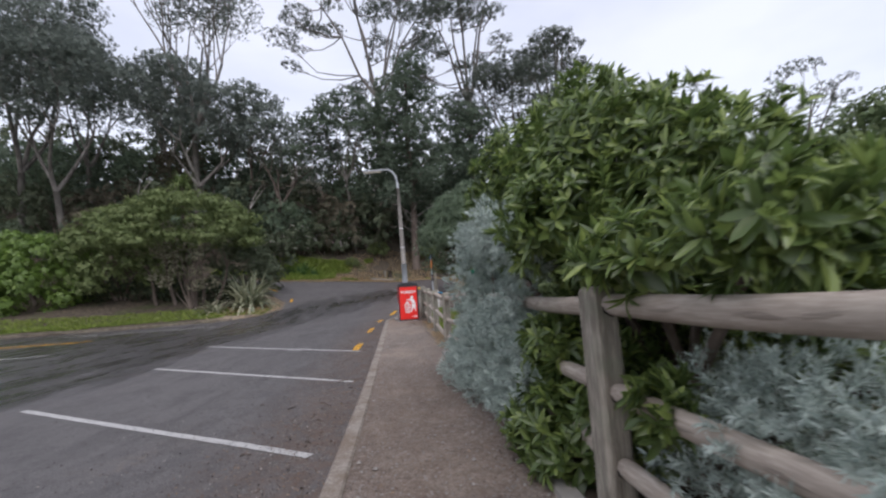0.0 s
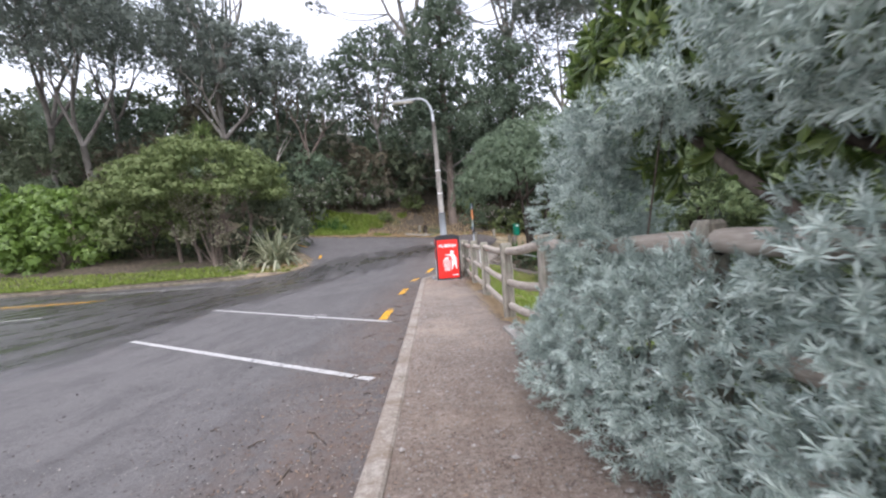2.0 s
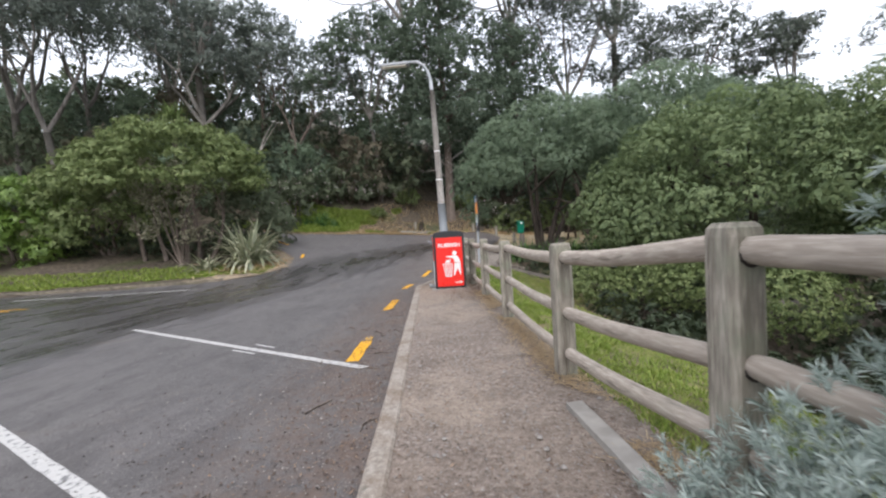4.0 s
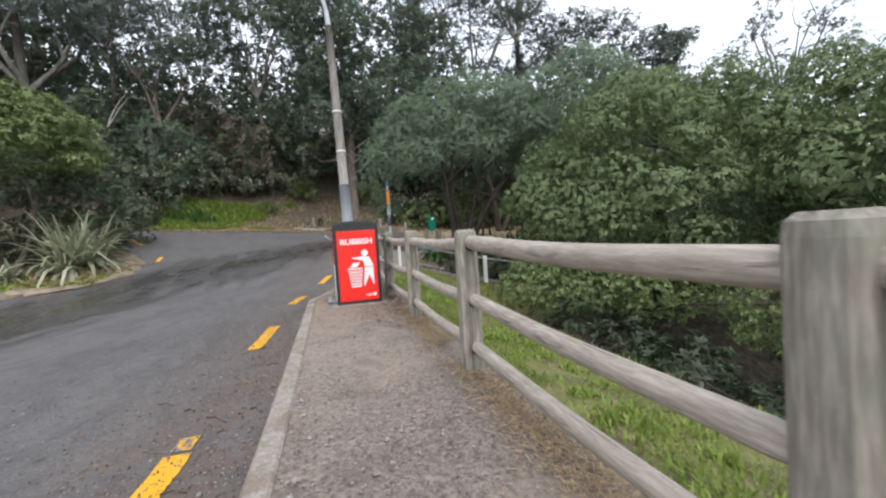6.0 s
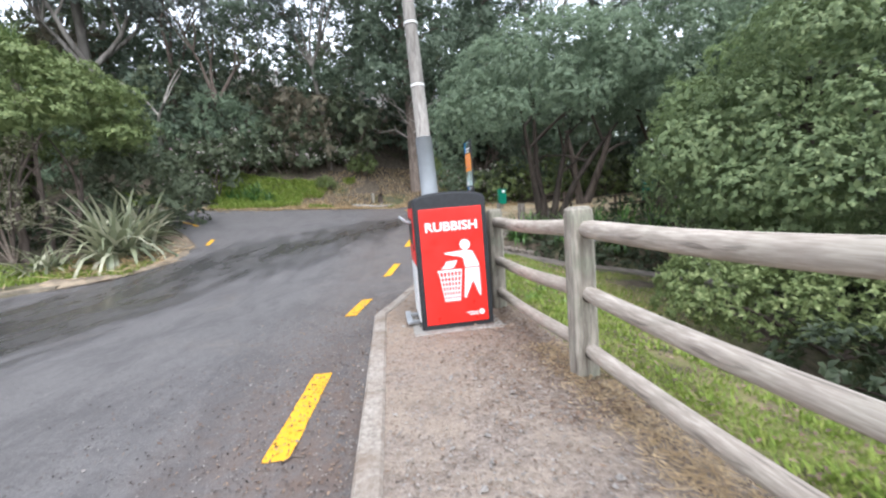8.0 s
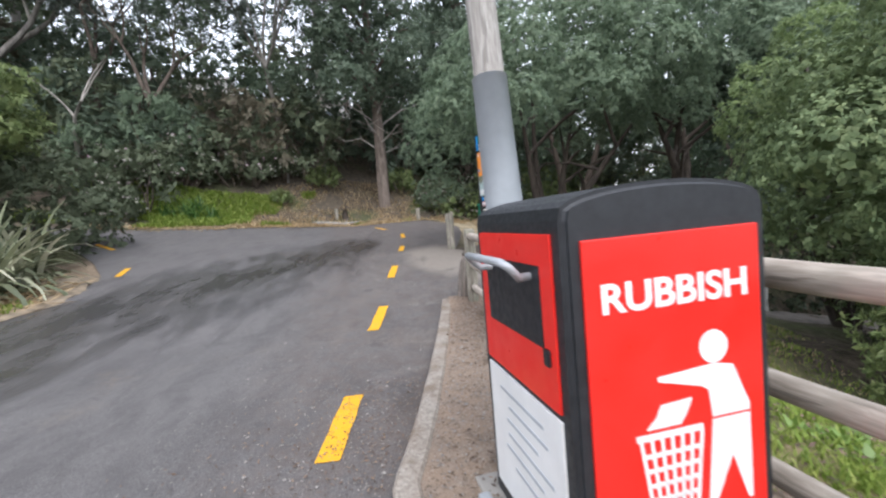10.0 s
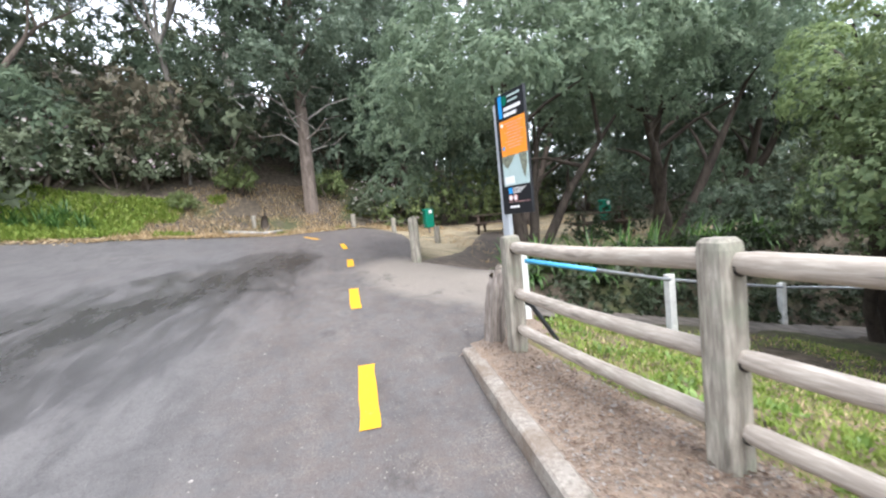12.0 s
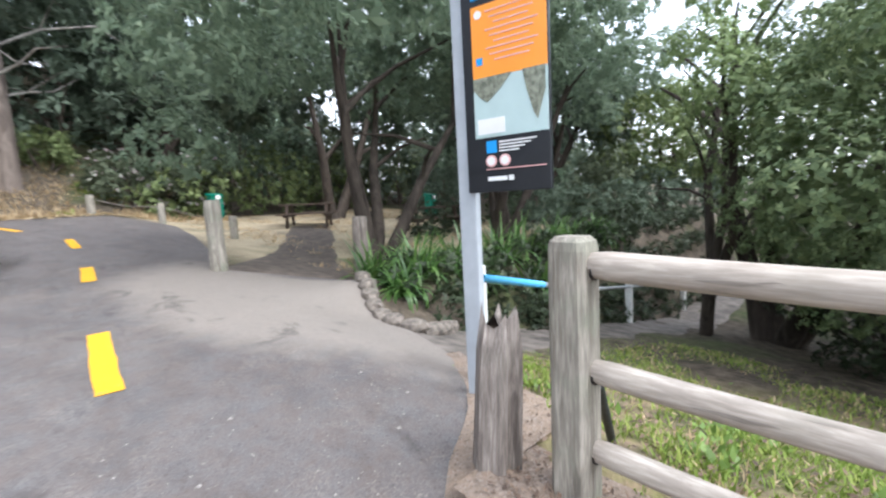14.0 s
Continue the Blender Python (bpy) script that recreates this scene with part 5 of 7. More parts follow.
# the billowing tree behind the fence
b = crown_blobs(rr, (6.0, 17.6, 1.5), (3.2, 2.4, 2.5), 62, 0.80, -0.85) + [(2.6, 17.6, 1.4, 0.75, 0.7, 0.6), (3.0, 16.9, 0.9, 0.8, 0.7, 0.6), (3.3, 18.4, 2.4, 0.8, 0.8, 0.6), (4.3, 15.6, 1.4, 0.9, 0.8, 0.7), (8.4, 16.0, 3.5, 1.0, 0.9, 0.8), (9.2, 16.9, 3.9, 1.0, 0.9, 0.8), (9.8, 15.6, 3.6, 1.0, 0.9, 0.8)]
spreading_tree("spreading_tree", 7.0, 20.0, b, 64, 8, 0.068, 0.032, SAGE, "billowing dull green tree with foliage to the ground behind the fence", [(0.5, 0, (8.2, 20.8, 4.0)), (-0.5, -0.3, (4.6, 17.8, 2.6)), (0, 0.5, (6.6, 20.6, 3.8)), (-0.2, -0.6, (6.4, 17.4, 3.0))], DARK_BARK, 31, 0.16)
b = [(3.7, 20.0, 2.3, 0.5, 0.45, 0.5), (4.4, 20.5, 3.0, 0.5, 0.5, 0.42), (4.0, 19.6, 1.75, 0.42, 0.42, 0.45), (5.1, 20.3, 3.7, 0.55, 0.5, 0.4), (5.6, 19.8, 2.8, 0.5, 0.5, 0.4), (6.4, 20.8, 4.4, 0.6, 0.6, 0.4), (7.4, 20.2, 4.9, 0.6, 0.6, 0.4), (7.6, 21.2, 3.8, 0.5, 0.5, 0.35)]
spreading_tree("spreading_tree", 6.4, 20.9, b, 62, 8, 0.088, 0.034, HANGING, "pale yellow-green tree with loose hanging sprays beside the track", [(-0.2, 0, (5.0, 20.4, 3.4)), (0.3, 0.1, (7.2, 20.7, 4.4)), (-0.8, -0.1, (4.2, 20.1, 2.5))], DARK_BARK, 58, 0.09, fill=0.0)
b = crown_blobs(rr, (9.6, 13.6, 1.2), (3.4, 3.0, 2.7), 56, 0.9, -0.9)
spreading_tree("spreading_tree", 9.3, 13.6, b, 34, 7, 0.10, 0.043, SAGE, "billowing dull green tree on the slope below the fence", [(0.5, 0, (10.2, 14, 3.0)), (-0.5, -0.3, (8.4, 13, 2.4))], DARK_BARK, 32, 0.16)
b = crown_blobs(rr, (15.5, 15.0, 2.6), (4.3, 3.6, 3.4), 50, 1.05, -0.8)
spreading_tree("spreading_tree", 15.5, 15.0, b, 9, 7, 0.23, 0.09, SAGE, "large dull green tree on the lower slope", [(0.5, 0, (16, 15.4, 4.0))], DARK_BARK, 33, 0.18)
b = [(1.75, 15.9, -0.15, 0.55, 0.5, 0.42), (2.3, 15.6, -0.3, 0.6, 0.55, 0.45), (2.9, 15.4, -0.2, 0.65, 0.6, 0.5), (3.7, 14.9, -0.2, 0.8, 0.7, 0.6), (2.2, 16.4, 0.0, 0.6, 0.5, 0.5), (4.6, 13.4, -0.3, 0.9, 0.8, 0.7)]
gully = [(4.9, 12.2, -1.6, 1.0, 1.0, 0.8), (5.2, 10.0, -1.8, 1.1, 1.1, 0.8), (6.0, 8.0, -1.5, 1.1, 1.1, 0.9), (6.4, 11.8, -0.9, 1.2, 1.1, 0.9), (6.7, 5.6, -1.0, 1.2, 1.2, 0.9), (6.0, 14.0, -1.0, 0.9, 0.9, 0.7)]
for i in range(26):
    y = 5.6 + 0.36 * i
    x = fence_x(y) + (2.8 if i % 2 else 3.7) + rr.uniform(-0.25, 0.4)
    gully.append((x, y, level(x, y) + 0.22, rr.uniform(0.5, 0.75), 0.6, rr.uniform(0.35, 0.55)))
# the gully's shade is carried by the darkened leaf colour
shrub("gully_shrub", Matrix(), gully, 34, 8, 0.11, 0.042, SHADE_LEAF, "dark green shrubs filling the shaded gully", "shrub", (50, 98), 0.05, False, 39, stems_to((5.2, 10.5, -2.6), gully, 0.05, rr))
shrub("slope_shrub", Matrix(), b, 105, 8, 0.078, 0.03, YELLOWGREEN, "low yellow-green shrub on the grass slope", "shrub", (30, 85), 0.05, False, 34, stems_to((2.9, 15.4, -0.9), b, 0.03, rr))
# the trees round the picnic lawn
b = crown_blobs(rr, (2.6, 25.2, 4.1), (3.4, 2.7, 2.2), 50, 0.86, -0.35) + [(-0.6, 23.3, 3.5, 0.8, 0.8, 0.7), (-0.9, 24.4, 2.9, 0.8, 0.8, 0.8), (0.4, 22.3, 3.3, 0.9, 0.9, 0.7), (-0.8, 25.6, 2.0, 0.7, 0.7, 0.7)]
spreading_tree("spreading_tree", 2.1, 25.3, b, 31, 8, 0.118, 0.045, GREYGREEN, "grey-green spreading tree with several stems over the picnic lawn", [(-0.2, 0, (1.5, 25.2, 4.2)), (0.0, 0.1, (2.1, 25.9, 4.6)), (0.4, -0.2, (4.5, 24.9, 3.3)), (0.5, 0.4, (3.7, 27.0, 4.0))], DARK_BARK, 35, 0.125, fill=0.06)
b = crown_blobs(rr, (7.4, 25.4, 4.6), (3.7, 2.9, 2.6), 52, 0.88, -0.4)
spreading_tree("spreading_tree", 6.6, 25.8, b, 24, 8, 0.13, 0.05, GREYGREEN, "dull green spreading tree with dark leaning stems", [(0, 0, (6.0, 25.0, 3.8)), (0.8, 0.1, (9.0, 25.2, 4.2)), (0.3, 0.6, (7.4, 27.2, 4.6)), (-0.6, -0.2, (5.0, 24.6, 3.4))], DARK_BARK, 36, 0.15, fill=0.06)
b = crown_blobs(rr, (12.8, 29.0, 4.7), (4.4, 3.2, 2.8), 52, 1.05, -0.5)
spreading_tree("spreading_tree", 12.0, 28.8, b, 9, 7, 0.23, 0.09, DARKGREEN, "broad dark green tree at the edge of the lawn", [(0, 0, (12, 27, 4.4)), (0.8, 0.1, (14.0, 27.2, 4.8))], DARK_BARK, 37, 0.18)
b = crown_blobs(rr, (7.2, 35.5, 5.8), (4.8, 2.8, 2.8), 52, 1.10, -0.3)
spreading_tree("spreading_tree", 6.0, 33.8, b, 9, 7, 0.24, 0.09, DARKGREEN, "tall dark green tree behind the lawn", [(0, 0, (5, 33, 5.2)), (0.8, 0.1, (8.0, 33.2, 5.8))], DARK_BARK, 38, 0.2)

b = crown_blobs(rr, (16.2, 25.2, 2.9), (3.0, 2.2, 2.3), 40, 0.8, -0.7)
spreading_tree("spreading_tree", 16.2, 25.4, b, 13, 7, 0.17, 0.06, YELLOWGREEN, "yellowish green tree beyond the descending track", [(0, 0, (16, 25.2, 3.2)), (0.8, 0.1, (17.4, 25.2, 3.4))], DARK_BARK, 56, 0.14)
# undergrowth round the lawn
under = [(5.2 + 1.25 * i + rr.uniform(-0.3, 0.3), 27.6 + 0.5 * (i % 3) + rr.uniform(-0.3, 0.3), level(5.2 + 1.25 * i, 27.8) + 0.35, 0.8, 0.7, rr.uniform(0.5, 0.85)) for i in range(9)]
shrub("undergrowth", Matrix(), under, 14, 8, 0.16, 0.05, SHADE_LEAF, "dark green undergrowth beneath the leaning trees", "shrub", (35, 95), 0.06, False, 51)
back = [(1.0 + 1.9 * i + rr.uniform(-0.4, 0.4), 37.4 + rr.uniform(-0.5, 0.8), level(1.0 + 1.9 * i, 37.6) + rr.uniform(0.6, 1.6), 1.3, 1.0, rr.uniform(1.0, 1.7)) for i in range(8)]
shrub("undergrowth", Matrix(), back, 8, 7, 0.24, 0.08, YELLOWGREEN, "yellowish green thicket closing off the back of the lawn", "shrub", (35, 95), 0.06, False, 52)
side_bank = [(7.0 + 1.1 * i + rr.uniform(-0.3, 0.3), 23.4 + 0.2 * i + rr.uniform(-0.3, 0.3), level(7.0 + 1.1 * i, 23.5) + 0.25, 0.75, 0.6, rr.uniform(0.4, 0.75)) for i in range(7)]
shrub("undergrowth", Matrix(), side_bank, 16, 8, 0.15, 0.05, SHADE_LEAF, "dark green low bushes above the descending track", "shrub", (35, 95), 0.06, False, 53)

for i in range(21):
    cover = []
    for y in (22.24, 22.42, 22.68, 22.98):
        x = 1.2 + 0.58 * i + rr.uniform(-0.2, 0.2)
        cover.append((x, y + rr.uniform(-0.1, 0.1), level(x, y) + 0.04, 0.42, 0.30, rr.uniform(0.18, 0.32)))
    shrub("trailing_plant", Matrix(), cover, 34, 8, 0.12, 0.04, SHADE_LEAF, "dark green trailing plant on the bank above the track", "plant", (35, 95), 0.04, False, 540 + i, group="trailing plants on the bank")
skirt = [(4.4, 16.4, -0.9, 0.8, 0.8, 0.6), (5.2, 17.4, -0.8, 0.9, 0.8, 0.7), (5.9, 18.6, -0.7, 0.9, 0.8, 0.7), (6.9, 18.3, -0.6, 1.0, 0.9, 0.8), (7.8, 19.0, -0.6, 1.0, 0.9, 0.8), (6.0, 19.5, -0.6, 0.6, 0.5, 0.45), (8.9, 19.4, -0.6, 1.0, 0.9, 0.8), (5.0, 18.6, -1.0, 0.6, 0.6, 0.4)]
shrub("slope_shrub", Matrix(), skirt, 24, 8, 0.12, 0.042, SHADE_LEAF, "dark green shrub under the billowing tree", "shrub", (35, 95), 0.05, False, 55, stems_to((6.4, 18.6, -1.6), skirt, 0.03, rr))

# the bushy corner across the road
b = [(x, y, z, rx * 1.15, ry * 1.15, rz * 0.62) for x, y, z, rx, ry, rz in crown_blobs(rr, (-14.2, 23.5, 4.2), (3.9, 2.9, 2.5), 78, 0.70, -0.16)]
spreading_tree("corner_bush", -13.2, 22.9, b, 21, 7, 0.14, 0.056, YELLOWGREEN, "dense yellow-green bush with bare stems on the grass verge", [(0, 0, (-13.0, 23.2, 3.6)), (3.0, 1, (-11.6, 23.4, 3.0)), (-5.0, 2, (-15.2, 23.6, 3.6)), (-9.0, 2, (-16.6, 24.0, 3.2)), (0.1, 3.0, (-13.8, 24.4, 4.4))], BROWN_BARK, 41, 0.095)
heads = [(-13.4 + rr.uniform(-1.5, 1.5), 22.25 + rr.uniform(-0.15, 0.5), 3.3 + rr.uniform(-1.6, 1.6), 0.42, 0.3, 0.34) for _ in range(24)]
shrub("flowering_bush", Matrix(), heads, 26, 7, 0.12, 0.045, SEED_HEAD, "bush with faded brownish flower heads in front of the corner bush", "bush", (30, 95), 0.05, False, 46, stems_to((-13.2, 22.6, level(-13.2, 22.6) - 0.1), heads[::2], 0.026, rr), BROWN_BARK)
b = crown_blobs(rr, (-18.6, 25.0, 3.5), (3.2, 2.3, 2.9), 64, 0.75, -0.6)
spreading_tree("corner_bush", -18.4, 24.6, b, 18, 7, 0.15, 0.06, YELLOWGREEN, "dense yellowish green bush on the grass verge", [(0, 0, (-18.4, 24.4, 3.2)), (0.5, 0, (-17.0, 24.0, 2.8)), (-0.6, 0, (-19.6, 24.0, 3.0))], BROWN_BARK, 42, 0.08)
b = crown_blobs(rr, (-22.8, 23.8, 2.4), (2.8, 1.9, 2.6), 48, 0.72, -0.85)
spreading_tree("corner_bush", -22.6, 23.8, b, 13, 7, 0.20, 0.085, LIME, "bright green leafy bush on the grass verge", [(0, 0, (-22.6, 23.6, 2.6))], BROWN_BARK, 43, 0.08)
b = crown_blobs(rr, (-28.5, 24.4, 2.6), (3.6, 2.4, 2.8), 36, 0.9, -0.85)
spreading_tree("corner_bush", -28, 24.2, b, 9, 7, 0.25, 0.10, LIME, "bright green leafy bush farther along the verge", [(0, 0, (-28, 24.2, 2.8))], BROWN_BARK, 44, 0.1)
b = crown_blobs(rr, (-12.2, 26.6, 2.2), (1.8, 1.8, 1.9), 18, 0.8, -0.8)
spreading_tree("corner_bush", -12.0, 26.6, b, 11, 8, 0.17, 0.055, OLIVE, "olive bush with pale flower heads behind the flax", [(0, 0, (-12.2, 26.5, 2.2))], BROWN_BARK, 45, 0.06)


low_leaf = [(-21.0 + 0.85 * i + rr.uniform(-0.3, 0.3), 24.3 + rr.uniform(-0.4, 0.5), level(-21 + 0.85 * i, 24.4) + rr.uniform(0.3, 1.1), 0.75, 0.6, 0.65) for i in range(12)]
shrub("undergrowth", Matrix(), low_leaf, 16, 7, 0.16, 0.055, SHADE_LEAF, "shaded green undergrowth beneath the corner bushes", "shrub", (35, 95), 0.06, False, 57)


def flax(x, y, size, seed, label, material=FLAX_LEAF, name="flax", n=150, width=0.07, group="flax clumps", single=False):
    """A fan of long arching strap leaves; the large clumps keep each blade as a part."""
    rs = np.random.RandomState(seed)
    fans = []
    for i in range(n):
        V = []
        w, tilt, L = rs.uniform(0, 2 * math.pi), rs.uniform(0.22, 1.45), size * rs.uniform(0.65, 1.1)
        out = Vector((math.cos(w), math.sin(w), 0))
        side = Vector((-out.y, out.x, 0))
        p, a = Vector((rs.normal() * 0.12 * size, rs.normal() * 0.12 * size, -0.05)), tilt * 0.5
        wd = width * rs.uniform(0.7, 1.2)
        for k in range(6):
            t = k / 5
            s = side * wd * (0.5 if k == 0 else (1 - 0.85 * t * t) * 0.5)
            keel = Vector((0, 0, -0.25 * s.length))
            V += [tuple(p + s), tuple(p + keel), tuple(p - s)]
            a += tilt * 0.34 * (1 + t)
            p = p + (out * math.sin(a) + Vector((0, 0, 1)) * math.cos(a)) * L / 5
        fans.append(V)
    F = [(3 * k + h, 3 * k + 1 + h, 3 * k + 4 + h, 3 * k + 3 + h) for k in range(5) for h in (0, 1)]
    if single:
        ob = thing(name, Matrix.Translation((x, y, level(x, y))), label, "plant", group)
        for V in fans:
            mesh_part("blade", np_mesh("blade", V, F), material, ob)
        return ob
    ob = mesh_part(name, np_mesh(name, [v for V in fans for v in V], [tuple(q + 18 * i for q in f) for i in range(n) for f in F]), material)
    ob.location = (x, y, level(x, y))
    return tagged(ob, label, "plant", group)


flax(-10.0, 22.2, 2.1, 1, "large clump of arching straw-edged flax blades on the verge", n=140, width=0.16, single=True)
flax(-10.6, 23.7, 2.1, 2, "large clump of arching flax blades beside the road bend", n=110, width=0.15, single=True)
flax(-11.4, 21.6, 1.2, 3, "smaller flax clump under the bushes", n=70, width=0.09, single=True)
for i, (x, y, s) in enumerate(((0.95, 23.6, 0.75), (1.6, 23.5, 0.8), (2.3, 23.3, 0.85), (3.1, 23.1, 0.85), (3.9, 23.3, 0.9), (4.8, 23.2, 0.9), (1.9, 24.2, 0.8), (2.9, 24.0, 0.9), (5.8, 23.4, 0.9), (0.75, 22.7, 0.6), (1.2, 22.9, 0.7), (2.0, 22.7, 0.7), (3.4, 22.6, 0.7), (4.4, 22.7, 0.75), (6.5, 23.1, 0.8))):
    flax(x, y, s, 20 + i, "clump of glossy green strap leaves in the raised bed", FERN, "strap_leaf_plant", 90, 0.05, "strap-leaf plants in the bed")
for i, (x, y, s) in enumerate(((-11.7, 33.8, 0.9), (-11.1, 33.4, 0.85), (-10.5, 33.7, 0.8), (-11.4, 34.4, 0.9), (-12.3, 33.4, 0.85))):
    flax(x, y, s, 40 + i, "clump of green strap leaves on the grassy bank", FERN, "strap_leaf_plant", 90, 0.06, "strap-leaf plants on the bank")
# cabbage-tree head above the corner bush
cab = thing("cabbage_tree", pose(-15.9, 26.3, 0), "cabbage tree with a spiky head rising out of the bushes", "tree")
mesh_part("trunk", tubes_mesh("trunk", [([(0, 0, level(-15.6, 26.2) - 0.2), (0.1, 0, 4.5), (-0.1, 0.1, 8.1)], [0.16, 0.13, 0.1])], 8), BROWN_BARK, cab, "", True)
f = flax(-15.7, 26.3, 1.15, 60, "", CABBAGE, "crown", 160, 0.05, "")
f.parent, f.location = cab, (-0.1, 0.1, 7.95)
for key in ("label", "category", "group"):
    if key in f:
        del f[key]


# ---- gum trees ----
def grow(rng, p, d, length, r, depth, runs, tips, wander=0.22, lift=0.12):
    pts, rad = [p], [r]
    for i in range(4):
        d = (d + Vector((rng.uniform(-wander, wander), rng.uniform(-wander, wander), rng.uniform(-wander, wander) * 0.6 + lift))).normalized()
        p = p + d * length / 4
        pts.append(p)
        rad.append(r * (1 - 0.42 * (i + 1) / 4))
    runs.append((pts, rad))
    if depth == 0:
        tips.append((p, d))
        tips.append((pts[2] + Vector((rng.uniform(-0.5, 0.5), rng.uniform(-0.5, 0.5), 0.0)), d))
        return
    if depth == 2 and rng.random() < 0.7:
        tips.append((pts[3] + Vector((rng.uniform(-0.8, 0.8), rng.uniform(-0.8, 0.8), 0.1)), d))
    if depth == 1:
        tips.append((pts[3] + Vector((rng.uniform(-0.6, 0.6), rng.uniform(-0.6, 0.6), -0.2)), d))
    for k in range(rng.choice((2, 3, 3))):
        out = Vector((rng.uniform(-1, 1), rng.uniform(-1, 1), rng.uniform(0.0, 0.7))).normalized()
        grow(rng, pts[4 if k < 2 else 3], (d * 0.75 + out * 0.75).normalized(), length * rng.uniform(0.58, 0.8), rad[4] * 0.78, depth - 1, runs, tips, wander, lift)


def gum_tree(seed, height, r, label, leaf=GUM, bark=GUM_BARK, depth=3, clump=0.85, per=2.6, first=0.34, spread=0.3, hang=0.35, m=None):
    """A gum: pale forking trunk, bare limbs, leaf clumps at the ends of the branches."""
    rng, rs = random.Random(seed), np.random.RandomState(seed)
    ob = thing("gum_tree", m, label, "tree")
    runs, tips = [], []
    fork = Vector((rng.uniform(-0.4, 0.4), rng.uniform(-0.4, 0.4), height * first))
    runs.append(([Vector((0, 0, -1.0)), Vector((0.05, 0, height * first * 0.4)), fork], [r * 1.3, r, r * 0.85]))
    for k in range(rng.choice((3, 4))):
        w = k * 2.2 + rng.uniform(0, 1)
        grow(rng, fork, Vector((math.cos(w) * spread, math.sin(w) * spread, 1)).normalized(), height * 0.27, r * 0.62, depth, runs, tips)
    mesh_part("trunk", tubes_mesh("trunk", runs, 6, rng, 0.06), bark, ob, "pale smooth forking trunk and limbs", True)
    blobs = [(p.x, p.y, p.z, clump * rng.uniform(0.55, 1.15), clump * rng.uniform(0.55, 1.15), clump * rng.uniform(0.34, 0.6)) for p, d in tips]
    C, A = blob_points(rs, blobs, per, -hang, 0.5, -0.7, 0.7)
    mesh_part("crown", np_mesh("crown", *rosettes(rs, C, A, 6, 0.26, 0.098, (45, 100), 0.1)), leaf, ob)
    return ob


def stand(x, y, turn=0, s=1.0, tilt=0.0):
    return Matrix.Translation((x, y, ground_z(x, y))) @ pose(0, 0, 0, tilt, 0, turn) @ Matrix.Diagonal((s, s, s, 1))


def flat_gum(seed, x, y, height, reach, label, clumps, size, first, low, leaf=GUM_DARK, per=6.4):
    """A gum with bare rising limbs under an umbrella of flat leaf clumps."""
    rng, rs = random.Random(seed), np.random.RandomState(seed)
    ob = thing("gum_tree", stand(x, y), label, "tree")
    fork = Vector((rng.uniform(-0.6, 0.6), rng.uniform(-0.3, 0.3), height * first))
    r = 0.011 * height
    runs = [([Vector((0, 0, -1.0)), fork * 0.5 + Vector((0.15, 0, 0)), fork], [r * 1.25, r, r * 0.85])]
    nodes = []
    for k in range(6):
        w = k * 2.4 + rng.uniform(-0.4, 0.4)
        q = reach * rng.uniform(0.30, 0.6)
        end = Vector((q * math.cos(w), q * math.sin(w), height * (low + (0.95 - low) * rng.uniform(0.45, 0.85))))
        pts = [fork, fork.lerp(end, 0.33) + Vector((0, 0, -0.03 * height)), fork.lerp(end, 0.68) + Vector((rng.uniform(-0.4, 0.4), rng.uniform(-0.4, 0.4), 0)), end]
        runs.append((pts, [r * 0.62, r * 0.48, r * 0.36, r * 0.25]))
        nodes += pts[1:]
    blobs = []
    for i in range(clumps):
        w, k = i * 2.39996 + rng.uniform(-0.5, 0.5), math.sqrt((i + 0.5) / clumps) * rng.uniform(0.9, 1.08)
        c = Vector((reach * k * math.cos(w), reach * k * math.sin(w), height * (1 - (1 - low) * k ** 1.8 * rng.uniform(0.7, 1.1)) * rng.uniform(0.92, 1.0)))
        f = size * rng.uniform(0.55, 1.25)
        blobs.append((c.x, c.y, c.z, f * rng.uniform(0.9, 1.3), f * rng.uniform(0.9, 1.3), f * rng.uniform(0.36, 0.52)))
        n = min(nodes, key=lambda p: (p - c).length + max(0.0, p.z - c.z) * 2)
        mid = n.lerp(c, 0.5) + Vector((rng.uniform(-0.15, 0.15), rng.uniform(-0.15, 0.15), -0.14)) * (c - n).length
        low1 = n.lerp(mid, 0.5) + Vector((rng.uniform(-0.3, 0.3), rng.uniform(-0.3, 0.3), -0.2))
        runs.append(([n, low1, mid, mid.lerp(c, 0.6) + Vector((rng.uniform(-0.25, 0.25), 0, -0.2)), c + Vector((0, 0, -0.15))], [r * 0.24, r * 0.20, r * 0.16, r * 0.11, r * 0.06]))
        for _ in range(3):
            e = c + Vector((rng.uniform(-1, 1), rng.uniform(-1, 1), rng.uniform(-0.1, 0.3))) * f * 0.8
            runs.append(([mid.lerp(c, 0.4), mid.lerp(e, 0.8), e], [r * 0.10, r * 0.07, r * 0.03]))
    mesh_part("trunk", tubes_mesh("trunk", runs, 6, rng, 0.05), GUM_BARK, ob, "pale smooth trunk and bare limbs", True)
    C, A = blob_points(rs, blobs, per, 0.1, 0.6, -0.75, 0.6)
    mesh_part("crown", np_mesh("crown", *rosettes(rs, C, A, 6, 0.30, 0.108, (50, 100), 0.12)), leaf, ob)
    return ob


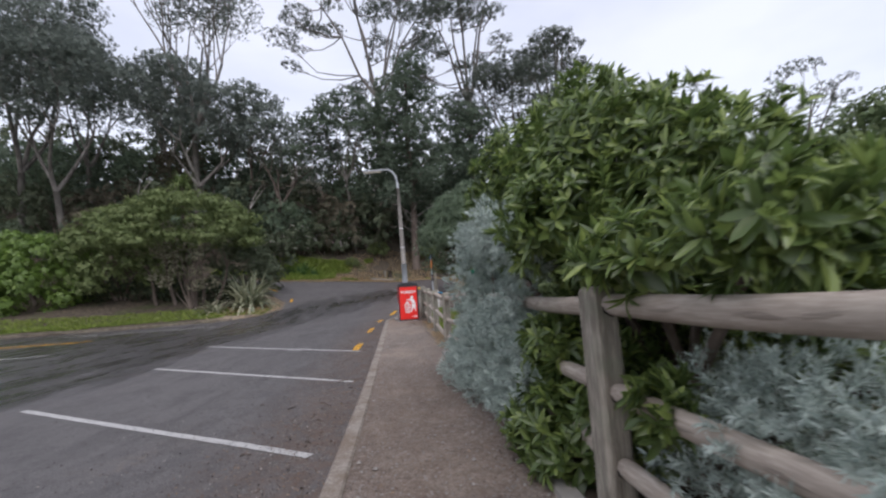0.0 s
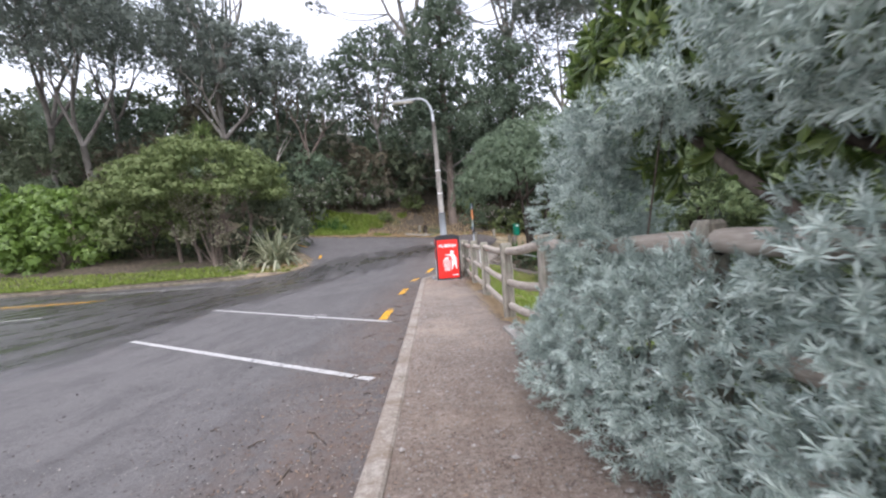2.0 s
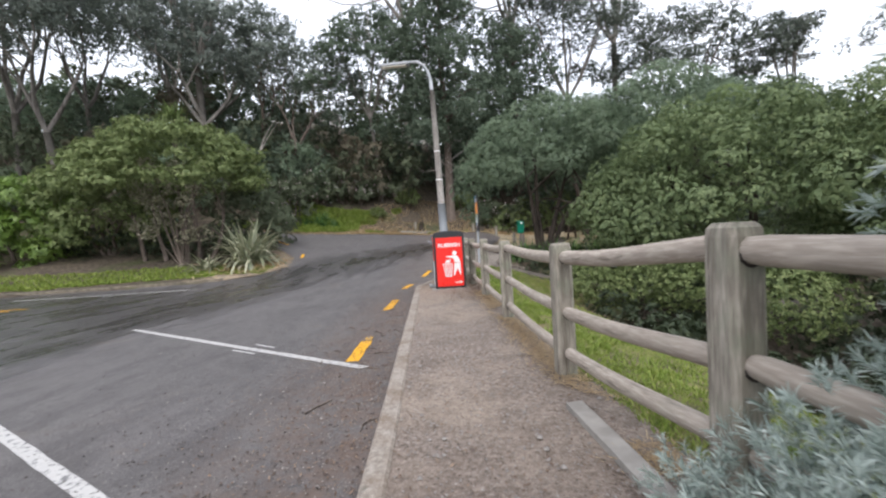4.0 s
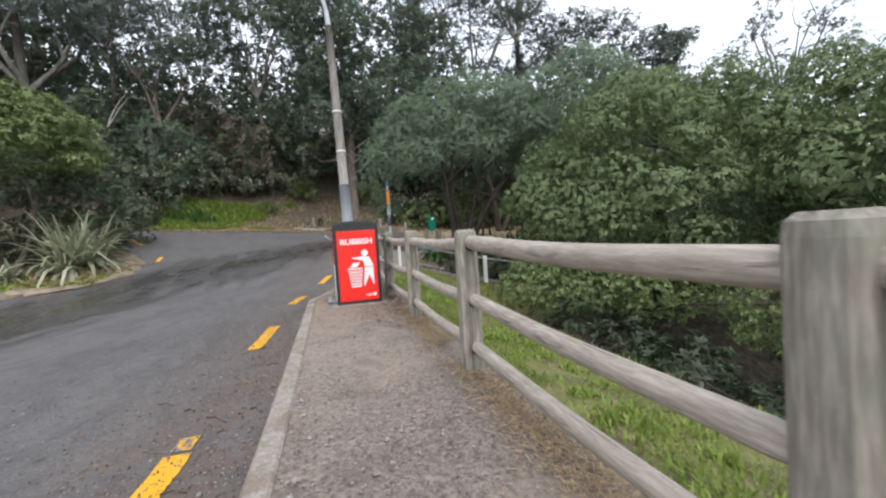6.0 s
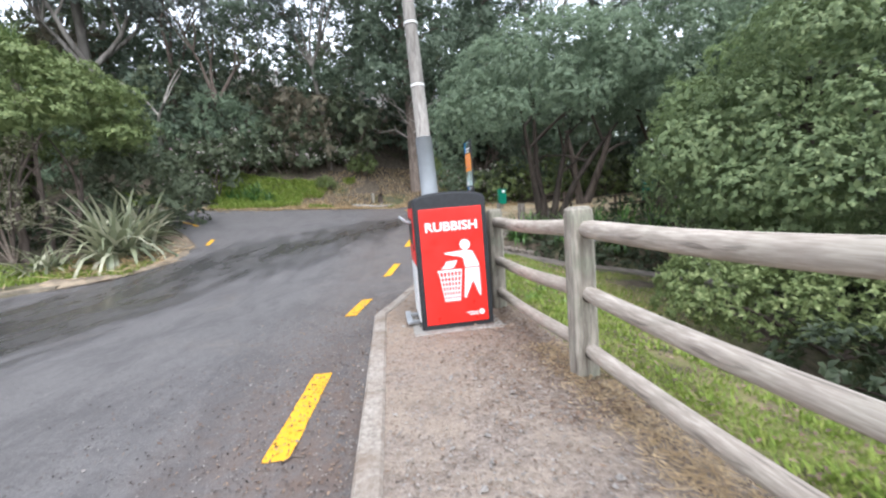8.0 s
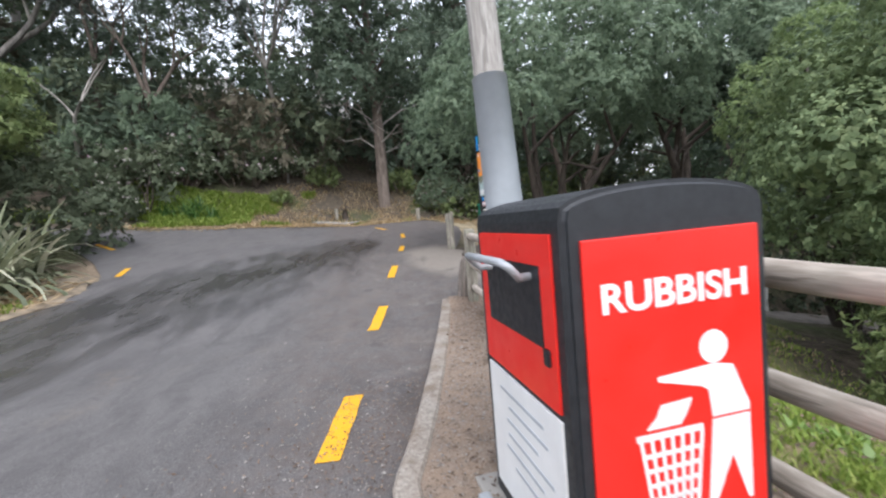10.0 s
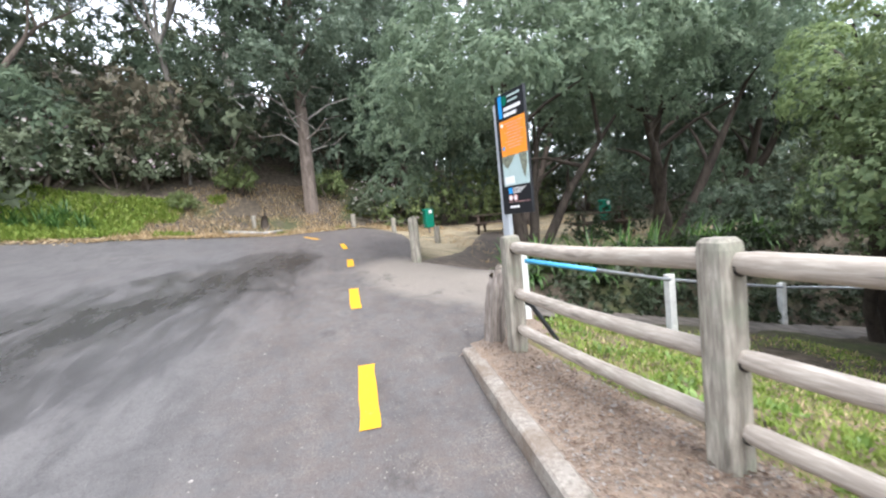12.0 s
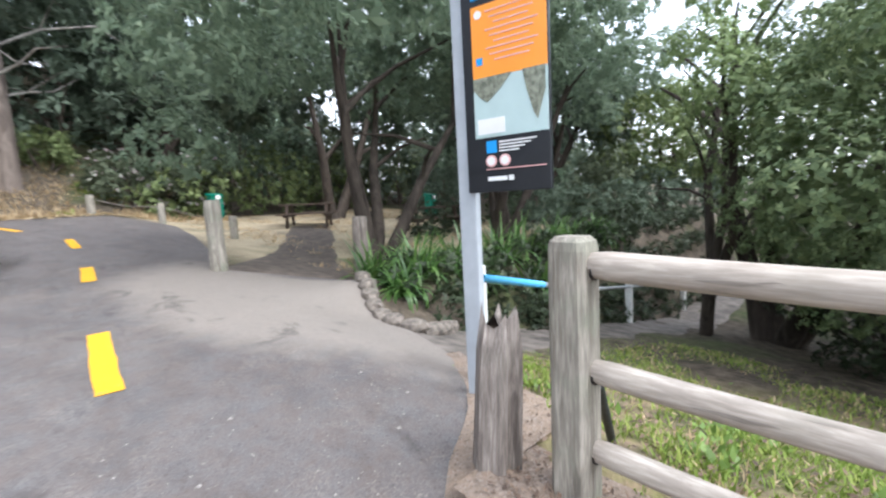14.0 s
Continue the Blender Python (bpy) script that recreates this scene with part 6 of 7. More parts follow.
def drooping_gum(seed, height, r, label, reach, low, m):
    """A straight brown trunk with whorls of limbs and dark hanging foliage, bare dead limbs low down."""
    rng, rs = random.Random(seed), np.random.RandomState(seed)
    ob = thing("gum_tree", m, label, "tree")
    runs = [([Vector((0, 0, -1.0)), Vector((0.1, 0, height * 0.3)), Vector((-0.1, 0.1, height * 0.65)), Vector((0.1, 0, height * 0.97))], [r * 1.25, r * 0.95, r * 0.6, r * 0.12])]
    blobs, dead, z, w = [], [], low * 0.55, rng.uniform(0, 6)
    while z < height * 0.96:
        w += 2.4 + rng.uniform(-0.4, 0.4)
        t = max(0.0, (z - low) / (height - low))
        L = reach * (1 - 0.68 * t ** 2.0) * rng.uniform(0.75, 1.1)
        d = Vector((math.cos(w), math.sin(w), 0))
        a = Vector((0, 0, z))
        if z < low:
            L *= 0.85 * rng.uniform(0.6, 1.15)
            q = [a, a + d * L * 0.35 + Vector((rng.uniform(-0.1, 0.1), rng.uniform(-0.1, 0.1), L * rng.uniform(0.1, 0.3))), a + d * L * 0.7 + Vector((rng.uniform(-0.2, 0.2), rng.uniform(-0.2, 0.2), L * rng.uniform(0.15, 0.45))), a + d * L + Vector((0, 0, L * rng.uniform(0.1, 0.6)))]
            dead.append([(q, [0.055, 0.042, 0.030, 0.012]), ([q[1], q[1] + Vector((d.y, -d.x, 0.5)) * L * 0.35], [0.025, 0.01]), ([q[1], q[1] + Vector((-d.y, d.x, 0.3)) * L * 0.3], [0.025, 0.01])])
            z += 0.30
            continue
        q = [a, a + d * L * 0.5 + Vector((0, 0, L * 0.28)), a + d * L + Vector((0, 0, L * 0.2))]
        runs.append((q, [r * 0.26, r * 0.17, r * 0.06]))
        for k in range(5):
            u = 0.12 + 0.22 * k
            c = a + d * L * u + Vector((rng.uniform(-0.6, 0.6), rng.uniform(-0.6, 0.6), L * 0.2 - 0.5 * u))
            f = rng.uniform(0.65, 1.05)
            blobs.append((c.x, c.y, c.z, 1.2 * f, 1.2 * f, 1.05 * f))
        z += 0.40 + 0.012 * z
    mesh_part("trunk", tubes_mesh("trunk", runs, 7, rng, 0.06), BROWN_BARK, ob, "straight brown trunk with level limbs", True)
    for limb in dead:
        mesh_part("dead_limb", tubes_mesh("dead_limb", limb, 5, rng, 0.06), PALE_WOOD, ob, "bare grey dead limb", True)
    C, A = blob_points(rs, blobs, 5.6, -0.2, 0.6, -0.95, 0.75)
    mesh_part("crown", np_mesh("crown", *rosettes(rs, C, A, 6, 0.31, 0.11, (35, 95), 0.2)), DARKGREEN, ob)
    return ob


gum_tree(101, 25, 0.27, "tall pale gum tree with thin feathery crown on the hillside", clump=0.75, per=2.4, depth=4, first=0.3, spread=0.42, m=stand(-21.2, 36.5))
gum_tree(102, 18, 0.24, "leaning pale gum tree with grey foliage on the hillside", clump=1.9, per=4.8, first=0.3, spread=0.85, m=stand(-28, 31.5, 0, 1, 6))
gum_tree(117, 14, 0.26, "spreading gum tree with billowing grey-green foliage on the hillside", clump=1.85, per=4.8, first=0.26, spread=0.9, m=stand(-20.0, 35.6))
gum_tree(118, 15, 0.24, "spreading gum tree with puffs of grey-green foliage", clump=1.9, per=4.0, first=0.3, spread=0.9, m=stand(-31, 37))
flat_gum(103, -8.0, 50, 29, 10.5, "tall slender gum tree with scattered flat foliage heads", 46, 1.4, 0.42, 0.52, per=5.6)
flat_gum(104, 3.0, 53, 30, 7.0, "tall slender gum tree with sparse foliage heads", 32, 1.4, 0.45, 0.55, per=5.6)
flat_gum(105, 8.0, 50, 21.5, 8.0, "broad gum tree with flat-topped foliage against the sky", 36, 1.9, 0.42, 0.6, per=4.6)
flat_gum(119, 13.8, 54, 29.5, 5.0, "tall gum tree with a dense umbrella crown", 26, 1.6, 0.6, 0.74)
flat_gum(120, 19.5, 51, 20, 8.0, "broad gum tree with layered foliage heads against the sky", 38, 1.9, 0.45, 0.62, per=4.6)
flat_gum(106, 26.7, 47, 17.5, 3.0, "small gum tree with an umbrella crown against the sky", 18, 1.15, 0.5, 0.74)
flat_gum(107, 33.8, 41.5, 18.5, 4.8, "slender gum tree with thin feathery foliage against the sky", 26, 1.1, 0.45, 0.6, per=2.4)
gum_tree(108, 24, 0.28, "gum tree with grey-green foliage on the hillside", clump=1.8, per=3.0, first=0.25, spread=0.5, m=stand(-34, 34))
gum_tree(116, 22, 0.27, "gum tree with layered grey-green foliage on the hillside", clump=1.8, per=3.0, first=0.2, spread=0.55, m=stand(-41, 31))
gum_tree(109, 11, 0.20, "gum tree with grey-green foliage on the hillside", clump=1.6, per=2.6, first=0.3, spread=0.6, bark=BROWN_BARK, m=stand(-13.9, 36.8))
gum_tree(114, 14, 0.24, "bushy gum tree with grey foliage on the hillside", clump=1.8, per=3.0, first=0.22, spread=0.5, m=stand(-25.5, 40))
gum_tree(115, 11.5, 0.20, "bushy gum tree with grey foliage above the scrub", clump=1.6, per=2.2, first=0.3, spread=0.6, bark=BROWN_BARK, m=stand(-17.2, 37.6))
gum_tree(110, 23, 0.26, "gum tree with grey-green foliage on the ridge", clump=1.5, per=1.9, m=stand(-27, 46))
drooping_gum(111, 19, 0.29, "big straight gum tree with dark drooping foliage and dead lower limbs", 4.6, 5.2, stand(-3.0, 38.6))
drooping_gum(112, 15, 0.27, "gum tree with dense dark drooping foliage behind the lawn", 4.4, 2.2, stand(2.8, 43.5))
flat_gum(113, -8.4, 39.0, 14.5, 4.4, "dark gum tree with limbs hanging over the scrub", 34, 1.5, 0.45, 0.55, leaf=DARKGREEN, per=5.6)


# pale dead branches leaning out of the scrub
for x, y, z, w in ((-18.6, 34.2, 5.2, 0.9), (-16.6, 34.6, 5.0, 0.3), (-21.4, 33.4, 6.2, 2.4)):
    rg = random.Random(int(x * 10))
    runs, tips = [], []
    grow(rg, Vector((x, y, z)), Vector((math.cos(w) * 0.6, -0.25, 0.8)).normalized(), 3.2, 0.10, 1, runs, tips, 0.3, 0.02)
    runs.append(([Vector((x - 0.4, y + 0.3, ground_z(x, y) - 0.3)), Vector((x - 0.3, y + 0.2, (z + ground_z(x, y)) / 2)), Vector((x, y, z))], [0.16, 0.13, 0.10]))
    tagged(mesh_part("dead_branch", tubes_mesh("dead_branch", runs, 7), PALE_WOOD, None, "", True), "bare pale forked dead limb leaning out of the scrub", "branch")


# a fallen limb and a rotten stub at the foot of the bank
log = [Vector((x, y, ground_z(x, y) + 0.10 + lift)) for x, y, lift in ((-6.3, 34.55, 0.0), (-5.6, 34.85, 0.02), (-4.9, 35.05, 0.0), (-4.2, 35.35, 0.05))]
tagged(mesh_part("fallen_log", tubes_mesh("fallen_log", [(log, [0.10, 0.095, 0.085, 0.06]), ([log[2], log[2] + Vector((0.25, 0.2, 0.28))], [0.035, 0.012])], 8, random.Random(5), 0.08), PALE_WOOD, None, "", True), "pale fallen limb lying among dry leaves at the road edge", "log")
stub = Vector((-5.0, 36.4, ground_z(-5.0, 36.4)))
tagged(mesh_part("rotten_stump", tubes_mesh("rotten_stump", [([stub - Vector((0, 0, 0.2)), stub + Vector((0.02, 0, 0.3)), stub + Vector((0.05, 0, 0.55))], [0.20, 0.15, 0.11]), ([stub + Vector((0, 0, 0.3)), stub + Vector((0.12, 0, 0.95))], [0.04, 0.012])], 8, random.Random(6), 0.14), DARK_BARK, None, "", True), "dark rotten stump on the brown bank", "stump")


# ---- scrub over the hillside ----
def scrub(seed, r, h, leaf, label, per, L, extra=None):
    rr2 = random.Random(seed)
    blobs = crown_blobs(rr2, (0, 0, h * 0.5), (r, r * 0.9, h * 0.52), 20, r * 0.38, -0.7)
    return shrub("scrub_bush", Matrix(), blobs, per, 6, L, L * 0.345, leaf, label, "bush", (55, 100), 0.14, False, seed, stems_to((0, 0, -0.4), blobs[::4], 0.07, rr2), BROWN_BARK, "hillside scrub", extra, 0.25, -0.55, 0.7, 0.36)


kinds = [scrub(201, 2.1, 4.6, OLIVE, "dense olive-green scrub bush on the hillside", 2.2, 0.345), scrub(202, 2.2, 4.2, DARKGREEN, "dense dark green bush on the hillside", 2.2, 0.345),
         scrub(203, 2.0, 4.4, BROWNISH, "brownish twiggy scrub bush on the hillside", 2.2, 0.345), scrub(204, 2.0, 5.0, GREYGREEN, "grey-green bush on the hillside", 2.2, 0.345)]
far_kinds = [scrub(205, 2.1, 4.6, OLIVE, "dense olive-green scrub high on the hillside", 1.6, 0.40), scrub(206, 2.1, 4.4, DARKGREEN, "dense dark green scrub high on the hillside", 1.6, 0.40)]
def far_gap(x, y):
    """The dip in the hillside scrub through which the sky shows low."""
    return 0.27 < (-2.5 - x) / (y - 16) < 0.56


places = []
rp = random.Random(77)
for row, (dy, z_scale) in enumerate(((1.8, 0.72), (4.6, 1.0), (8.2, 1.2), (12.5, 1.3), (18, 1.45))):
    x = -60.0
    while x < 14:
        far = 31.5 + 0.35 * max(-20, min(x, 12)) + 5.5
        if not (row == 0 and -12.5 < x < 4.5) and not (row == 1 and -4.5 < x < -2.2) and not (row == 4 and (rp.random() < (0.5 if -25 < x < -8 else 0.25) or x > 2)):
            places.append((x + rp.uniform(-0.8, 0.8), far + dy + rp.uniform(-0.7, 0.7), z_scale * rp.uniform(0.8, 1.15) * (0.84 if row > 1 and -25 < x < -8 else 1.0) * (0.88 if row > 2 and far_gap(x, far + dy) else 1.0), row > 2))
        x += 3.1 * z_scale ** 0.85
places += [(-13.2, 35.6, 0.8, False), (-15.6, 36.0, 0.85, False), (-17.8, 36.4, 0.9, False), (-10.6, 37.2, 0.8, False), (5, 41.5, 1.0, True), (9, 40, 1.0, True), (13, 40.5, 1.1, True), (17, 39, 1.1, True), (21, 37.5, 1.1, True), (24.5, 35, 1.0, True), (15, 35.5, 0.8, True), (19, 34, 0.8, True), (11, 38.5, 0.9, True)]
places += [(rp.uniform(13, 36), rp.uniform(33, 44), rp.uniform(0.9, 1.5), True) for _ in range(12)] + [(22, 24.5, 0.55, False), (7.2, 24.6, 0.34, False), (8.8, 24.9, 0.36, False), (10.4, 24.3, 0.34, False), (12.0, 25.6, 0.45, False), (13.8, 24.6, 0.4, False), (15.2, 26.6, 0.5, False), (10.6, 27.6, 0.5, False), (14.2, 30.4, 0.6, False), (17.2, 28.2, 0.6, False), (17.5, 24.4, 0.5, False), (9.4, 31.2, 0.5, False), (12.4, 33.6, 0.7, False), (16.4, 32.6, 0.7, False), (19.2, 30.6, 0.7, False), (8.8, 37.6, 0.8, False), (11.8, 37.0, 0.8, False), (25, 27, 0.7, False), (21, 29, 0.7, False), (27, 23, 0.6, False), (19, 22, 0.5, False)]
for i, (x, y, s, far) in enumerate(places):
    k = far_kinds[i % 2] if far else kinds[rp.choice((0, 0, 1, 1, 2, 3) if x < 0 else (1, 1, 3, 0))]
    m = Matrix.Translation((x, y, ground_z(x, y) - 0.2)) @ pose(0, 0, 0, 0, 0, rp.uniform(0, 360))
    c = copy_thing(k, m)
    c.scale = (s, s, s * rp.uniform(0.85, 1.2))
for k, (x, y) in zip(kinds + far_kinds, ((-30, 27.5), (-35, 29), (-24, 29.5), (-19.5, 28.5), (-46, 40), (-44, 46))):
    k.matrix_basis = Matrix.Translation((x, y, ground_z(x, y) - 0.2))
low_kinds = [scrub(211, 1.0, 1.3, OLIVE, "low flowering bush with pale heads on the bank", 22, 0.15, (BLOSSOM, 0.22, 0.085)), scrub(212, 0.9, 1.2, YELLOWGREEN, "low yellow-green bush on the grassy bank", 22, 0.15)]
low_kinds[0].matrix_basis = Matrix.Translation((-13.6, 32.0, ground_z(-13.6, 32)))
low_kinds[1].matrix_basis = Matrix.Translation((-8.2, 36.6, ground_z(-8.2, 36.6))) @ Matrix.Diagonal((0.6, 0.6, 0.6, 1))
for i, (x, y, s) in enumerate(((-12.7, 36.0, 1.5), (-12.4, 38.6, 1.3), (-10.1, 37.7, 1.3), (-14.4, 34.6, 1.4), (-6.4, 39.4, 1.0), (-11.2, 38.8, 1.4), (-8.6, 39.0, 1.2), (-2.0, 40.2, 1.1), (0.2, 38.6, 1.3), (2.2, 38.4, 1.5))):
    c = copy_thing(low_kinds[i % 3 == 1], Matrix.Translation((x, y, ground_z(x, y))) @ pose(0, 0, 0, 0, 0, i * 77))
    c.scale = (s, s, s)


# ---- houses on the ridge ----
def ridge_house(x, y, z, turn, w, label):
    h = thing("house", pose(x, y, z, 0, 0, turn), label, "house")
    part("wall", box_bm((w, 6, 3.4), (0, 0, 1.7)), HOUSE_WALL, h)
    bm = bmesh.new()
    a = [bm.verts.new(p) for p in ((-w / 2 - 0.4, -3.5, 3.4), (w / 2 + 0.4, -3.5, 3.4), (w / 2 + 0.4, 3.5, 3.4), (-w / 2 - 0.4, 3.5, 3.4), (-w / 2 - 0.4, 0, 4.8), (w / 2 + 0.4, 0, 4.8))]
    for q in ((0, 1, 5, 4), (2, 3, 4, 5), (0, 4, 3), (1, 2, 5), (3, 2, 1, 0)):
        bm.faces.new([a[i] for i in q])
    part("roof", bm, HOUSE_ROOF, h)
    for i in range(4):
        win = part("window", box_bm((w * 0.17, 0.1, 1.4), (-w * 0.36 + i * w * 0.24, -3.02, 1.8), 0.02), WHITE, h, "white framed window")
        part("pane", box_bm((w * 0.15, 0.04, 1.2), (-w * 0.36 + i * w * 0.24, -3.08, 1.8)), WINDOW_GLASS, win)


ridge_house(-27, 68, ground_z(-27, 68) - 1.7, 10, 11, "pale house with grey roof on the wooded ridge")
ridge_house(-13, 70, ground_z(-13, 70) - 2.6, -5, 10, "pale house half hidden by trees on the ridge")


# ---- grass, litter, pebbles ----
def blades(name, n, place, height, width, material, label, category, seed, bend=0.8):
    rs = np.random.RandomState(seed)
    P = []
    while len(P) < n:
        q = place(rs)
        if q is not None:
            P.append(q)
    P = np.array(P)
    w = rs.uniform(0, 2 * math.pi, n)
    out = np.stack([np.cos(w), np.sin(w), np.zeros(n)], 1)
    D = unit(out * (bend * rs.random(n))[:, None] + np.array([[0, 0, 1.0]]))
    V, F = leaf_arrays(P, D, out, height * rs.uniform(0.5, 1.2, n), width * rs.uniform(0.7, 1.3, n), -0.25)
    return tagged(mesh_part(name, np_mesh(name, V, F), material), label, category, "", "stuff")


def slope_spot(rs):
    y = rs.uniform(5.5, 21.2)
    x = fence_x(y) + 0.12 + abs(rs.normal()) * (1.1 + 0.12 * max(0, y - 14))
    k = noise.noise(Vector((x * 1.2, y * 1.2, 2)))
    thin = 0.15 + 0.25 * max(0.0, min(1.0, (y - 14.0) / 3))
    if y > 19.2 and x < -0.55:
        return None
    return (x, y, ground_z(x, y) - 0.01) if k > -0.42 + thin and x < 3.6 + 0.5 * max(0, y - 15) else None


def straw_spot(rs):
    y = rs.uniform(7.6, 14.0)
    x = fence_x(y) - 0.02 + rs.normal() * 0.085
    return (x, y, level(x, y) + 0.004 + 0.02 * rs.random()) if noise.noise(Vector((x, y * 0.9, 7))) > -0.05 else None


def verge_spot(rs):
    x = rs.uniform(-34, -8.6)
    l = 19.2 if x < -16 else 19.4 + (x + 16) * 0.12
    y = l + 0.35 + rs.random() ** 1.4 * (2.1 if x < -10 else 1.2)
    if lerp_table(ROAD_LEFT, y) < x - 0.0:
        return None
    return (x, y, ground_z(x, y) - 0.02)


def far_edge(x):
    """Where the bend's outer edge meets the bank."""
    return lerp_table(((-17, 30.4), (-11.6, 30.6), (-9.2, 31.6), (-7.0, 33.2), (-5.2, 34.5), (-2.5, 35.05), (3, 35.15)), x)


def bank_spot(rs):
    x = rs.uniform(-17, 3)
    y = far_edge(x) + 0.35 + rs.random() * 5.0
    return (x, y, ground_z(x, y) - 0.02) if noise.noise(Vector((x * 0.5, y * 0.5, 4))) > (-0.6 if -11.9 < x < -9.0 and y > 34.0 else -0.05 + 0.5 * max(0.0, min(1.0, (x + 9.0) / 3))) else None


def lawn_spot(rs):
    x, y = rs.uniform(1, 10), rs.uniform(25, 37)
    return (x, y, ground_z(x, y) - 0.01) if noise.noise(Vector((x * 0.8, y * 0.8, 6))) > 0.02 else None


blades("grass", 80000, slope_spot, 0.034, 0.0066, GRASS, "lush yellow-green grass on the slope behind the fence", "grass", 1)
rk = random.Random(91)
TUFTS = []
for i in range(330):
    y = rk.uniform(6.5, 20.8)
    x = fence_x(y) + 0.2 + abs(rk.gauss(0, 1.0))
    if not (y > 19.2 and x < -0.5):
        TUFTS.append((x, y, rk.uniform(0.03, 0.10)))


def tuft_spot(rs):
    x, y, r = TUFTS[rs.randint(len(TUFTS))]
    x, y = x + rs.normal() * r, y + rs.normal() * r
    return (x, y, ground_z(x, y) - 0.01)


blades("grass", 16000, tuft_spot, 0.075, 0.011, GRASS, "taller green tufts in the slope grass", "grass", 7)
def track_grass_spot(rs):
    y = rs.uniform(17.5, 20.85)
    x = rs.uniform(fence_x(y) + 0.3, 4.2)
    if y > 19.2 and x < -0.45:
        return None
    return (x, y, ground_z(x, y) - 0.01) if noise.noise(Vector((x * 0.9, y * 0.9, 12))) > rs.uniform(-0.35, 0.3) + 0.09 * max(0.0, x - 1.5) else None


def weed_spot(rs):
    y = rs.uniform(15.0, 20.7)
    x = fence_x(y) + 0.15 + abs(rs.normal()) * 0.9
    if y > 19.2 and x < -0.5:
        return None
    return (x, y, ground_z(x, y)) if noise.noise(Vector((x * 2.6, y * 2.6, 21))) > 0.22 else None


blades("grass", 6500, track_grass_spot, 0.075, 0.011, GRASS, "green grass patches beside the descending track", "grass", 14)
blades("dry_grass", 3000, track_grass_spot, 0.07, 0.012, STRAW, "dry tan blades among the grass beside the track", "grass", 16, 1.8)
blades("weeds", 1100, weed_spot, 0.075, 0.036, LIME, "bright green broad-leaved weeds in the slope grass", "weeds", 15, 1.9)
blades("grass", 17000, verge_spot, 0.15, 0.032, GRASS, "green grass verge under the corner bushes", "grass", 3)
blades("grass", 18000, bank_spot, 0.24, 0.05, GRASS, "green grass on the bank beyond the road", "grass", 4)
def brown_bank_spot(rs):
    x = rs.uniform(-9.2, 3)
    y = far_edge(x) + 0.3 + rs.random() ** 1.4 * 6.0
    return (x, y, ground_z(x, y) - 0.02) if noise.noise(Vector((x * 0.6, y * 0.6, 14))) > -0.25 else None


blades("dry_grass", 9000, brown_bank_spot, 0.24, 0.035, STRAW, "dry brown grass and bracken on the bank below the gum", "grass", 9, 1.6)
blades("dry_grass", 7000, lawn_spot, 0.07, 0.03, STRAW, "dry worn lawn under the picnic trees", "grass", 5, 1.2)


def flecks(name, n, place, size, material, label, category, seed, slim=0.38):
    """Fallen leaves and bark bits lying flat."""
    rs = np.random.RandomState(seed)
    P = []
    while len(P) < n:
        q = place(rs)
        if q is not None:
            P.append(q)
    P = np.array(P)
    w = rs.uniform(0, 2 * math.pi, n)
    D = unit(np.stack([np.cos(w), np.sin(w), rs.uniform(-0.1, 0.35, n)], 1))
    N = unit(np.array([[0, 0, 1.0]]) + rs.normal(size=(n, 3)) * 0.3)
    V, F = leaf_arrays(P, D, N, size * rs.uniform(0.4, 1.5, n), size * slim * rs.uniform(0.5, 1.4, n), -0.05)
    return tagged(mesh_part(name, np_mesh(name, V, F), material), label, category, "", "stuff")


def gutter_spot(rs):
    y = rs.uniform(0.5, 17)
    x = kerb_x(y) - abs(rs.normal()) * 0.55 - 0.02
    return (x, y, road_z(x, y) + 0.008)


def path_spot(rs):
    y = rs.uniform(0.5, 19)
    x = rs.uniform(kerb_x(y) + 0.15, fence_x(y) + 0.15)
    return (x, y, level(x, y) + 0.008)


def upper_path_spot(rs):
    y = rs.uniform(12.8, 19.6)
    x = fence_x(y) + 0.1 - abs(rs.normal()) * 0.4
    return (x, y, level(x, y) + 0.012) if x > kerb_x(y) + 0.14 else None


def far_spot(rs):
    x = rs.uniform(-14, 1) if rs.random() < 0.5 else -6.6 + rs.normal() * 1.3
    y = far_edge(x) + 0.15 + rs.normal() * 0.28 + (0.5 * rs.random() if -9 < x < -4.5 else 0.0)
    return (x, y, max(ground_z(x, y), level(x, y)) + 0.03)


def flax_foot(rs):
    x, y = -9.7 + rs.normal() * 0.7, 22.0 + rs.normal() * 0.8
    return (x, y, ground_z(x, y) + 0.05) if lerp_table(ROAD_LEFT, y) > x + 0.1 else None


def slope_litter(rs):
    y = rs.uniform(12, 21)
    x = fence_x(y) + rs.uniform(-0.1, 2.6)
    return (x, y, ground_z(x, y) + 0.02)


flecks("dry_grass", 9000, straw_spot, 0.050, STRAW, "drifts of tan dry grass lying along the fence foot", "grass", 12, 0.10)
flecks("leaf_litter", 9000, gutter_spot, 0.025, LITTER, "brown leaf litter and bark bits in the gutter", "leaf litter", 1)
def bay_spot(rs):
    y = rs.uniform(1.0, 14.5)
    x = kerb_x(y) - 0.05 - abs(rs.normal()) * 1.5
    return (x, y, road_z(x, y) + 0.007)


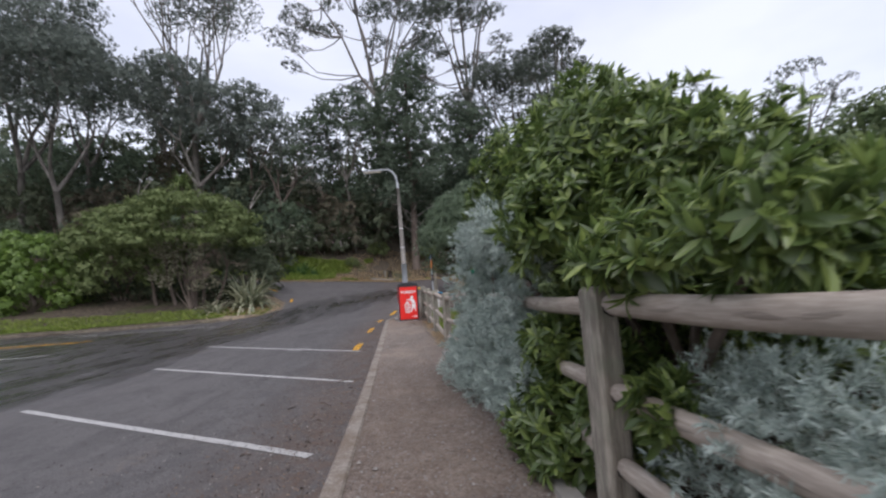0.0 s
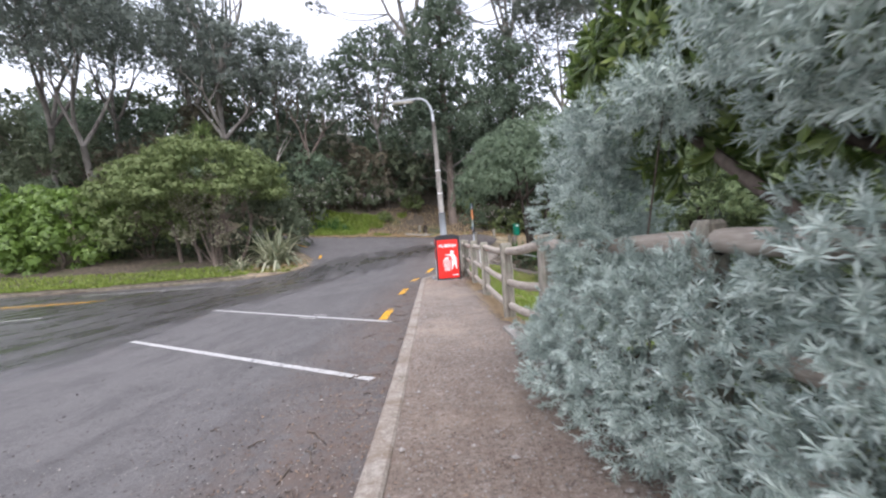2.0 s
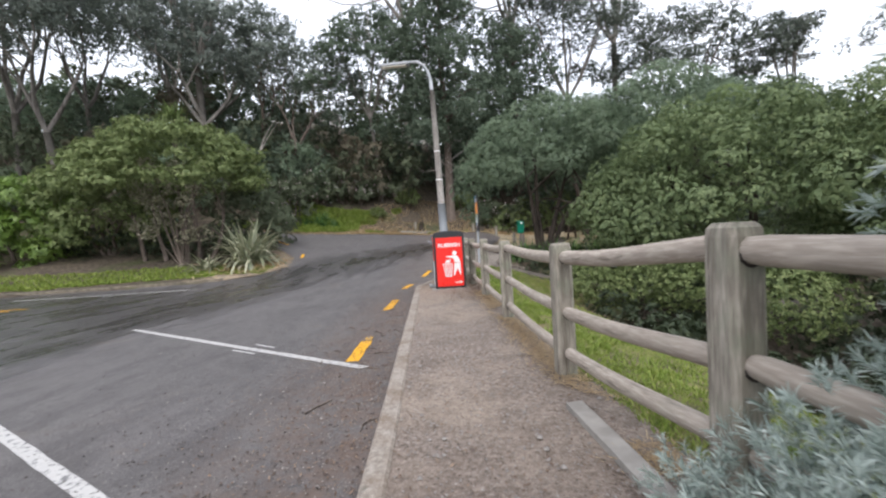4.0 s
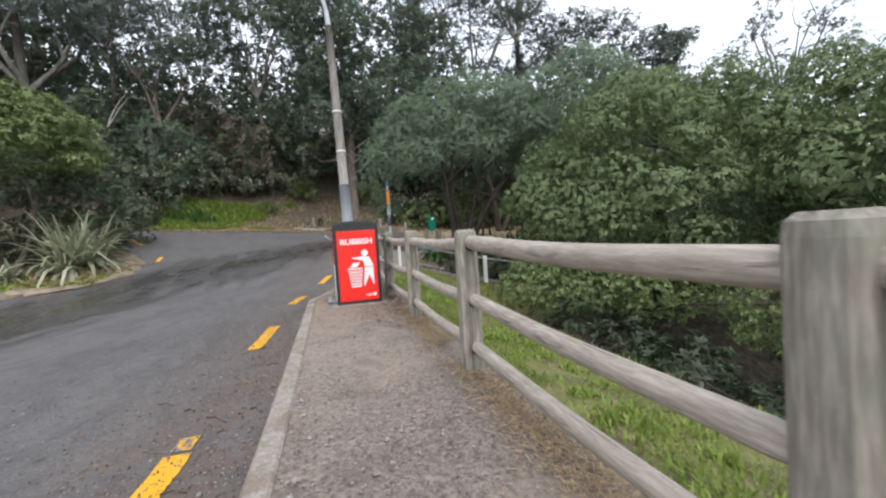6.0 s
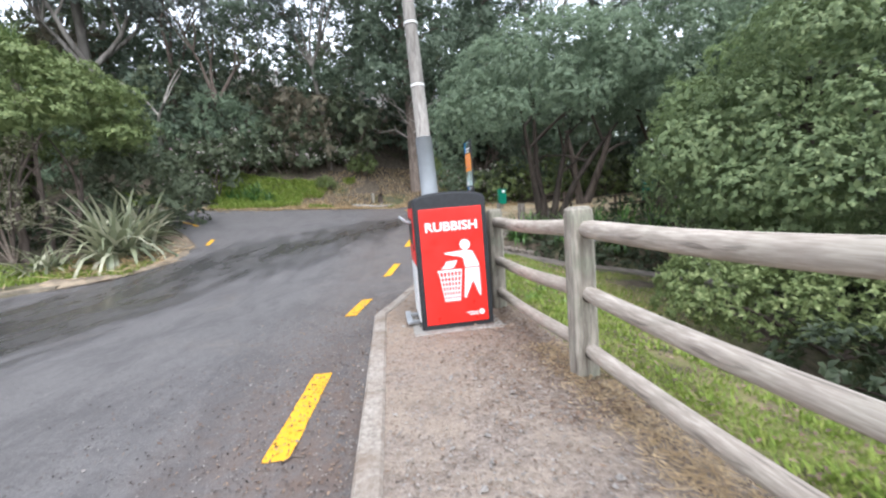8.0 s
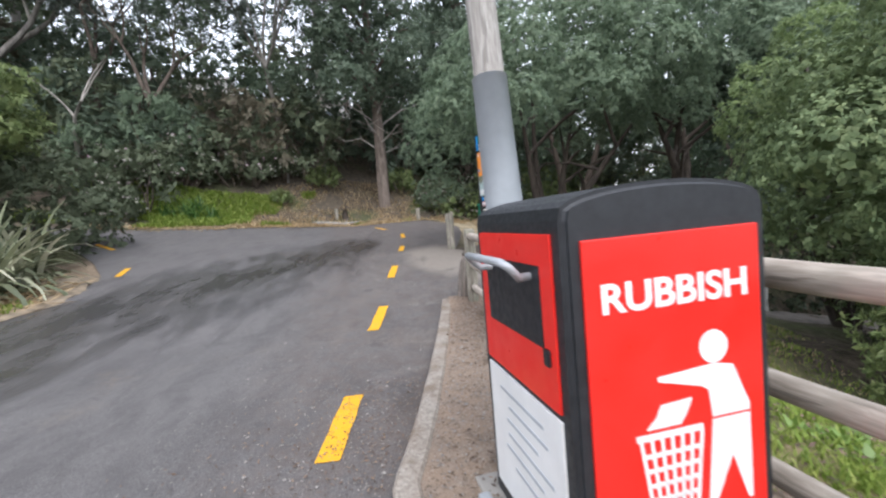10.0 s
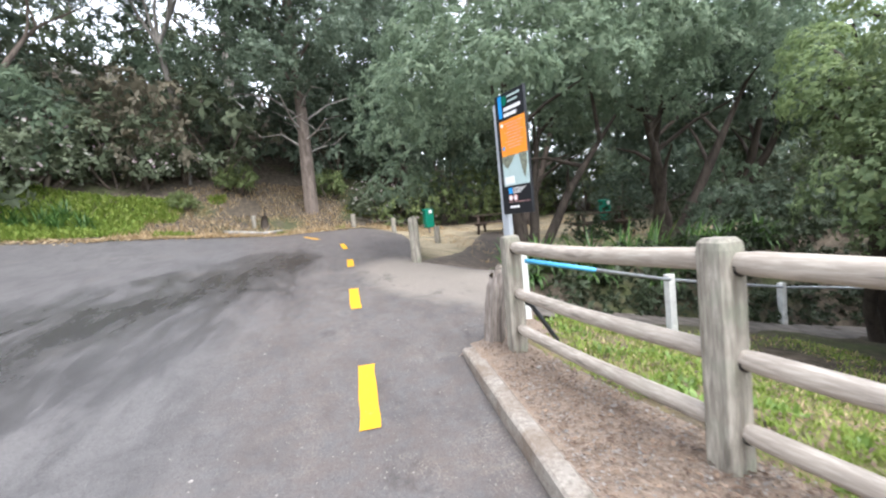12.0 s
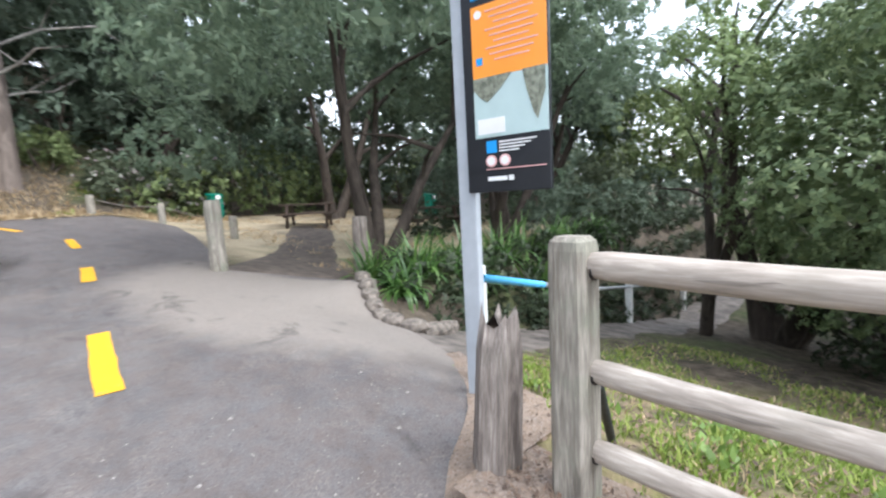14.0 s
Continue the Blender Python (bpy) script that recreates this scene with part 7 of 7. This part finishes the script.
flecks("leaf_litter", 7000, bay_spot, 0.019, CRUMB, "dark bark crumbs scattered over the parking bays", "leaf litter", 8, 0.55)
flecks("leaf_litter", 6500, path_spot, 0.026, LITTER, "scattered leaf bits on the gravel footpath", "leaf litter", 2)
flecks("leaf_litter", 4500, far_spot, 0.15, STRAW, "drift of dry brown leaves along the far road edge", "leaf litter", 3)
flecks("leaf_litter", 5200, upper_path_spot, 0.034, LITTER, "reddish brown leaf litter on the path by the fence", "leaf litter", 5)
flecks("dead_leaf", 700, flax_foot, 0.42, STRAW, "dead tan blades lying round the flax", "leaf litter", 6, 0.10)
flecks("leaf_litter", 6000, slope_litter, 0.040, LITTER, "brown leaves among the slope grass", "leaf litter", 4)


def pebbles(name, n, place, size, label, seed):
    rs = np.random.RandomState(seed)
    octa = np.array([(1, 0, 0), (0, 1, 0), (-1, 0, 0), (0, -1, 0), (0, 0, 0.7), (0, 0, -0.5)], dtype=float)
    tri = np.array([(0, 1, 4), (1, 2, 4), (2, 3, 4), (3, 0, 4)])
    V, F = [], []
    for i in range(n):
        q = np.array(place(rs))
        s = size * rs.uniform(0.4, 1.0) * (2.2 if rs.random() < 0.03 else 1)
        w = rs.uniform(0, 6.28)
        rot = np.array([[math.cos(w), -math.sin(w), 0], [math.sin(w), math.cos(w), 0], [0, 0, 1]])
        V.append(octa * rs.uniform(0.6, 1.2, (6, 3)) @ rot * s + q)
        F.append(tri + 6 * i)
    return tagged(mesh_part(name, np_mesh(name, np.concatenate(V), np.concatenate(F)), STONE), label, "gravel", "", "stuff")


pebbles("gravel", 9000, path_spot, 0.011, "small loose stones on the footpath", 1)
pebbles("gravel", 2200, bay_spot, 0.007, "pale grit scattered over the parking bays", 3)
pebbles("gravel", 4500, gutter_spot, 0.007, "small loose stones washed into the gutter", 2)
def crossing_spot(rs):
    x, y = rs.uniform(-3.6, -0.9), rs.uniform(15.5, 21.0)
    x = min(x, road_right(y) - 0.05 - 0.8 * rs.random())
    return (x, y, road_z(x, y) + 0.003)


pebbles("gravel", 1300, crossing_spot, 0.008, "pale grit scattered on the asphalt at the crossing", 5)
rt = random.Random(64)
fallen = [(-1.35, 7.02, 0.4, 0.30), (-1.7, 8.6, 1.2, 0.3), (-1.9, 11.2, -0.5, 0.2), (-1.6, 9.6, 0.2, 0.2), (-1.25, 5.9, -0.6, 0.22)]
for i in range(34):
    y = rt.uniform(2.5, 13)
    fallen.append((kerb_x(y) - 0.05 - abs(rt.gauss(0, 0.45)), y, rt.uniform(-1.6, 1.6), rt.uniform(0.05, 0.16)))
for x, y, w, s in fallen:
    p = [Vector((x + s * t * math.cos(w), y + s * t * math.sin(w) + 0.03 * math.sin(t * 5), road_z(x, y) + 0.010)) for t in (0, 0.35, 0.7, 1)]
    k = 0.6 + 0.5 * min(1.0, s / 0.4)
    tagged(mesh_part("twig", tubes_mesh("twig", [(p, [0.006 * k, 0.007 * k, 0.0055 * k, 0.003 * k])], 5), BROWN_BARK), "thin brown twig lying on the asphalt", "twig", "fallen twigs")
